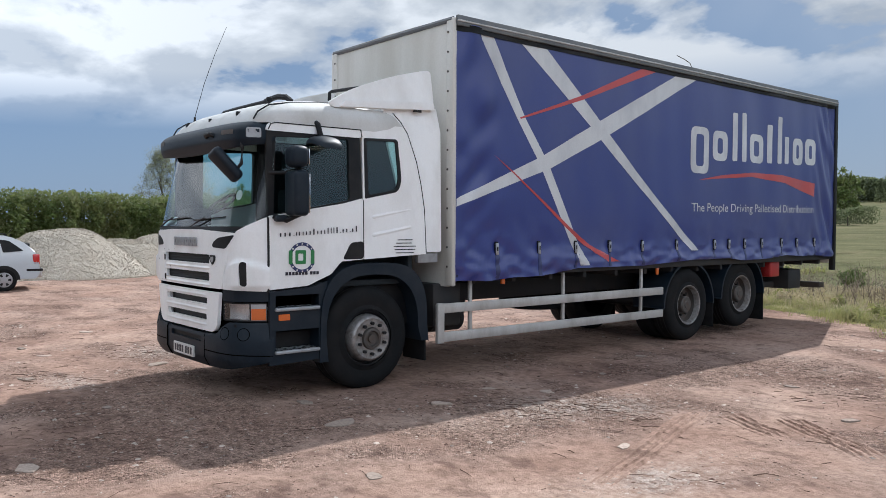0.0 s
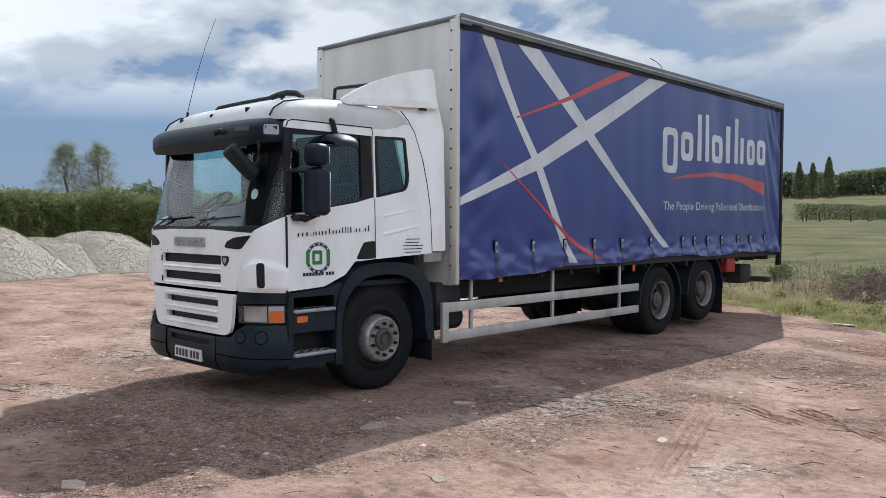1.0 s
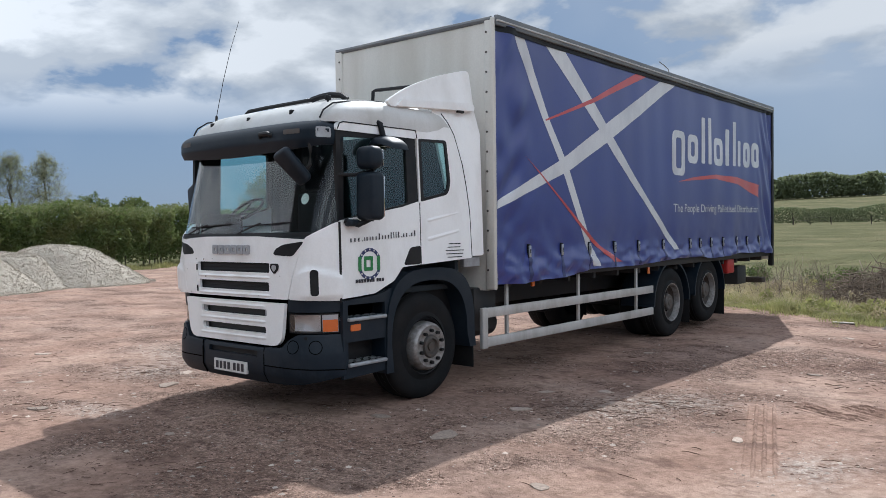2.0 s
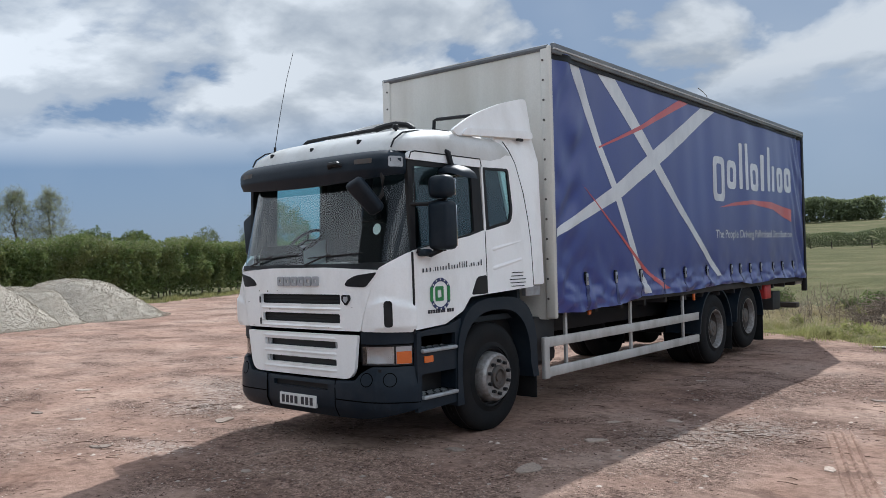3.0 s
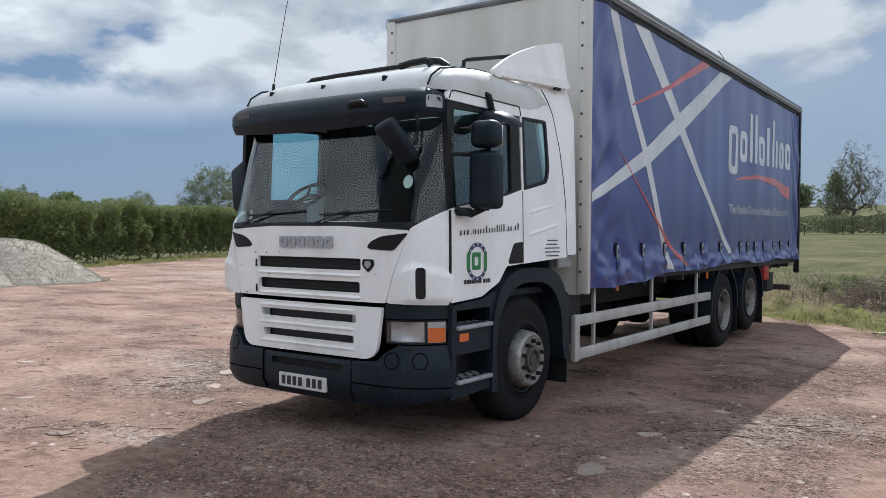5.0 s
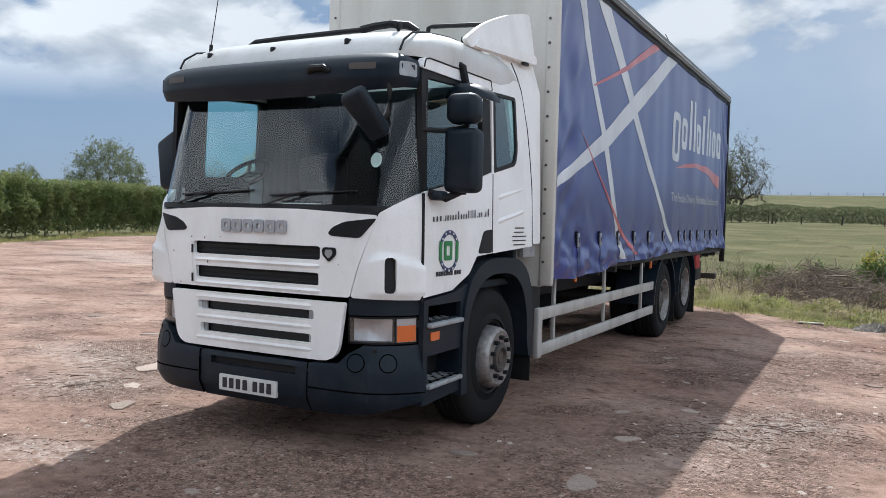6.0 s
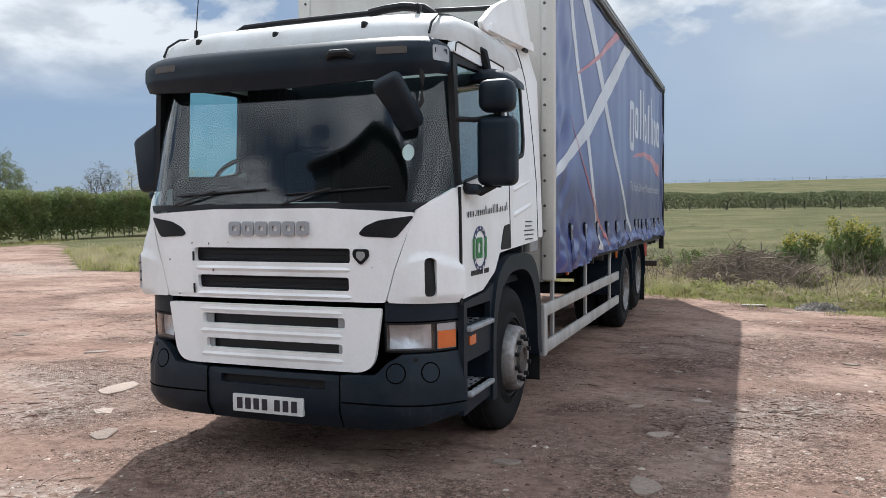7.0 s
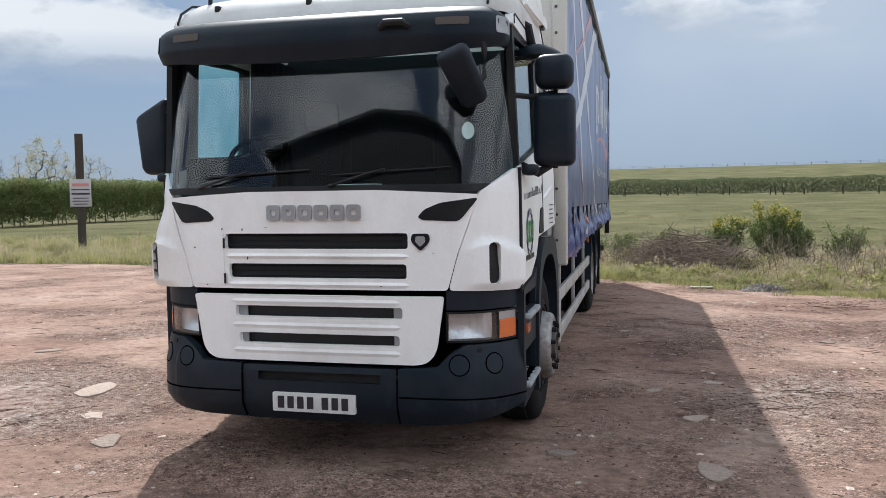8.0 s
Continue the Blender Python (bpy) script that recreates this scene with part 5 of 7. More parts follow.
def build_running_gear():
    for s in (1, -1):
        build_wheel("front_wheel", 0.0, 0.536, s, True, s * 1.19)
        build_wheel("drive_wheel", 5.84, 0.536, s, False, s * 1.21)
        build_wheel("tag_wheel", 7.36, 0.63, s, False, s * 1.19)
    for y, z in ((0, 0.53), (5.84, 0.53), (7.36, 0.63)):
        part("axle", tube([(-1.0, y, z), (1.0, y, z)], 0.09, 12), "chassis", lorry)
    for s in (1, -1):
        # side guard rails on posts
        for z in (0.725, 0.400):
            part("guard_rail", box((s * 1.20 - 0.018, 1.02, z), (s * 1.20 + 0.018, 5.19, z + 0.11), 0.008), "alu", lorry, "pale aluminium side guard rail")
        part("guard_end", box((s * 1.20 - 0.03, 0.93, 0.385), (s * 1.20 + 0.025, 1.03, 0.84), 0.014, 3), "alu", lorry, "pale guard rail end post")
        for y in (1.46, 3.07, 4.72):
            part("guard_post", box((s * 1.165 - 0.02, y - 0.022, 0.40), (s * 1.165 + 0.015, y + 0.022, 1.12), 0.006), "alu", lorry)
        # rear wing hoops and mud flaps
        for y, z in ((5.84, 0.53), (7.36, 0.60)):
            pts_o = [(y + 0.66 * math.cos(t * math.pi / 20), z + 0.66 * math.sin(t * math.pi / 20)) for t in range(21)]
            pts_i = [(y + 0.63 * math.cos(t * math.pi / 20), z + 0.63 * math.sin(t * math.pi / 20)) for t in range(21)]
            o = pts_o + [(y - 0.68, z - 0.02), (y - 0.65, z - 0.02)] + pts_i[::-1]
            part("rear_wing", panel(o[::s], [], flat_x(s * 1.235, s), 0.55), "plastic", lorry, "dark plastic wheel wing")
            part("mud_flap", box((s * 0.95 - 0.27, y + 0.645, 0.16), (s * 0.95 + 0.27, y + 0.665, z + 0.2), 0.004), "rubber", lorry, "black rubber mud flap")
        part("mud_flap", box((s * 1.02 - 0.2, 0.74, 0.22), (s * 1.02 + 0.2, 0.76, 0.7), 0.004), "rubber", lorry)
    # tanks and boxes slung under the frame
    tank = part("fuel_tank", box((-1.12, 1.5, 0.42), (-0.5, 2.9, 0.98), 0.09, 4), "chassis", lorry, "dark fuel tank")
    part("air_tank", tube([(0.80, 1.10, 0.62), (0.80, 1.55, 0.62)], 0.16, 16), "chassis", lorry, "dark air reservoir")
    part("battery_box", box((0.50, 1.0, 0.55), (1.05, 1.42, 1.05), 0.03), "chassis", lorry, "dark battery box")
    sp = lathe([(-0.12, 0.30), (-0.14, 0.40), (-0.12, 0.50), (0.0, 0.53), (0.12, 0.50), (0.14, 0.40), (0.12, 0.30), (0.0, 0.28), (0.0, 0.0)], 32)
    for v in sp.verts:
        v.co = Vector((0.0 + v.co.y, 4.1 + v.co.z, 0.62 + v.co.x)) + Vector((-0.35, 0, 0))
    part("spare_wheel", sp, "rubber", lorry, "spare wheel slung under the frame")
    for y in (1.95, 5.05):
        part("side_marker", box((1.19, y - 0.03, 1.02), (1.215, y + 0.03, 1.12), 0.006), "orange", lorry, "orange side marker lamp")
    part("red_box", box((1.0, 8.30, 0.86), (1.19, 8.62, 1.13), 0.03, 3), "red", lorry, "red plastic extinguisher box")
    # tail lift under the rear
    tl = part("tail_lift", box((-0.9, 9.3, 0.60), (1.0, 9.75, 0.95), 0.02), "chassis", lorry, "folded dark tail lift")
    part("lift_beam", box((-1.15, 10.05, 0.60), (1.20, 10.25, 0.70), 0.01), "post", tl, "dark rusty under-run bar")
    part("lift_arm", box((0.60, 8.8, 0.62), (0.72, 10.2, 0.72), 0.01), "chassis", tl)
    part("lift_arm", box((-0.72, 8.8, 0.62), (-0.60, 10.2, 0.72), 0.01), "chassis", tl)


def build_prints():
    at = side(1)
    door = next(o for o in lorry.children if o.name.startswith("door"))
    # web address and other small writing as plain bars
    widths = [0.5, 0.5, 0.5, 0.2, 0.25, 0.4, 0.3, 0.4, 0.4, 0.45, 0.35, 0.4, 0.35, 0.35, 0.25, 0.3, 0.45, 0.2, 0.4, 0.45, 0.2, 0.45, 0.45]
    k = 0.92 / (sum(widths) + 0.16 * len(widths))
    y = -1.03
    for i, w in enumerate(widths):
        tall = 0.058 if i in (9, 13, 14, 15, 16, 22) else 0.036
        z = 1.60 + (y + 1.03) * 0.055
        part("text_bar", panel(rect(y, z, y + w * k * 0.42, z + (0.010 if w == 0.2 else tall)), [], lambda a, b, d: at(a, b, d + 0.003), 0.002), "ink", door)
        y += (w + 0.16) * k
    # round badge
    for lo, hi in ((22, 158), (202, 338)):
        arc = [(-0.785 + q * math.cos(radians(t)), 1.395 + q * math.sin(radians(t))) for q, run in ((0.150, range(lo, hi + 1, 8)), (0.118, range(hi, lo - 1, -8))) for t in run]
        part("badge_arc", panel(arc, [], lambda a, b, d: at(a, b, d + 0.003), 0.002), "navy", door, "navy arc of a round badge")
    for t in [radians(v) for v in (40, 65, 90, 115, 140, 220, 245, 270, 295, 320)]:
        part("badge_dot", panel(rect(-0.785 + 0.136 * math.cos(t) - 0.008, 1.395 + 0.136 * math.sin(t) - 0.008, -0.785 + 0.136 * math.cos(t) + 0.008, 1.395 + 0.136 * math.sin(t) + 0.008), [], lambda a, b, d: at(a, b, d + 0.005), 0.002), "sign", door)
    for y0, y1, hole in ((-0.935, -0.895, None), (-0.862, -0.745, 0.03), (-0.690, -0.650, None)):
        inner = [rounded(rect(y0 + hole, 1.365, y1 - hole, 1.435), 0.01)] if hole else []
        part("badge_bar", panel(rounded(rect(y0, 1.332, y1, 1.468), 0.012), inner, lambda a, b, d: at(a, b, d + 0.006), 0.002), "green", door, "green badge bar")
    y = -0.97
    for w in (0.028,) * 7 + (0.0,) + (0.028,) * 3:
        if w:
            part("text_bar", panel(rect(y, 1.225, y + w, 1.257), [], lambda a, b, d: at(a, b, d + 0.003), 0.002), "ink", door)
        y += 0.036 if w else 0.02
    for k, (a, b) in enumerate(((0.38, 0.58), (0.36, 0.57), (0.33, 0.63), (0.34, 0.62), (0.36, 0.60))):
        z = 1.555 - 0.035 * k
        part("text_bar", panel(rect(a, z, b, z + 0.009), [], lambda p, q, d: at(p, q, d + 0.003), 0.002), "ink", door)


build_curtain()
build_box()
build_running_gear()
build_prints()


# ---- ground ----
HEDGE = [(-20.0, -16.0), (-24.5, -5.0), (-27.5, 3.0), (-31.3, 14.0), (-35.8, 24.5), (-37.5, 33.0), (-36.8, 40.0), (-35.0, 50.0), (-29.0, 76.0)]


def off_line(x, y, line):
    """Distance from a broken line, and the side (positive beyond it)."""
    best = (1e9, 1)
    for (xa, ya), (xb, yb) in zip(line, line[1:]):
        dx, dy = xb - xa, yb - ya
        t = min(1, max(0, ((x - xa) * dx + (y - ya) * dy) / (dx * dx + dy * dy)))
        d = math.hypot(x - xa - t * dx, y - ya - t * dy)
        s = dx * (y - ya) - dy * (x - xa)
        if d < best[0]:
            best = (d, 1 if s > 0 else -1)
    return best


def verge(x):
    """Where the bare yard ends and rough grass begins behind the lorry."""
    if x < -16:
        return 13.0 + (-16 - x) * 0.9
    if x < -8:
        return 12.6
    if x < 0.5:
        return 12.6 - (x + 8) * 0.2
    if x < 4.5:
        return 10.9 - (x - 0.5) * 0.64
    return 8.34 - (x - 4.5) * 0.35


def grassy(x, y):
    d, s = off_line(x, y, HEDGE)
    back = min(1, max(0, (y - verge(x)) / 0.5 + 0.5))
    if x < -20:
        # a track runs on between verge and hedge
        track = min(1, max(0, (d - 7.0) / 1.0)) if s < 0 else 1
        back *= max(track, min(1, max(0, (y - 20) / 3)))
    bank = 1 if s > 0 else min(1, max(0, (2.6 - d) / 0.8))
    return max(back, bank)


def relief(x, y):
    z = 0.05 * noise.noise(Vector((x * 0.35, y * 0.35, 0.0))) + 0.016 * noise.noise(Vector((x * 1.3, y * 1.3, 4.0))) + 0.006 * noise.noise(Vector((x * 4.5, y * 4.5, 8.0)))
    near = math.exp(-((max(0, abs(x) - 1.4)) ** 2 + max(0, -1.5 - y, y - 9) ** 2) / 1.5)
    z *= 1 - 0.8 * near
    r = math.hypot(x, y - 3)
    g = min(1, max(0, (y - verge(x)) / 3))
    z += 0.12 * g * noise.noise(Vector((x * 0.5, y * 0.5, 2.0))) * min(1, 60 / (r + 1))
    # fields rise slowly to a hedge, then to a far hill
    far = min(1.0, max(0.0, (y - 14) / 110))
    z += 2.0 * far ** 1.3
    t = min(1.0, max(0.0, (y - 126) / 190))
    hill = 10.6 + 0.006 * min(120, max(-150, x + 20))
    z += hill * (t * t * (3 - 2 * t)) * min(1, max(0, (x + 330) / 160))
    return z


CHALK = [(-1.05, -2.35, 0.45, 0.22), (2.95, 0.85, 0.40, 0.5), (3.3, 1.5, 0.4, 0.4), (-3.4, 0.1, 0.9, 0.5), (-2.6, -0.8, 0.6, 0.5), (-17.5, 12.0, 2.5, 1.2), (-20.0, 14.0, 3.0, 1.0), (4.9, -0.1, 0.3, 0.5)]


def chalky(x, y):
    """Pale trodden patches of crushed stone."""
    return min(1.0, sum(math.exp(-((x - a) / u) ** 2 - ((y - b) / w) ** 2) for a, b, u, w in CHALK))


STONY = [(1.5, -2.4, 1.3), (0.3, -2.3, 1.0), (2.4, -0.6, 0.9), (2.6, 0.7, 0.7), (2.7, 3.4, 0.9), (3.7, 4.3, 0.9), (5.1, 0.6, 0.5), (-1.9, -0.5, 0.9), (-3.0, 0.3, 1.0)]


def gritty(x, y):
    """Loose stony patches between stretches of smooth trodden clay."""
    n = noise.noise(Vector((x * 0.75 + 3.0, y * 0.75, 11.0))) + 0.7 * noise.noise(Vector((x * 2.1, y * 2.1, 17.0)))
    rough = sum(math.exp(-((x - a) ** 2 + (y - b) ** 2) / (r * r)) for a, b, r in STONY)
    clay = math.exp(-((x - 4.3) / 1.1) ** 2 - ((y + 0.6) / 1.3) ** 2)
    return min(1.0, max(0.0, 0.30 + 0.9 * n + 0.55 * min(1.0, rough) - 0.5 * clay))


def build_ground():
    def axis(c0, c1, step, far):
        inner = [c0 + step * i for i in range(int((c1 - c0) / step) + 1)]
        out, d = [], step
        p = inner[-1]
        while p < far:
            d *= 1.09
            p += d
            out.append(p)
        neg, d, p = [], step, inner[0]
        while p > -far:
            d *= 1.09
            p -= d
            neg.append(p)
        return neg[::-1] + inner + out
    xs, ys = axis(-6.0, 9.0, 0.10, 1500), axis(-6.5, 14.0, 0.10, 1500)
    bm = bmesh.new()
    layer = bm.verts.layers.float.new("grass")
    pale = bm.verts.layers.float.new("pale")
    grit = bm.verts.layers.float.new("grit")
    rows = []
    for x in xs:
        row = []
        for y in ys:
            v = bm.verts.new((x, y, relief(x, y)))
            v[layer] = grassy(x, y)
            v[pale] = chalky(x, y)
            v[grit] = gritty(x, y) if abs(x) < 60 and abs(y) < 60 else 0.5
            row.append(v)
        rows.append(row)
    for a, b in zip(rows, rows[1:]):
        for k in range(len(ys) - 1):
            bm.faces.new((a[k], b[k], b[k + 1], a[k + 1]))
    m = ground_material()
    g = part("ground", bm, m, None, angle=180)
    tagged(g, "bare reddish-brown stony yard running into rough green fields", "ground", kind="structure")


def ground_material():
    m = bpy.data.materials.new("yard_and_field")
    m.use_nodes = True
    nt = m.node_tree
    b = nt.nodes["Principled BSDF"]
    b.inputs["Roughness"].default_value = 0.95
    b.inputs["Specular IOR Level"].default_value = 0.06
    co = nt.nodes.new("ShaderNodeTexCoord")
    P = co.outputs["Object"]

    def noise_at(scale, detail=6.0, rough=0.6, dist=0.0):
        n = node(nt, "ShaderNodeTexNoise", Scale=scale, Detail=detail, Roughness=rough, Distortion=dist)
        nt.links.new(P, n.inputs["Vector"])
        return n.outputs["Fac"]

    def mix(f, a, c):
        x = nt.nodes.new("ShaderNodeMix")
        x.data_type = "RGBA"
        nt.links.new(f, x.inputs[0])
        for s, v in (("A", a), ("B", c)):
            if isinstance(v, tuple):
                x.inputs[s].default_value = (*v, 1)
            else:
                nt.links.new(v, x.inputs[s])
        return x.outputs["Result"]
    earth = ramp(nt, [(0.28, (0.185, 0.114, 0.087)), (0.45, (0.265, 0.176, 0.138)), (0.60, (0.328, 0.229, 0.182)), (0.74, (0.375, 0.280, 0.228))], noise_at(0.55, 9.0, 0.62, 0.3)).outputs[0]
    fine = ramp(nt, [(0.32, (0.66, 0.64, 0.62)), (0.50, (1.0, 1.0, 1.0)), (0.68, (1.26, 1.26, 1.27))], noise_at(11.0, 8.0, 0.7)).outputs[0]
    mul = nt.nodes.new("ShaderNodeMix")
    mul.data_type, mul.blend_type = "RGBA", "MULTIPLY"
    mul.inputs[0].default_value = 1.0
    nt.links.new(earth, mul.inputs["A"])
    nt.links.new(fine, mul.inputs["B"])
    smear = nt.nodes.new("ShaderNodeMapping")
    smear.inputs["Rotation"].default_value = (0, 0, 0.6)
    smear.inputs["Scale"].default_value = (1.3, 2.1, 1)
    nt.links.new(P, smear.inputs["Vector"])
    sn = node(nt, "ShaderNodeTexNoise", Scale=1.7, Detail=8.0, Roughness=0.62)
    nt.links.new(smear.outputs[0], sn.inputs["Vector"])
    dark = ramp(nt, [(0.54, (0, 0, 0)), (0.66, (0.7, 0.7, 0.7))], sn.outputs["Fac"])
    # loose grit: small stones of many tones, only in the stony patches
    ga = nt.nodes.new("ShaderNodeAttribute")
    ga.attribute_name = "grit"

    def stones(scale, lo, hi):
        vor = node(nt, "ShaderNodeTexVoronoi", Scale=scale)
        nt.links.new(P, vor.inputs["Vector"])
        pick = nt.nodes.new("ShaderNodeSeparateColor")
        nt.links.new(vor.outputs["Color"], pick.inputs[0])
        tone = ramp(nt, [(0.0, (lo,) * 3), (0.55, (1, 1, 1)), (0.9, (hi,) * 3)], pick.outputs[0])
        return vor.outputs["Distance"], tone.outputs[0]
    d1, t1 = stones(75.0, 0.70, 1.35)
    d2, t2 = stones(32.0, 0.74, 1.28)

    def times(a, c):
        x = nt.nodes.new("ShaderNodeMix")
        x.data_type, x.blend_type = "RGBA", "MULTIPLY"
        x.inputs[0].default_value = 1.0
        nt.links.new(a, x.inputs["A"])
        nt.links.new(c, x.inputs["B"])
        return x.outputs["Result"]
    soil = mix(dark.outputs[0], mul.outputs["Result"], (0.115, 0.072, 0.058))
    gmask = ramp(nt, [(0.38, (0.12, 0.12, 0.12)), (0.72, (1, 1, 1))], ga.outputs["Fac"])
    # dry smooth clay is paler than the loose soil
    dry = ramp(nt, [(0.04, (1.20, 1.19, 1.17)), (0.36, (1, 1, 1))], ga.outputs["Fac"]).outputs[0]
    dirt = times(mix(gmask.outputs[0], soil, times(times(soil, t1), t2)), dry)
    pa = nt.nodes.new("ShaderNodeAttribute")
    pa.attribute_name = "pale"
    pm = nt.nodes.new("ShaderNodeMath")
    pm.operation = "MULTIPLY"
    nt.links.new(pa.outputs["Fac"], pm.inputs[0])
    nt.links.new(ramp(nt, [(0.42, (0, 0, 0)), (0.62, (1, 1, 1))], noise_at(11.0, 9.0, 0.72)).outputs[0], pm.inputs[1])
    dirt = mix(pm.outputs[0], dirt, times(mix(pm.outputs[0], (0.40, 0.34, 0.295), (0.40, 0.34, 0.295)), t2))
    # grass: fresh and dry
    field = ramp(nt, [(0.30, (0.066, 0.070, 0.028)), (0.50, (0.102, 0.098, 0.045)), (0.68, (0.155, 0.132, 0.072))], noise_at(0.16, 9.0, 0.65)).outputs[0]
    blade = ramp(nt, [(0.3, (0.7, 0.7, 0.7)), (0.7, (1.3, 1.3, 1.25))], noise_at(7.0, 6.0, 0.7)).outputs[0]
    gm = nt.nodes.new("ShaderNodeMix")
    gm.data_type, gm.blend_type = "RGBA", "MULTIPLY"
    gm.inputs[0].default_value = 1.0
    nt.links.new(field, gm.inputs["A"])
    nt.links.new(blade, gm.inputs["B"])
    at = nt.nodes.new("ShaderNodeAttribute")
    at.attribute_name = "grass"
    add = nt.nodes.new("ShaderNodeMath")
    add.operation = "ADD"
    edge = node(nt, "ShaderNodeMapRange")
    edge.inputs["To Min"].default_value, edge.inputs["To Max"].default_value = -0.8, 0.8
    nt.links.new(noise_at(1.3, 6.0), edge.inputs["Value"])
    nt.links.new(at.outputs["Fac"], add.inputs[0])
    nt.links.new(edge.outputs[0], add.inputs[1])
    cover = ramp(nt, [(0.42, (0, 0, 0)), (0.58, (1, 1, 1))], add.outputs[0])
    nt.links.new(mix(cover.outputs[0], dirt, gm.outputs["Result"]), b.inputs["Base Color"])
    bp = node(nt, "ShaderNodeBump", Strength=0.9, Distance=0.03)
    lump = nt.nodes.new("ShaderNodeMath")
    lump.operation = "MULTIPLY"
    nt.links.new(d1, lump.inputs[0])
    nt.links.new(gmask.outputs[0], lump.inputs[1])
    hs = nt.nodes.new("ShaderNodeMath")
    hs.operation = "SUBTRACT"
    nt.links.new(noise_at(14.0, 9.0, 0.72), hs.inputs[0])
    nt.links.new(lump.outputs[0], hs.inputs[1])
    nt.links.new(hs.outputs[0], bp.inputs["Height"])
    nt.links.new(bp.outputs[0], b.inputs["Normal"])
    return m


build_ground()


# ---- plants ----
rng = np.random.default_rng(7)


def leaves(points, size, mat, name, parent, label="", squash=0.6):
    """Many small leaf clumps, two crossed blades each, as one mesh of countless pieces."""
    n = len(points)
    pts = np.asarray(points, float)
    sz = size * (0.6 + 0.8 * rng.random(n))
    verts = np.zeros((n * 6, 3))
    a = rng.normal(size=(n, 3))
    a /= np.linalg.norm(a, axis=1)[:, None]
    b = np.cross(a, rng.normal(size=(n, 3)))
    b /= np.linalg.norm(b, axis=1)[:, None]
    c = np.cross(a, b)
    shape = ((-1, 0, 0), (-0.2, 0.45, 0.12), (0.9, 0.15, 0), (0.35, -0.45, 0.15), (-0.5, -0.35, -0.1), (0.1, 0.05, -0.22))
    for k, (p, q, r) in enumerate(shape):
        verts[k::6] = pts + (a * p + b * q * squash * 1.6 + c * r) * sz[:, None]
    tri = np.array(((0, 4, 5), (4, 3, 5), (3, 2, 5), (2, 1, 5), (1, 0, 5)))
    faces = (np.arange(n)[:, None, None] * 6 + tri[None]).reshape(-1, 3).tolist()
    me = bpy.data.meshes.new(name)
    me.from_pydata(verts.tolist(), [], faces)
    me.materials.append(M[mat])
    ob = new(name, me)
    if parent is not None:
        ob.parent = parent
    if label:
        tagged(ob, label)
    return ob


def build_hedge():
    h = thing("hedge", "long clipped green hawthorn hedge with pale young leaves on top", "hedge", kind="structure")
    h["kind"] = "stuff"
    pts, top = [], []
    stems = bmesh.new()
    for (xa, ya), (xb, yb) in zip(HEDGE, HEDGE[1:]):
        L = math.hypot(xb - xa, yb - ya)
        far = math.hypot((xa + xb) / 2 - 4, (ya + yb) / 2 + 5)
        dens = 2300 if far < 62 else 1700
        nx, ny = -(yb - ya) / L, (xb - xa) / L
        for i in range(int(L * dens)):
            t = rng.random()
            z0 = relief(xa + (xb - xa) * t, ya + (yb - ya) * t)
            high = 3.0 + 0.45 * noise.noise(Vector((t * L * 0.35 + xa, 0, 0))) + 0.12 * noise.noise(Vector((t * L * 1.7, 3, 0)))
            f = rng.random() ** 0.8
            w = 0.85 + 0.40 * noise.noise(Vector((t * L * 0.9 + xa, 5, 1))) + 0.55 * noise.noise(Vector((t * L * 1.6 + ya, f * 3.2, 7)))
            w = max(0.25, w)
            ang = rng.random() * 2 * math.pi
            rr = math.sqrt(rng.random())
            across, z = w * math.cos(ang) * (0.55 + 0.45 * rr), 0.25 + (high - 0.25) * f
            if z < 0.65 and rng.random() < 0.5 + 0.5 * noise.noise(Vector((t * L * 0.8, 9, 2))):
                continue
            p = (xa + (xb - xa) * t + nx * across, ya + (yb - ya) * t + ny * across, z0 + z + 0.06 * rng.normal())
            (top if (f > 0.86 and rng.random() < 0.7) or rng.random() < 0.10 else pts).append(p)
        for i in range(int(L * 1.6)):
            t = rng.random()
            x, y = xa + (xb - xa) * t + nx * 0.4 * (rng.random() - 0.5), ya + (yb - ya) * t + ny * 0.4 * (rng.random() - 0.5)
            z0 = relief(x, y)
            tube([(x, y, z0 - 0.1), (x + 0.1 * rng.normal(), y + 0.1 * rng.normal(), z0 + 1.4)], 0.035, 5, bm=stems)
    leaves(pts, 0.092, "leaf", "hedge_foliage", h, "dense green hedge leaves")
    leaves(top, 0.070, "leaf_light", "hedge_tips", h, "pale young leaf tips")
    part("hedge_stems", stems, "bark", h)


build_hedge()


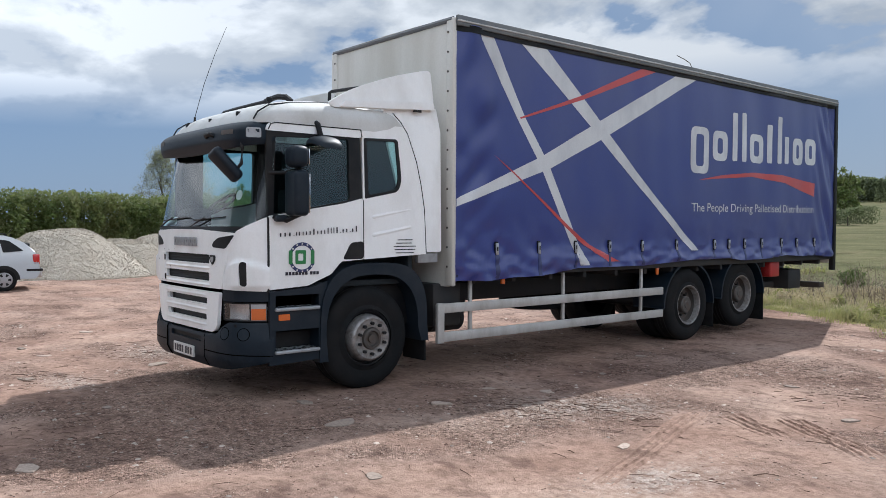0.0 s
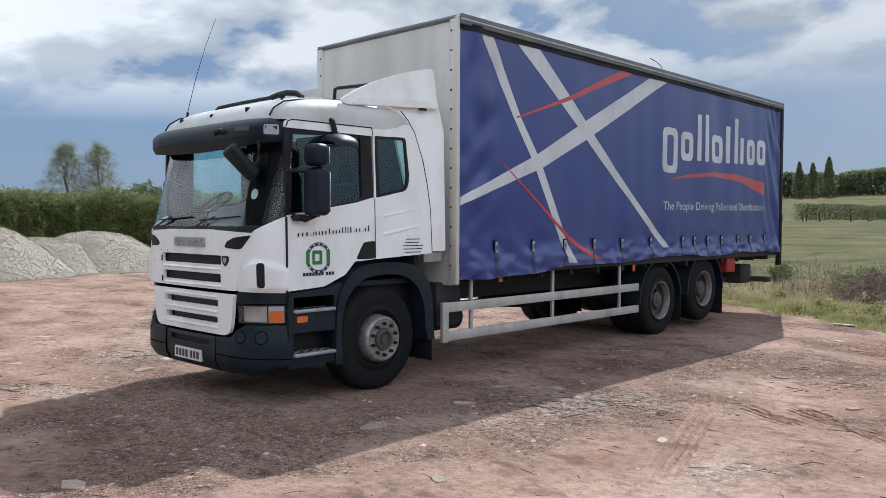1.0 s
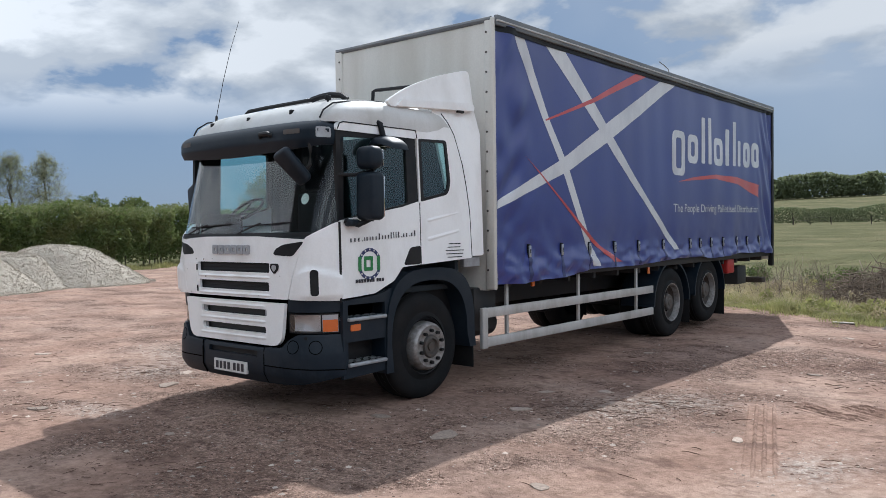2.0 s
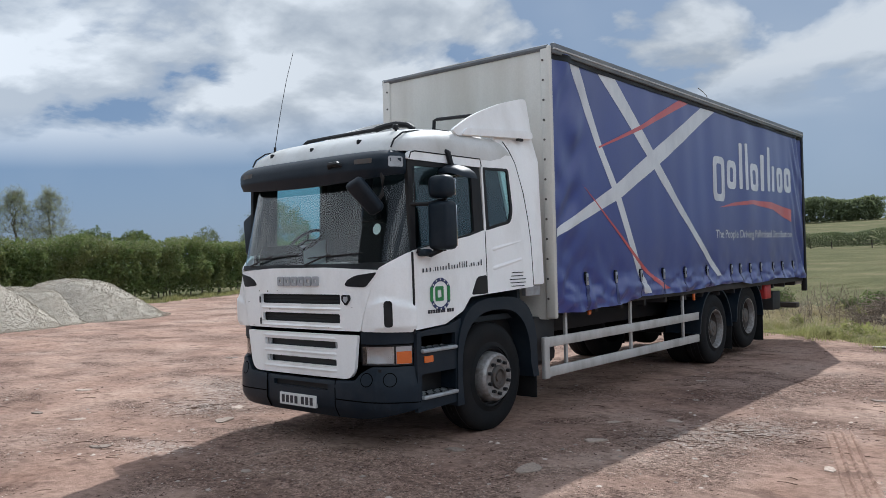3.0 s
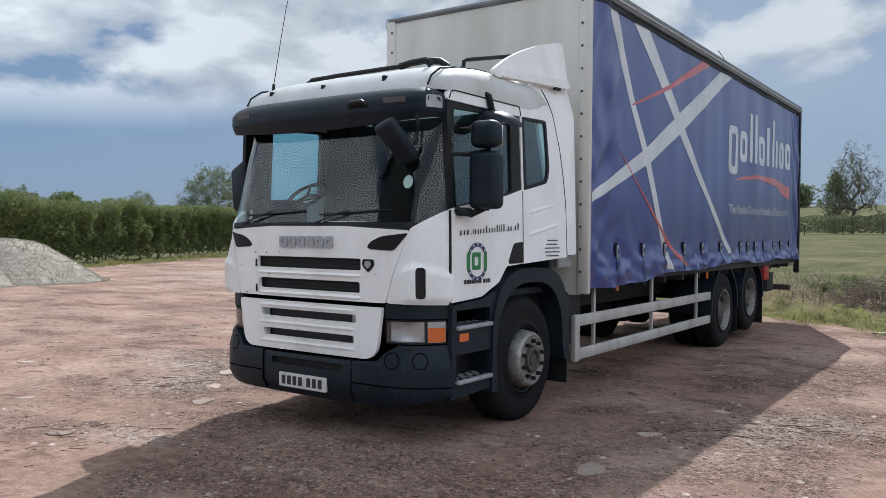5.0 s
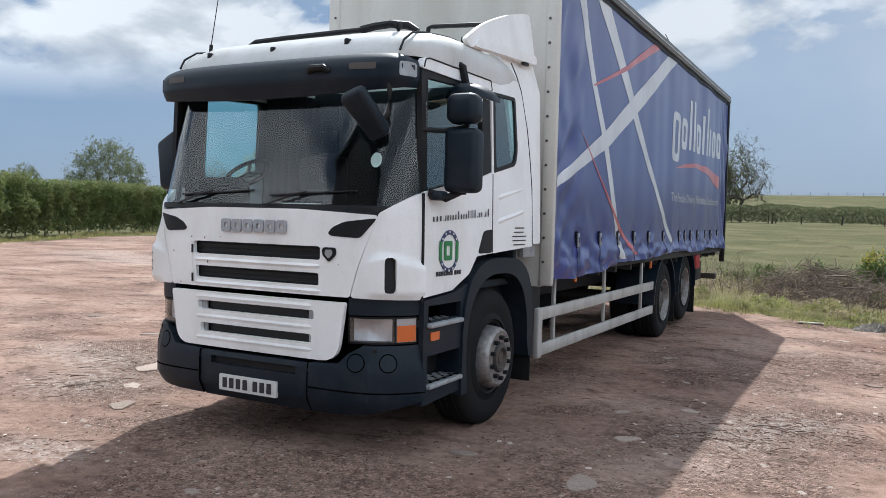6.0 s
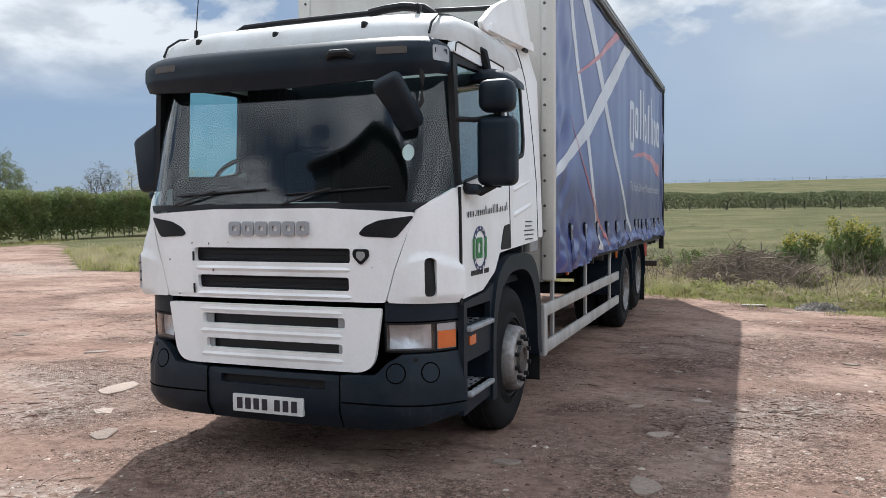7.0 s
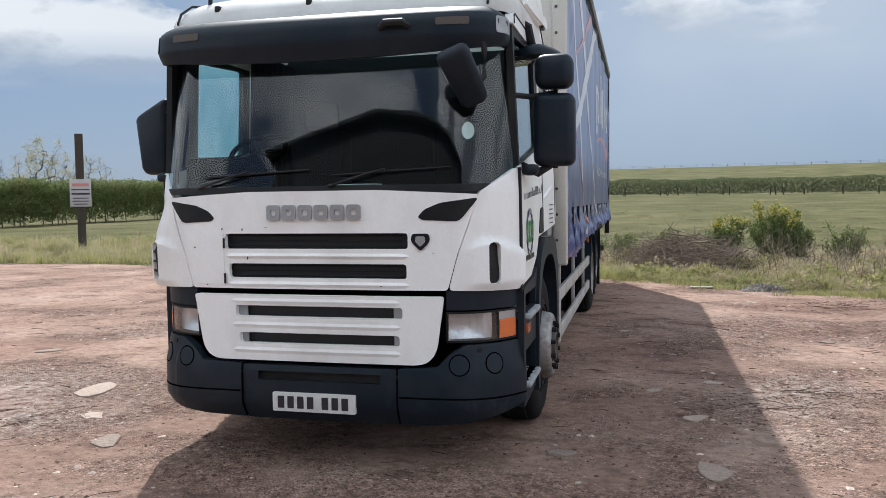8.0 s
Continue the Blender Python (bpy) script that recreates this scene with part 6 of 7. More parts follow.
def build_tree(name, label, x, y, height, spread_r, mat, leaf_n, leaf_size, seed, shape="dome", trunk=0.16, low=0.35, tips=420, group=""):
    """A tree whose boughs grow one from another towards tips spread through the crown; thickness follows what each bough carries."""
    r = np.random.default_rng(seed)
    t = thing(name, label, "tree", group, at=(x, y, relief(x, y)))
    base = low * height
    th = r.random(tips) * 2 * math.pi
    if shape == "dome":
        phi = np.arccos(1 - 1.12 * r.random(tips))
        q = 0.30 + 0.70 * r.random(tips) ** 0.45
        q *= 1 + 0.10 * np.sin(3 * th + seed) + 0.06 * np.sin(7 * th + 2 * phi * 5)
        goal = np.stack([spread_r * q * np.sin(phi) * np.cos(th), spread_r * q * np.sin(phi) * np.sin(th), base + (height - base) * q * np.cos(phi)], 1)
        stem = 0.62
    else:
        f = r.random(tips)
        rad = spread_r * np.sin(math.pi * (0.10 + 0.88 * f) ** 0.9) ** 0.8 * np.sqrt(r.random(tips)) * (1 + 0.25 * np.sin(9 * f + seed))
        goal = np.stack([rad * np.cos(th), rad * np.sin(th), base + (height - base) * f], 1)
        stem = 0.92
    goal = goal[np.argsort(np.hypot(goal[:, 0], goal[:, 1]) + 0.6 * np.abs(goal[:, 2] - base))]
    nodes, parent = [np.array((0, 0, -0.2))], [-1]
    top = base + (height - base) * (stem - 0.5 if shape == "dome" else stem)
    for k in range(1, 8):
        nodes.append(np.array((0.02 * height * r.normal() * k / 7, 0.02 * height * r.normal() * k / 7, top * k / 7)))
        parent.append(k - 1)
    for g in goal:
        at = np.array(nodes[2:])
        gap = g - at
        far = np.linalg.norm(gap, axis=1)
        cost = far * (1 + 0.9 * np.clip(-gap[:, 2] / (far + 1e-6), 0, 1)) + 0.25 * np.abs(at[:, 2] - base)
        i = int(np.argmin(cost)) + 2
        last, p = i, nodes[i]
        n = 2 if far[i - 2] < 0.12 * height else 3
        for k in range(1, n + 1):
            w = k / n
            q = p + (g - p) * w + r.normal(size=3) * 0.010 * height * (k < n) + np.array((0, 0, (0.022 if shape == "dome" else 0.006) * height * math.sin(math.pi * w)))
            nodes.append(q)
            parent.append(last)
            last = len(nodes) - 1
    load = np.ones(len(nodes))
    for i in range(len(nodes) - 1, 0, -1):
        load[parent[i]] += load[i]
    thick = np.maximum(trunk * (load / load[0]) ** (0.47 if shape == "dome" else 0.62), 0.0009 * height)
    vs, fs = [], []

    def stick(a, b, ra, rb, m):
        d = Vector(b - a).normalized()
        u = d.cross(Vector((0.3, 1, 0.2))).normalized()
        v = d.cross(u)
        k = len(vs)
        for c, rr in ((Vector(a), float(ra)), (Vector(b), float(rb))):
            vs.extend(tuple(c + rr * (math.cos(2 * math.pi * j / m) * u + math.sin(2 * math.pi * j / m) * v)) for j in range(m))
        fs.extend((k + j, k + (j + 1) % m, k + m + (j + 1) % m, k + m + j) for j in range(m))
    for i in range(1, len(nodes)):
        stick(nodes[parent[i]], nodes[i], min(thick[parent[i]], 1.5 * thick[i]), thick[i], 6 if thick[i] > 0.04 * trunk * 4 else 3)
    ends = np.array([nodes[i] for i in range(8, len(nodes)) if load[i] < 2.5])
    twigs = []
    for e in ends:
        for k in range(5):
            q = e + r.normal(size=3) * 0.032 * height
            stick(e, q, 0.0010 * height, 0.0005 * height, 3)
            twigs.append(q)
    me = bpy.data.meshes.new("trunk")
    me.from_pydata(vs, [], fs)
    me.materials.append(M["bark"])
    me.shade_smooth()
    o = new("trunk", me)
    o.parent = t
    tagged(o, "branching grey trunk and boughs")
    if leaf_n:
        tw = np.array(twigs)
        pick = r.integers(0, len(tw), leaf_n)
        leaves(tw[pick] + r.normal(size=(leaf_n, 3)) * 0.016 * height, leaf_size, mat, "crown", t)
    return t


def build_fir(x, y, height, seed, group):
    r = np.random.default_rng(seed)
    t = thing("conifer", "dark conifer on the far hill", "tree", group, at=(x, y, relief(x, y)))
    part("trunk", tube([(0, 0, -0.2), (0, 0, height * 0.95)], height * 0.02, 6, taper=[1, 0.2]), "bark", t)
    n = 1500
    f = r.random(n) ** 0.7
    a = r.random(n) * 2 * math.pi
    tier = 0.62 + 0.55 * (1 - (f * 8 + 0.3 * np.sin(3 * a)) % 1)
    rad = (1 - f) ** 0.85 * height * 0.25 * tier * np.sqrt(r.random(n)) + 0.1
    leaves(np.stack([rad * np.cos(a), rad * np.sin(a), height * (0.08 + 0.92 * f) - rad * 0.2], 1), height * 0.035, "leaf_dark", "crown", t)


# ---- things round the yard ----
def heap_height(p, height):
    """Straight slopes of tipped stone under a rounded top; p runs from 0 at the foot to 1 in the middle."""
    q = 1.42 * p
    return height * (q if q < 0.8 else 0.8 + 0.2 * (1 - math.exp(-(q - 0.8) / 0.2)))


def build_pile(x, y, radius, height, seed, label):
    r = np.random.default_rng(seed)
    z0 = relief(x, y)
    t = thing("gravel_heap", label, "gravel heap", "gravel heaps by the hedge", at=(x, y, z0))
    bm = bmesh.new()
    n, m = 56, 28
    rows = []
    for i in range(m + 1):
        f = i / m
        row = []
        for k in range(n):
            a = 2 * math.pi * k / n
            rr = f * radius * (1 + 0.16 * noise.noise(Vector((math.cos(a) * 1.3, math.sin(a) * 1.3, seed))))
            prof = 1 - f
            z = heap_height(prof, height)
            px, py = rr * math.cos(a), rr * math.sin(a)
            z += 0.10 * noise.noise(Vector((px * 0.9 + seed, py * 0.9, 0))) * (1 - f) + 0.04 * noise.noise(Vector((px * 4, py * 4, seed)))
            row.append(bm.verts.new((px, py, z - (0.06 if i == m else 0))))
        rows.append(row)
    for a, b in zip(rows, rows[1:]):
        for k in range(n):
            bm.faces.new((a[k], b[k], b[(k + 1) % n], a[(k + 1) % n]))
    bm.faces.new(rows[-1][::-1])
    bmesh.ops.remove_doubles(bm, verts=rows[0], dist=0.001)
    bmesh.ops.recalc_face_normals(bm, faces=bm.faces)
    part("gravel_body", bm, "gravel", t, "heaped grey crushed stone", angle=60)["kind"] = "stuff"
    # loose stones lying on the slope
    pts = []
    for i in range(26000):
        f, a = math.sqrt(r.random()) * 1.06, r.random() * 2 * math.pi
        rr = f * radius * (1 + 0.16 * noise.noise(Vector((math.cos(a) * 1.3, math.sin(a) * 1.3, seed))))
        px, py = rr * math.cos(a), rr * math.sin(a)
        z = heap_height(max(0.0, 1 - f), height) + 0.10 * noise.noise(Vector((px * 0.9 + seed, py * 0.9, 0))) * (1 - min(1, f)) + 0.04 * noise.noise(Vector((px * 4, py * 4, seed)))
        pts.append((px, py, z + 0.008))
    st = leaves(pts, 0.018, "gravel_stone", "gravel_scatter", t, "loose crushed stones", squash=0.8)
    tagged(st, kind="stuff")


build_pile(-21.4, 6.68, 3.0, 1.34, 3, "grey crushed-stone heap beside the hedge")
build_pile(-20.1, 2.5, 2.9, 1.52, 5, "grey crushed-stone heap between two others")
build_pile(-21.2, 5.0, 2.6, 1.15, 4, "low grey crushed-stone heap between two larger ones")
build_pile(-20.2, -0.6, 3.0, 1.50, 8, "grey crushed-stone heap behind the parked car")


def build_car():
    # built along x: front at -x
    c = thing("estate_car", "silver estate car parked in front of gravel heaps", "car", at=(-15.2, -0.20, relief(-15.2, -0.20)))
    c.rotation_euler.z = radians(81)
    low = [(-3.35, 0.30), (0.72, 0.30), (0.80, 0.42), (0.80, 0.62), (0.77, 0.82), (0.70, 1.0), (0.46, 1.22), (0.16, 1.37), (-0.3, 1.43), (-1.4, 1.41), (-2.05, 0.98), (-3.15, 0.78), (-3.38, 0.55)]
    body = bmesh.new()
    prof = rounded(low, 0.08, 3)
    rows = []
    for w, inset in ((-0.86, 0.06), (-0.84, 0.0), (0.84, 0.0), (0.86, 0.06)):
        rows.append([body.verts.new((x * (1 - inset * 0.05), w * (1 - 0.16 * max(0, z - 0.85) / 0.55), z - inset * (z - 0.5) * 0.6)) for x, z in prof])
    for a, b in zip(rows, rows[1:]):
        for k in range(len(a)):
            body.faces.new((a[k], a[(k + 1) % len(a)], b[(k + 1) % len(b)], b[k]))
    body.faces.new(rows[0][::-1])
    body.faces.new(rows[-1])
    bmesh.ops.recalc_face_normals(body, faces=body.faces)
    part("body", body, "silver", c, "silver painted body")
    for s in (-1, 1):
        def flank(a, b, d):
            return Vector((a, s * (0.862 * (1 - 0.16 * max(0, b - 0.85) / 0.55) + d), b))
        for o in ([(-0.02, 0.98), (0.44, 1.02), (0.12, 1.27), (-0.10, 1.31)], [(-0.80, 0.96), (-0.10, 0.97), (-0.18, 1.31), (-0.72, 1.31)], [(-1.75, 0.95), (-0.88, 0.96), (-0.80, 1.31), (-1.35, 1.28)]):
            part("side_window", panel(rounded(o[::-s], 0.03), [], lambda a, b, d: flank(a, b, d + 0.004), 0.01), "black", c, "dark side window")
        for x in (0.0, -2.55):
            tyre = lathe([(0.0, 0.19), (0.02, 0.22), (0.015, 0.27), (-0.01, 0.29), (-0.15, 0.29), (-0.17, 0.25), (-0.17, 0.19)], 28)
            for v in tyre.verts:
                v.co = Vector((x + v.co.y, s * (0.86 + v.co.x), 0.29 + v.co.z))
            w = part("wheel", tyre, "rubber", c, "black tyre with a silver trim")
            trim = lathe([(0.0, 0.195), (0.015, 0.18), (0.02, 0.06), (0.03, 0.0)], 20)
            for v in trim.verts:
                v.co = Vector((x + v.co.y, s * (0.858 + v.co.x), 0.29 + v.co.z))
            hub = part("wheel_trim", trim, "chrome", w, "silver wheel trim")
            for k in range(6):
                a = k * math.pi / 3
                part("trim_slot", panel([(x + 0.10 * math.cos(a + q) * f, 0.29 + 0.10 * math.sin(a + q) * f) for q, f in ((-0.2, 0.9), (-0.22, 1.6), (0.22, 1.6), (0.2, 0.9))][::-s], [], lambda p, q, d: Vector((p, s * (0.880 + d), q)), 0.006), "black", hub)
        arch = [(x, z) for x, z in [(0.36 * math.cos(t * math.pi / 12), 0.29 + 0.36 * math.sin(t * math.pi / 12)) for t in range(13)]]
        part("arch_trim", panel(arch[::-s], [], lambda a, b, d: flank(a, b, d + 0.002), 0.01), "black", c)
        part("tail_lamp", box((0.64, s * 0.76 - 0.10, 0.66), (0.805, s * 0.76 + 0.112, 0.93), 0.03), "tail", c, "red tail lamp")
        part("roof_rail", tube([(0.12, s * 0.66, 1.36), (0.02, s * 0.66, 1.44), (-1.2, s * 0.66, 1.45), (-1.3, s * 0.66, 1.40)], 0.015, 6), "black", c)
    part("rear_bumper", box((0.60, -0.84, 0.34), (0.86, 0.84, 0.54), 0.05, 3), "silver", c)
    part("bumper_strip", box((0.50, -0.868, 0.50), (0.875, 0.868, 0.56), 0.01), "black", c, "black bumper strip")
    part("rear_window", box((0.42, -0.54, 1.05), (0.60, 0.54, 1.20), 0.02), "black", c)
    part("aerial", tube([(0.1, 0, 1.42), (0.25, 0, 1.60)], 0.006, 5), "black", c)


build_car()


def build_sign_post():
    x, y = -16.5, 17.8
    t = thing("sign_post", "tall dark timber post with a white notice nailed on", "post", at=(x, y, relief(x, y)))
    part("post", box((-0.13, -0.13, -0.3), (0.13, 0.13, 3.95), 0.02), "post", t, "dark weathered timber post")
    board = part("notice", box((-0.33, -0.17, 1.50), (0.33, -0.135, 2.42), 0.008), "notice", t, "white notice with red and black print")
    for k, (z, h, w, m) in enumerate(((2.18, 0.10, 0.26, "sign_red"), (2.05, 0.04, 0.28, "ink"), (1.90, 0.06, 0.28, "ink"), (1.77, 0.03, 0.24, "ink"), (1.67, 0.03, 0.26, "ink"), (1.57, 0.03, 0.22, "ink"))):
        part("text_bar", box((-w, -0.174, z), (w, -0.168, z + h)), m, board)
    t.rotation_euler.z = radians(38)


build_sign_post()


def twig_heap(bm, n, cx, cy, cz, sx, sy, sz, length, rad, r):
    for i in range(n):
        a = r.random() * 2 * math.pi
        q = math.sqrt(r.random())
        px, py = cx + sx * q * math.cos(a), cy + sy * q * math.sin(a)
        h = cz + sz * (1 - q * q) * r.random()
        d = Vector((r.normal(), r.normal() * 0.5, 0.35 * r.normal())).normalized()
        L = length * (0.5 + r.random())
        p = Vector((px, py, h))
        bend = Vector(r.normal(size=3) * 0.12 * L)
        tube([p - d * L / 2, p + bend, p + d * L / 2], rad * (0.6 + 0.8 * r.random()), 4, bm=bm, taper=[1, 0.8, 0.4])


def build_brush():
    r = np.random.default_rng(21)
    x, y = 2.85, 13.4
    t = thing("brushwood_heap", "heap of cut brown branches at the field edge", "brushwood", at=(x, y, relief(x, y)))
    bm = bmesh.new()
    twig_heap(bm, 1300, 0, 0, 0.02, 1.75, 0.9, 0.85, 0.7, 0.008, r)
    tagged(part("brushwood", bm, "twig", t, "tangled dry twigs"), kind="stuff")
    for k in range(14):
        bm = bmesh.new()
        twig_heap(bm, 1, 0.4, -0.5, 0.15, 1.7, 0.4, 0.5, 1.0, 0.016, r)
        part("branch", bm, "twig", t)


build_brush()


def build_gorse(x, y, w, h, seed, flowers, label):
    r = np.random.default_rng(seed)
    t = thing("gorse_bush", label, "bush", "bushes at the field edge", at=(x, y, relief(x, y)))
    bm = bmesh.new()
    tips = []
    for i in range(16):
        a, lean = r.random() * 2 * math.pi, 0.25 + 0.75 * r.random()
        p = Vector((0.12 * w * math.cos(a), 0.12 * w * math.sin(a), -0.05))
        e = Vector((w * 0.5 * lean * math.cos(a), w * 0.5 * lean * math.sin(a), h * (0.5 + 0.5 * r.random() ** 1.5)))
        mid = (p + e) / 2 + Vector(r.normal(size=3) * 0.06 * w)
        tube([p, mid, e], 0.02, 5, bm=bm, taper=[1, 0.6, 0.25])
        tips += [mid.lerp(e, k / 6) for k in range(1, 7)] + [p.lerp(mid, 0.6)]
    tagged(part("stem_mass", bm, "bark", t), kind="stuff")
    base = np.array(tips)
    n = 2300 if flowers else 900
    c = base[r.integers(0, len(base), n)] + r.normal(size=(n, 3)) * (0.065 * w, 0.065 * w, 0.05 * h)
    c[:, 2] = np.maximum(c[:, 2], 0.05)
    leaves(c, 0.05, "leaf", "foliage", t, "dense dark green spiny foliage", squash=0.35)
    if flowers:
        hi = base[base[:, 2] > h * 0.45]
        spots = hi[np.argsort(-hi[:, 2] + 0.25 * h * r.random(len(hi)))[:9]]
        f = spots[r.integers(0, 9, flowers)] + r.normal(size=(flowers, 3)) * (0.075 * w, 0.075 * w, 0.06 * h)
        leaves(f, 0.030, "gorse_flower", "blossom", t, "yellow blossom", squash=0.7)


build_gorse(3.95, 15.2, 1.05, 1.10, 31, 380, "green gorse bush with yellow blossom")
build_gorse(5.02, 15.5, 1.0, 1.40, 32, 380, "tall gorse bush with patches of yellow blossom")
build_gorse(5.62, 15.6, 1.05, 1.20, 33, 300, "gorse bush with yellow blossom on its top")
build_gorse(6.75, 15.5, 0.9, 0.95, 34, 0, "small dark green bush without blossom")
for gx, gy, gh, gs in ((1.5, 15.5, 0.65, 41), (2.6, 16.2, 0.75, 42), (0.6, 16.4, 0.6, 43), (-1.2, 17.0, 0.65, 44), (-3.6, 17.5, 0.7, 45)):
    build_gorse(gx, gy, 0.8, gh, gs, 0, "low dark weedy shrub in rough grass")


def build_grass():
    r = np.random.default_rng(55)

    def tufts(n, area, keep, mat, name, hi, label, wid=0.006, lean=0.5):
        vs, fs = [], []
        x0, y0, x1, y1 = area
        made = 0
        for i in range(n * 4):
            x, y = x0 + (x1 - x0) * r.random(), y0 + (y1 - y0) * r.random()
            if not keep(x, y) or math.hypot((x - 3.98) / 0.55, (y - 8.8) / 0.6) < 1:
                continue
            made += 1
            if made > n:
                break
            z = relief(x, y)
            big = 0.35 + 1.9 * max(0, 0.25 + noise.noise(Vector((x * 1.1, y * 1.1, 6.0))))
            for b in range(9):
                a = r.random() * 2 * math.pi
                h = hi * big * (0.5 + 0.8 * r.random())
                l = lean * h * r.random()
                px, py = x + 0.06 * r.normal(), y + 0.06 * r.normal()
                dx, dy = math.cos(a), math.sin(a)
                w = wid * (0.7 + 0.6 * r.random())
                k = len(vs)
                vs += [(px - dy * w, py + dx * w, z - 0.02), (px + dy * w, py - dx * w, z - 0.02), (px + dx * l * 0.4 + dy * w * 0.7, py + dy * l * 0.4 - dx * w * 0.7, z + h * 0.6), (px + dx * l * 0.4 - dy * w * 0.7, py + dy * l * 0.4 + dx * w * 0.7, z + h * 0.6), (px + dx * l, py + dy * l, z + h)]
                fs += [(k, k + 1, k + 2, k + 3), (k + 3, k + 2, k + 4)]
        me = bpy.data.meshes.new(name)
        me.from_pydata(vs, [], fs)
        me.materials.append(M[mat])
        ob = new(name, me)
        tagged(ob, label, "grass", kind="stuff")

    tufts(9500, (-4, 7, 11, 16.5), lambda x, y: verge(x) + 0.25 * r.normal() < y < verge(x) + 1.6 + 1.2 * r.random() ** 3 * 4, "grass", "rough_grass", 0.10, "rough green grass along the yard edge", 0.006, 1.3)
    tufts(12000, (-4, 7.5, 11, 18), lambda x, y: y > verge(x) + 0.25 + 0.3 * r.random(), "straw", "dry_grass", 0.13, "tall dry grass stalks among the green", 0.004, 1.1)
    tufts(5000, (-26, 12, -5, 24), lambda x, y: grassy(x, y) > 0.6, "grass", "rough_grass", 0.20, "rough grass patch by the track", 0.008, 1.3)
    tufts(2500, (-24, 13, -5, 21), lambda x, y: grassy(x, y) > 0.8, "straw", "dry_grass", 0.28, "tall dry weed stalks by the track", 0.005, 0.8)
    tufts(3500, (-40, -8, -18, 32), lambda x, y: off_line(x, y, HEDGE)[0] < 2.4 and off_line(x, y, HEDGE)[1] < 0, "grass", "verge_grass", 0.16, "green verge at the foot of the hedge", 0.014)
    # low broad-leaved weeds in mounds
    pts, grey = [], []
    for k in range(70):
        x = -3 + 13 * r.random()
        y = verge(x) + 0.5 + 4.5 * r.random()
        w, h = 0.2 + 0.45 * r.random(), 0.12 + 0.32 * r.random()
        for i in range(130):
            a, q = r.random() * 6.28, math.sqrt(r.random())
            px, py = x + w * q * math.cos(a), y + w * q * math.sin(a)
            (grey if k % 3 else pts).append((px, py, relief(px, py) + h * (1 - q * q) * (0.5 + 0.5 * r.random()) + 0.02))
    tagged(leaves(pts, 0.045, "grass", "weed_mounds", None), "low mounds of green weeds along the yard edge", "weeds", kind="stuff")
    tagged(leaves(grey, 0.040, "straw", "dry_weed_mounds", None), "low mounds of dry brown weeds", "weeds", kind="stuff")
    # brown dead weeds behind the verge
    bm = bmesh.new()
    for i in range(550):
        x, y = -3.5 + 13 * r.random(), 0
        y = verge(x) + 1.3 + 4.5 * r.random()
        z = relief(x, y)
        h = 0.35 + 0.55 * r.random()
        p = Vector((x, y, z))
        q = p + Vector((0.15 * r.normal(), 0.15 * r.normal(), h))
        tube([p, (p + q) / 2 + Vector(r.normal(size=3) * 0.03), q], 0.006, 4, bm=bm, taper=[1, 0.8, 0.4])
        for k in range(3):
            s = p.lerp(q, 0.4 + 0.2 * k)
            tube([s, s + Vector((0.16 * r.normal(), 0.16 * r.normal(), 0.14))], 0.003, 3, bm=bm)
    w = part("dead_weeds", bm, "twig", None)
    tagged(w, "brown dead weed stems in rough grass", "weeds", kind="stuff")


build_grass()


def build_tracks():
    """Ribbed tyre marks pressed into the soft ground."""
    m = bpy.data.materials["yard_and_field"]
    for (xa, ya), (xb, yb), wide, ribs, label in (((4.45, 2.35), (5.75, 1.40), 0.34, 5, "dark ribbed tyre mark in the dirt"), ((4.10, 2.05), (4.95, 1.55), 0.30, 4, "shallow ribbed tyre mark in the dirt"), ((3.85, 2.1), (4.75, -0.7), 0.30, 4, "long faint tyre mark in the dirt")):
        L = math.hypot(xb - xa, yb - ya)
        dx, dy = (xb - xa) / L, (yb - ya) / L
        bm = bmesh.new()
        rows = []
        n, k = int(L / 0.035), ribs * 8
        for i in range(n + 1):
            row = []
            for j in range(k + 1):
                u, w = L * i / n, (j / k - 0.5) * wide
                fade = min(1, 6 * i / n, 6 * (1 - i / n)) * min(1, 8 * j / k, 8 * (1 - j / k))
                x, y = xa + dx * u - dy * w, ya + dy * u + dx * w
                rib = 0.03 * max(0, math.sin(j / k * ribs * 2 * math.pi)) * (0.6 + 0.6 * noise.noise(Vector((u * 5, j, 0)))) + 0.004 * math.sin(u * 70)
                row.append(bm.verts.new((x, y, relief(x, y) - 0.012 + fade * (0.014 + rib))))
            rows.append(row)
        for a, b in zip(rows, rows[1:]):
            for j in range(k):
                bm.faces.new((a[j], b[j], b[j + 1], a[j + 1]))
        bmesh.ops.recalc_face_normals(bm, faces=bm.faces)
        o = part("tyre_track", bm, m, None, angle=40)
        tagged(o, label, "ground", kind="structure")


build_tracks()


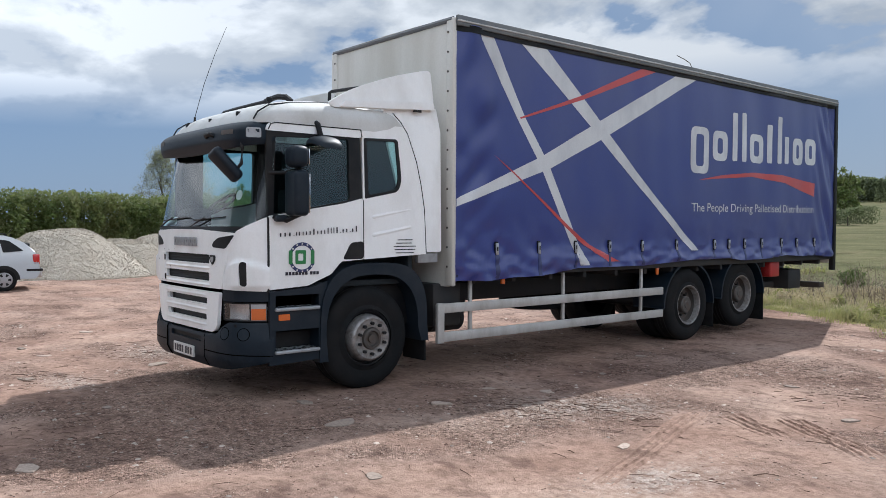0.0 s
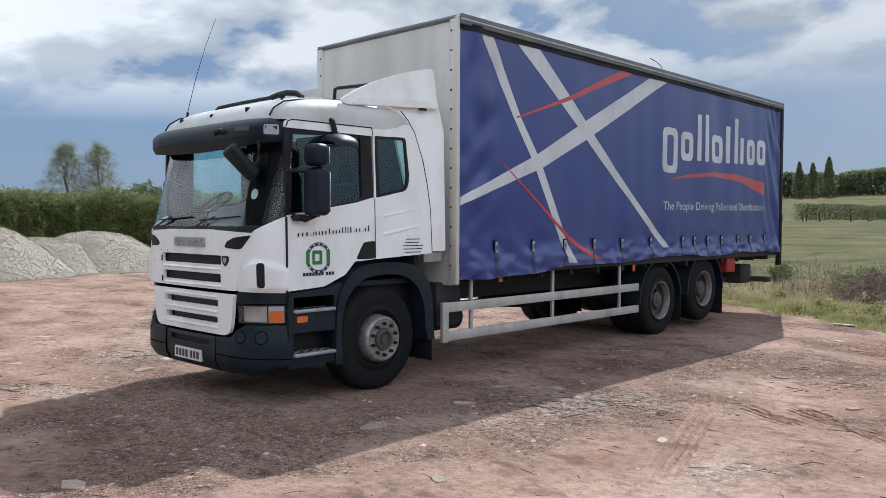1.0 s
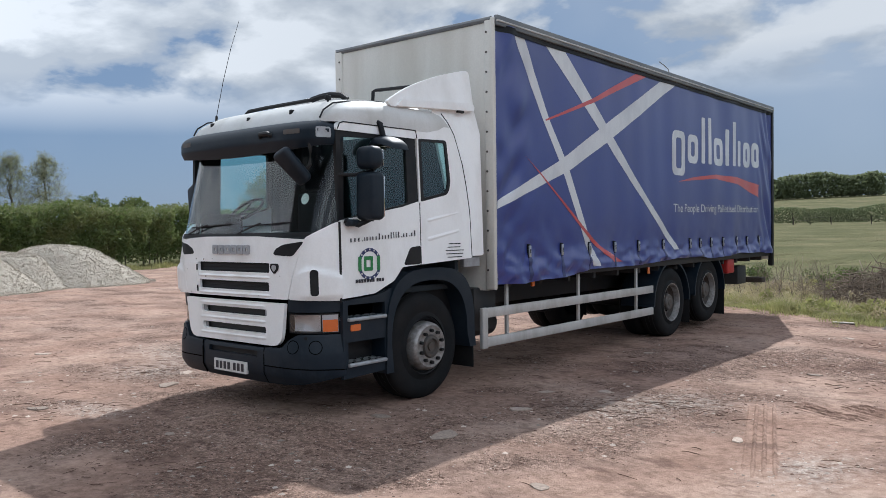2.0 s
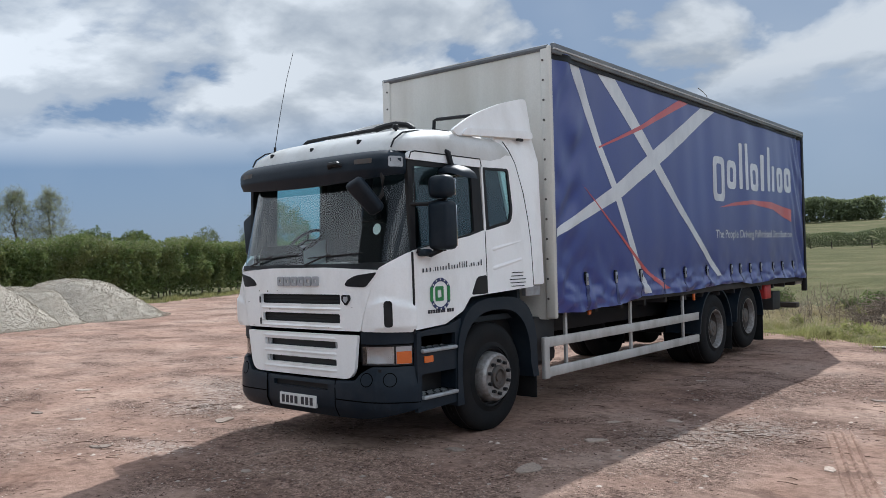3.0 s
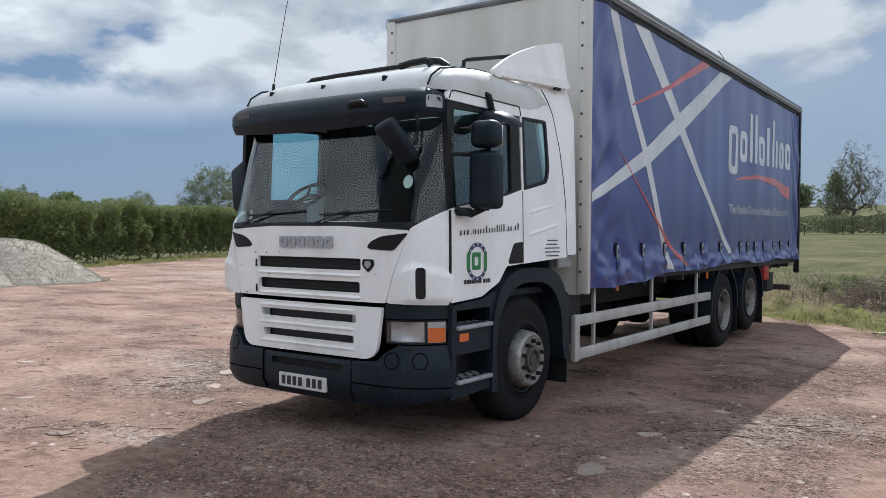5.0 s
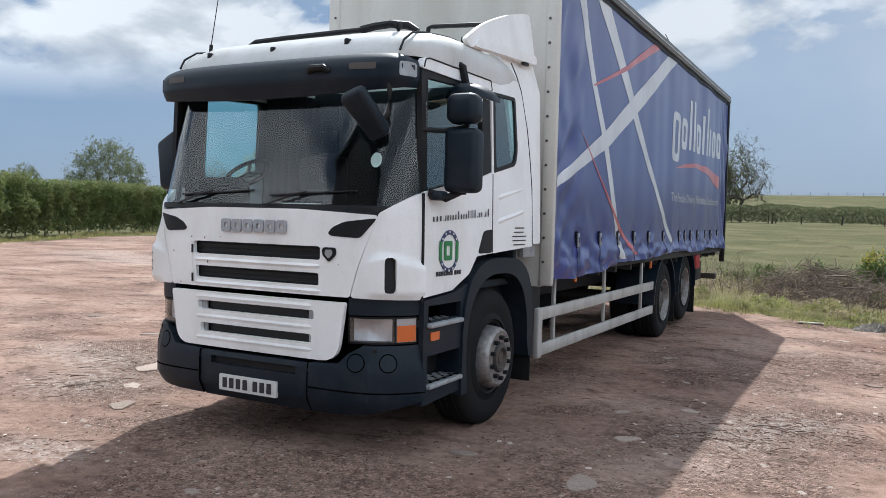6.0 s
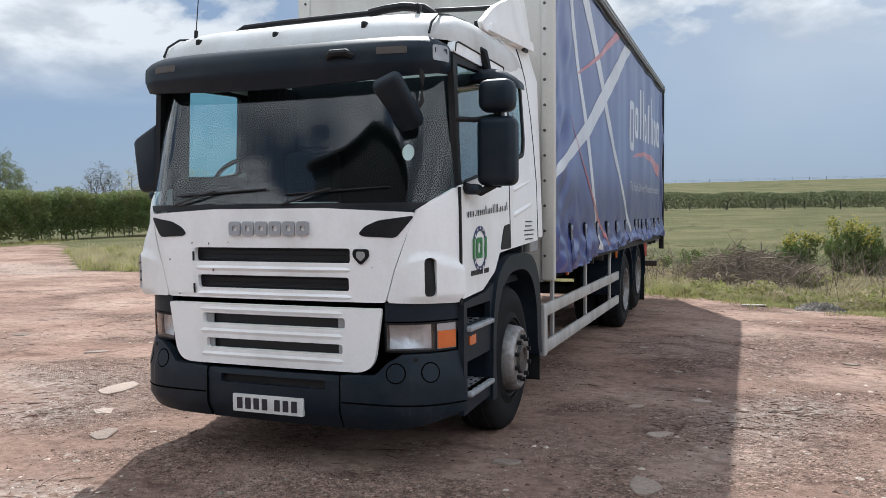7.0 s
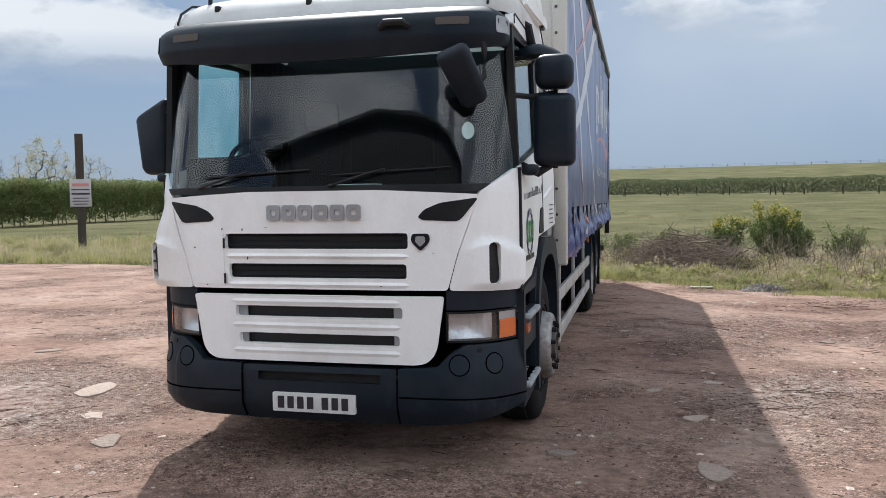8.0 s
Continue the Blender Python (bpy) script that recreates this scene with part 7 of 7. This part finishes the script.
def build_litter():
    r = np.random.default_rng(77)
    # crumpled sheeting at the yard edge
    x, y = 3.98, 8.88
    t = thing("crumpled_sheet", "crumpled grey plastic sheeting lying on the yard edge", "rubbish", at=(x, y, relief(x, y)))
    bm = bmesh.new()
    n = 34
    g = [[bm.verts.new((0.40 * (i / n - 0.5) * 2, 0.22 * (k / n - 0.5) * 2, max(0.0, (0.07 + 0.10 * abs(noise.noise(Vector((i * 0.16, k * 0.24, 3)))) + 0.11 * abs(noise.noise(Vector((i * 0.42, k * 0.5, 13))))) * (1 - ((i / n - 0.5) * 2) ** 2) * (1 - ((k / n - 0.5) * 2) ** 2) + 0.05 * noise.noise(Vector((i * 0.9, k * 0.9, 1)))))) for k in range(n + 1)] for i in range(n + 1)]
    for a, b in zip(g, g[1:]):
        for k in range(n):
            bm.faces.new((a[k], b[k], b[k + 1], a[k + 1]))
    part("sheet", bm, "sheet", t, angle=12)
    b = part("pale_board", box((-0.20, -0.05, 0.0), (0.20, 0.05, 0.02), 0.005), "wood", None)
    b.location = (2.95, 9.0, relief(2.95, 9.0) + 0.01)
    b.rotation_euler.z = 0.1
    tagged(b, "short pale board lying at the grass edge", "board")
    # flat stones trodden into the yard
    spots = [(2.04, -3.44, 0.19), (2.29, -1.04, 0.25), (1.39, -0.87, 0.15), (2.00, 0.98, 0.13), (2.26, 0.10, 0.17), (-1.63, -1.18, 0.22), (-2.70, 0.13, 0.36), (-1.49, -2.67, 0.15), (2.5, 1.35, 0.14), (3.5, 6.92, 0.18), (-2.2, -0.6, 0.2), (-3.12, -2.09, 0.15),
             (0.4, -2.4, 0.10), (3.6, -1.6, 0.12), (4.2, 0.4, 0.12), (-3.9, -2.2, 0.15), (-5.2, -1.0, 0.2), (-2.2, -3.4, 0.12), (5.0, 2.6, 0.14), (3.9, 3.7, 0.12), (-4.4, 1.6, 0.22), (-6.5, 2.4, 0.25), (2.2, 2.6, 0.10), (1.7, 4.0, 0.12)]
    for k, (x, y, s) in enumerate(spots):
        bm = bmesh.new()
        m = 9
        s *= 0.80
        ring = [(s * (0.55 + 0.45 * r.random()) * math.cos(2 * math.pi * q / m), 0.62 * s * (0.6 + 0.4 * r.random()) * math.sin(2 * math.pi * q / m)) for q in range(m)]
        h = 0.004 + 0.010 * r.random()
        lo = [bm.verts.new((a, b, -0.03)) for a, b in ring]
        mid = [bm.verts.new((a, b, h * 0.6)) for a, b in ring]
        hi = [bm.verts.new((a * 0.92, b * 0.92, h + 0.003 * r.normal())) for a, b in ring]
        for u, v in ((lo, mid), (mid, hi)):
            for q in range(m):
                bm.faces.new((u[q], u[(q + 1) % m], v[(q + 1) % m], v[q]))
        bm.faces.new(hi)
        bm.faces.new(lo[::-1])
        o = part("flat_stone", bm, "stone", None, angle=20)
        o.location = (x, y, relief(x, y))
        o.rotation_euler.z = r.random() * 6
        tagged(o, "flat pale stone lying on the bare yard", "stone", "loose stones in the yard")
    # pebbles, grit and clods
    def scatter(n, name, size, mat, label, spread, stony=0.0):
        base = np.array(((1, 0, 0), (0.2, 0.9, 0), (-0.9, 0.3, 0), (-0.5, -0.8, 0), (0.6, -0.7, 0), (0.15, 0.05, 0.38)))
        at = []
        for i in range(n):
            x, y = spread()
            if grassy(x, y) > 0.5 or (abs(x) < 1.25 and -0.6 < y < 0.6) or gritty(x, y) < stony * r.random() ** 0.7:
                continue
            at.append((x, y, relief(x, y)))
        at = np.array(at)
        k = len(at)
        s = size * (0.3 + 1.2 * r.random(k) ** 2.5)
        a = r.random(k) * 6.28
        v = base[None] * (0.65 + 0.6 * r.random((k, 6, 3)))
        ca, sa = np.cos(a)[:, None], np.sin(a)[:, None]
        w = np.stack([v[..., 0] * ca - v[..., 1] * sa, v[..., 0] * sa + v[..., 1] * ca, v[..., 2] - 0.1], 2) * s[:, None, None] + at[:, None]
        tri = np.array(((0, 1, 5), (1, 2, 5), (2, 3, 5), (3, 4, 5), (4, 0, 5)))
        me = bpy.data.meshes.new(name)
        me.from_pydata(w.reshape(-1, 3).tolist(), [], (np.arange(k)[:, None, None] * 6 + tri[None]).reshape(-1, 3).tolist())
        me.materials.append(M[mat])
        tagged(new(name, me), label, "stones", kind="stuff")

    def near():
        return -7 + 15 * r.random(), -5.5 + 14 * r.random() ** 1.3

    def close():
        return -3.5 + 10.5 * r.random(), -4.6 + 8 * r.random()

    def chalk():
        a, b, u, w = CHALK[int(r.integers(0, len(CHALK)))]
        return a + u * 0.8 * r.normal(), b + w * 0.8 * r.normal()
    scatter(42000, "pebbles", 0.013, "grit", "small brown stones scattered over the yard", near, 1.1)
    scatter(45000, "fine_grit", 0.009, "grit", "fine loose grit on the bare yard", close, 1.1)
    scatter(6500, "yard_rubble", 0.028, "pale_grit", "broken stone pieces scattered over the yard", near, 0.9)
    scatter(14000, "pale_chips", 0.010, "pale_grit", "small pale stone chips on the yard", close, 0.9)
    scatter(1500, "chalk_rubble", 0.017, "pale_grit", "pale crushed stone in trodden patches", chalk)
    scatter(26000, "clods", 0.020, "clod", "dark dry clods of earth", near, 0.8)
    scatter(22000, "crumbs", 0.011, "clod", "small dark crumbs of earth", close, 0.6)
    # broken twigs and straw trodden into the dirt
    bm = bmesh.new()
    nests = [(2.95, 0.85), (4.4, 6.5), (5.2, 7.0), (4.9, 6.6), (3.4, 1.2), (-1.5, -2.6), (-2.8, -0.9), (4.6, 3.4), (1.0, -2.9)]
    for i in range(1500):
        if i % 3 == 0:
            a, b = nests[int(r.integers(0, len(nests)))]
            x, y = a + 0.35 * r.normal(), b + 0.35 * r.normal()
        else:
            x, y = near()
        if grassy(x, y) > 0.5 or (abs(x) < 1.25 and -0.6 < y < 0.6):
            continue
        a, L = r.random() * 6.28, 0.02 + 0.10 * r.random() ** 3
        z = relief(x, y) + 0.006
        dx, dy = L * math.cos(a), L * math.sin(a)
        tube([(x - dx, y - dy, z), (x + 0.1 * L * r.normal(), y + 0.1 * L * r.normal(), z + 0.15 * L * r.random()), (x + dx, y + dy, z)], 0.0015 + 0.0018 * r.random(), 4, bm=bm, taper=[1, 0.9, 0.5])
    tagged(part("twig_litter", bm, "clod", None), "broken twigs and straw trodden into the yard", "twigs", kind="stuff")


M["clod"] = material("earth_clods", (0.115, 0.071, 0.054), 0.95, grain=0.4, grain_scale=20)
build_litter()


# ---- distance ----
def foliage_band(name, label, line, low, high, wide, dens, size, mat, gaps=(), trunks=0.0):
    h = thing(name, label, "hedge", kind="stuff")
    pts = []
    stems = bmesh.new()
    for (xa, ya), (xb, yb) in zip(line, line[1:]):
        L = math.hypot(xb - xa, yb - ya)
        for i in range(int(L * dens)):
            t = rng.random()
            x, y = xa + (xb - xa) * t, ya + (yb - ya) * t
            if any(g0 < x < g1 for g0, g1 in gaps):
                continue
            top = high * (0.9 + 0.22 * noise.noise(Vector((x * 0.16, y * 0.16, 1))) + 0.10 * noise.noise(Vector((x * 0.6, y * 0.6, 2))))
            f = rng.random() ** 0.85
            q = math.sqrt(max(0, 1 - (2 * f - 1) ** 2)) * 0.7 + 0.3
            pts.append((x + wide * q * rng.normal() * 0.5, y + wide * q * rng.normal() * 0.5, relief(x, y) + low + (top - low) * f))
        for i in range(int(L * trunks)):
            t = rng.random()
            x, y = xa + (xb - xa) * t, ya + (yb - ya) * t
            if not any(g0 < x < g1 for g0, g1 in gaps):
                tube([(x, y, relief(x, y) - 0.2), (x + 0.3 * rng.normal(), y, relief(x, y) + high * 0.6)], 0.09, 4, bm=stems)
    leaves(pts, size, mat, "foliage", h)
    if trunks:
        part("stems", stems, "bark", h)
    else:
        stems.free()


foliage_band("field_hedge", "dark green field hedge with gaps at its foot", [(-95, 116), (-40, 122), (10, 125), (90, 122)], 0.20, 2.85, 1.2, 520, 0.13, "leaf_dark", [(-43, -39)], 0.2)
foliage_band("far_wood", "dark wood along the hilltop", [(-135, 252), (-95, 256), (-48, 270)], 0.2, 7.8, 3.5, 220, 0.55, "leaf_dark", (), 0.2)
foliage_band("far_shrubs", "dark shrubs in the field", [(-62, 118), (-52, 124)], 0.2, 3.6, 2.5, 60, 0.35, "leaf_dark")
foliage_band("hillside_scrub", "low dark scrub in the field", [(-47, 84), (-43, 86)], 0.0, 0.9, 1.2, 60, 0.2, "leaf_dark")


def fence(name, label, line, gap, h):
    f = thing(name, label, "fence", kind="structure")
    me = mesh_of(box((-0.06, -0.06, -0.3), (0.06, 0.06, h), 0.0), "fence_post", "post")
    for (xa, ya), (xb, yb) in zip(line, line[1:]):
        L = math.hypot(xb - xa, yb - ya)
        n = int(L / gap)
        for i in range(n):
            t = i / n
            x, y = xa + (xb - xa) * t, ya + (yb - ya) * t
            o = new("fence_post", me)
            o.parent = f
            o.location = (x + 0.3 * rng.normal(), y, relief(x, y) + 0.1 * rng.normal())
            o.rotation_euler = (0.05 * rng.normal(), 0.05 * rng.normal(), 0)
        for z in (h * 0.55, h * 0.9):
            m = 24
            wire = tube([(xa + (xb - xa) * i / m, ya + (yb - ya) * i / m, relief(xa + (xb - xa) * i / m, ya + (yb - ya) * i / m) + z) for i in range(m + 1)], 0.012, 4)
            part("fence_wire", wire, "hub", f)


fence("hill_fence", "thin post and wire fence on the hilltop", [(-40, 312), (40, 314), (130, 310)], 5.5, 1.25)
fence("field_fence", "post and wire fence along the field hedge", [(-80, 113), (-40, 118), (10, 121), (80, 118)], 5.0, 1.15)

for tx, ty, th, tr, tn, tl, ts, tm, sh, tlow, ttips, tlab in (
        (-60.7, 21.0, 7.8, 2.1, 16000, 0.046, 61, "leaf_pale", "slim", 0.03, 460, "slim pale birch coming into leaf behind the hedge"),
        (-59.8, 23.4, 7.7, 2.1, 16000, 0.046, 62, "leaf_pale", "slim", 0.03, 460, "slim pale birch coming into leaf behind the hedge"),
        (-87.1, 40.8, 6.0, 3.0, 5200, 0.13, 63, "leaf", "dome", 0.40, 300, "low round-crowned green tree beyond the hedge"),
        (-85.0, 45.2, 5.8, 2.6, 5200, 0.13, 64, "leaf", "dome", 0.40, 300, "low round-crowned green tree beyond the hedge"),
        (-81.1, 52.3, 5.7, 2.2, 4000, 0.09, 65, "leaf_dark", "dome", 0.40, 360, "thin bare-twigged tree beyond the hedge"),
        (-77.8, 60.9, 8.9, 4.7, 13000, 0.095, 66, "leaf_dark", "dome", 0.36, 620, "broad dome-crowned oak just coming into leaf"),
        (-86.9, 88.2, 8.2, 3.3, 900, 0.07, 67, "leaf_dark", "dome", 0.36, 520, "bare dome-crowned oak beyond the hedge"),
        (-46.6, 52, 6.6, 2.9, 2800, 0.075, 68, "blossom", "dome", 0.25, 260, "blossoming hedgerow tree with pale leaves"),
        (-43.6, 54, 5.6, 2.0, 1300, 0.065, 69, "blossom", "dome", 0.25, 200, "sparse young hedgerow tree"),
        (-15.6, 133, 13.4, 4.2, 2600, 0.11, 70, "leaf_dark", "dome", 0.30, 620, "tall bare-branched tree by the field hedge"),
        (-18.2, 134, 9.5, 2.0, 5000, 0.16, 72, "leaf_dark", "slim", 0.05, 260, "dark ivy-clad tree by the field hedge"),
        (-54, 132, 9.0, 4.5, 5000, 0.25, 71, "leaf", "dome", 0.30, 300, "green tree beyond the field hedge")):
    build_tree("tree", tlab, tx, ty, th, tr, tm, tn, tl, ts, sh, 0.021 * th, tlow, ttips)
for i, (fx, fy, fh) in enumerate(((-85, 250, 11.0), (-81, 250, 10.5), (-77, 252, 12.0), (-92, 246, 7.0))):
    build_fir(fx, fy, fh, 80 + i, "conifers on the hill")


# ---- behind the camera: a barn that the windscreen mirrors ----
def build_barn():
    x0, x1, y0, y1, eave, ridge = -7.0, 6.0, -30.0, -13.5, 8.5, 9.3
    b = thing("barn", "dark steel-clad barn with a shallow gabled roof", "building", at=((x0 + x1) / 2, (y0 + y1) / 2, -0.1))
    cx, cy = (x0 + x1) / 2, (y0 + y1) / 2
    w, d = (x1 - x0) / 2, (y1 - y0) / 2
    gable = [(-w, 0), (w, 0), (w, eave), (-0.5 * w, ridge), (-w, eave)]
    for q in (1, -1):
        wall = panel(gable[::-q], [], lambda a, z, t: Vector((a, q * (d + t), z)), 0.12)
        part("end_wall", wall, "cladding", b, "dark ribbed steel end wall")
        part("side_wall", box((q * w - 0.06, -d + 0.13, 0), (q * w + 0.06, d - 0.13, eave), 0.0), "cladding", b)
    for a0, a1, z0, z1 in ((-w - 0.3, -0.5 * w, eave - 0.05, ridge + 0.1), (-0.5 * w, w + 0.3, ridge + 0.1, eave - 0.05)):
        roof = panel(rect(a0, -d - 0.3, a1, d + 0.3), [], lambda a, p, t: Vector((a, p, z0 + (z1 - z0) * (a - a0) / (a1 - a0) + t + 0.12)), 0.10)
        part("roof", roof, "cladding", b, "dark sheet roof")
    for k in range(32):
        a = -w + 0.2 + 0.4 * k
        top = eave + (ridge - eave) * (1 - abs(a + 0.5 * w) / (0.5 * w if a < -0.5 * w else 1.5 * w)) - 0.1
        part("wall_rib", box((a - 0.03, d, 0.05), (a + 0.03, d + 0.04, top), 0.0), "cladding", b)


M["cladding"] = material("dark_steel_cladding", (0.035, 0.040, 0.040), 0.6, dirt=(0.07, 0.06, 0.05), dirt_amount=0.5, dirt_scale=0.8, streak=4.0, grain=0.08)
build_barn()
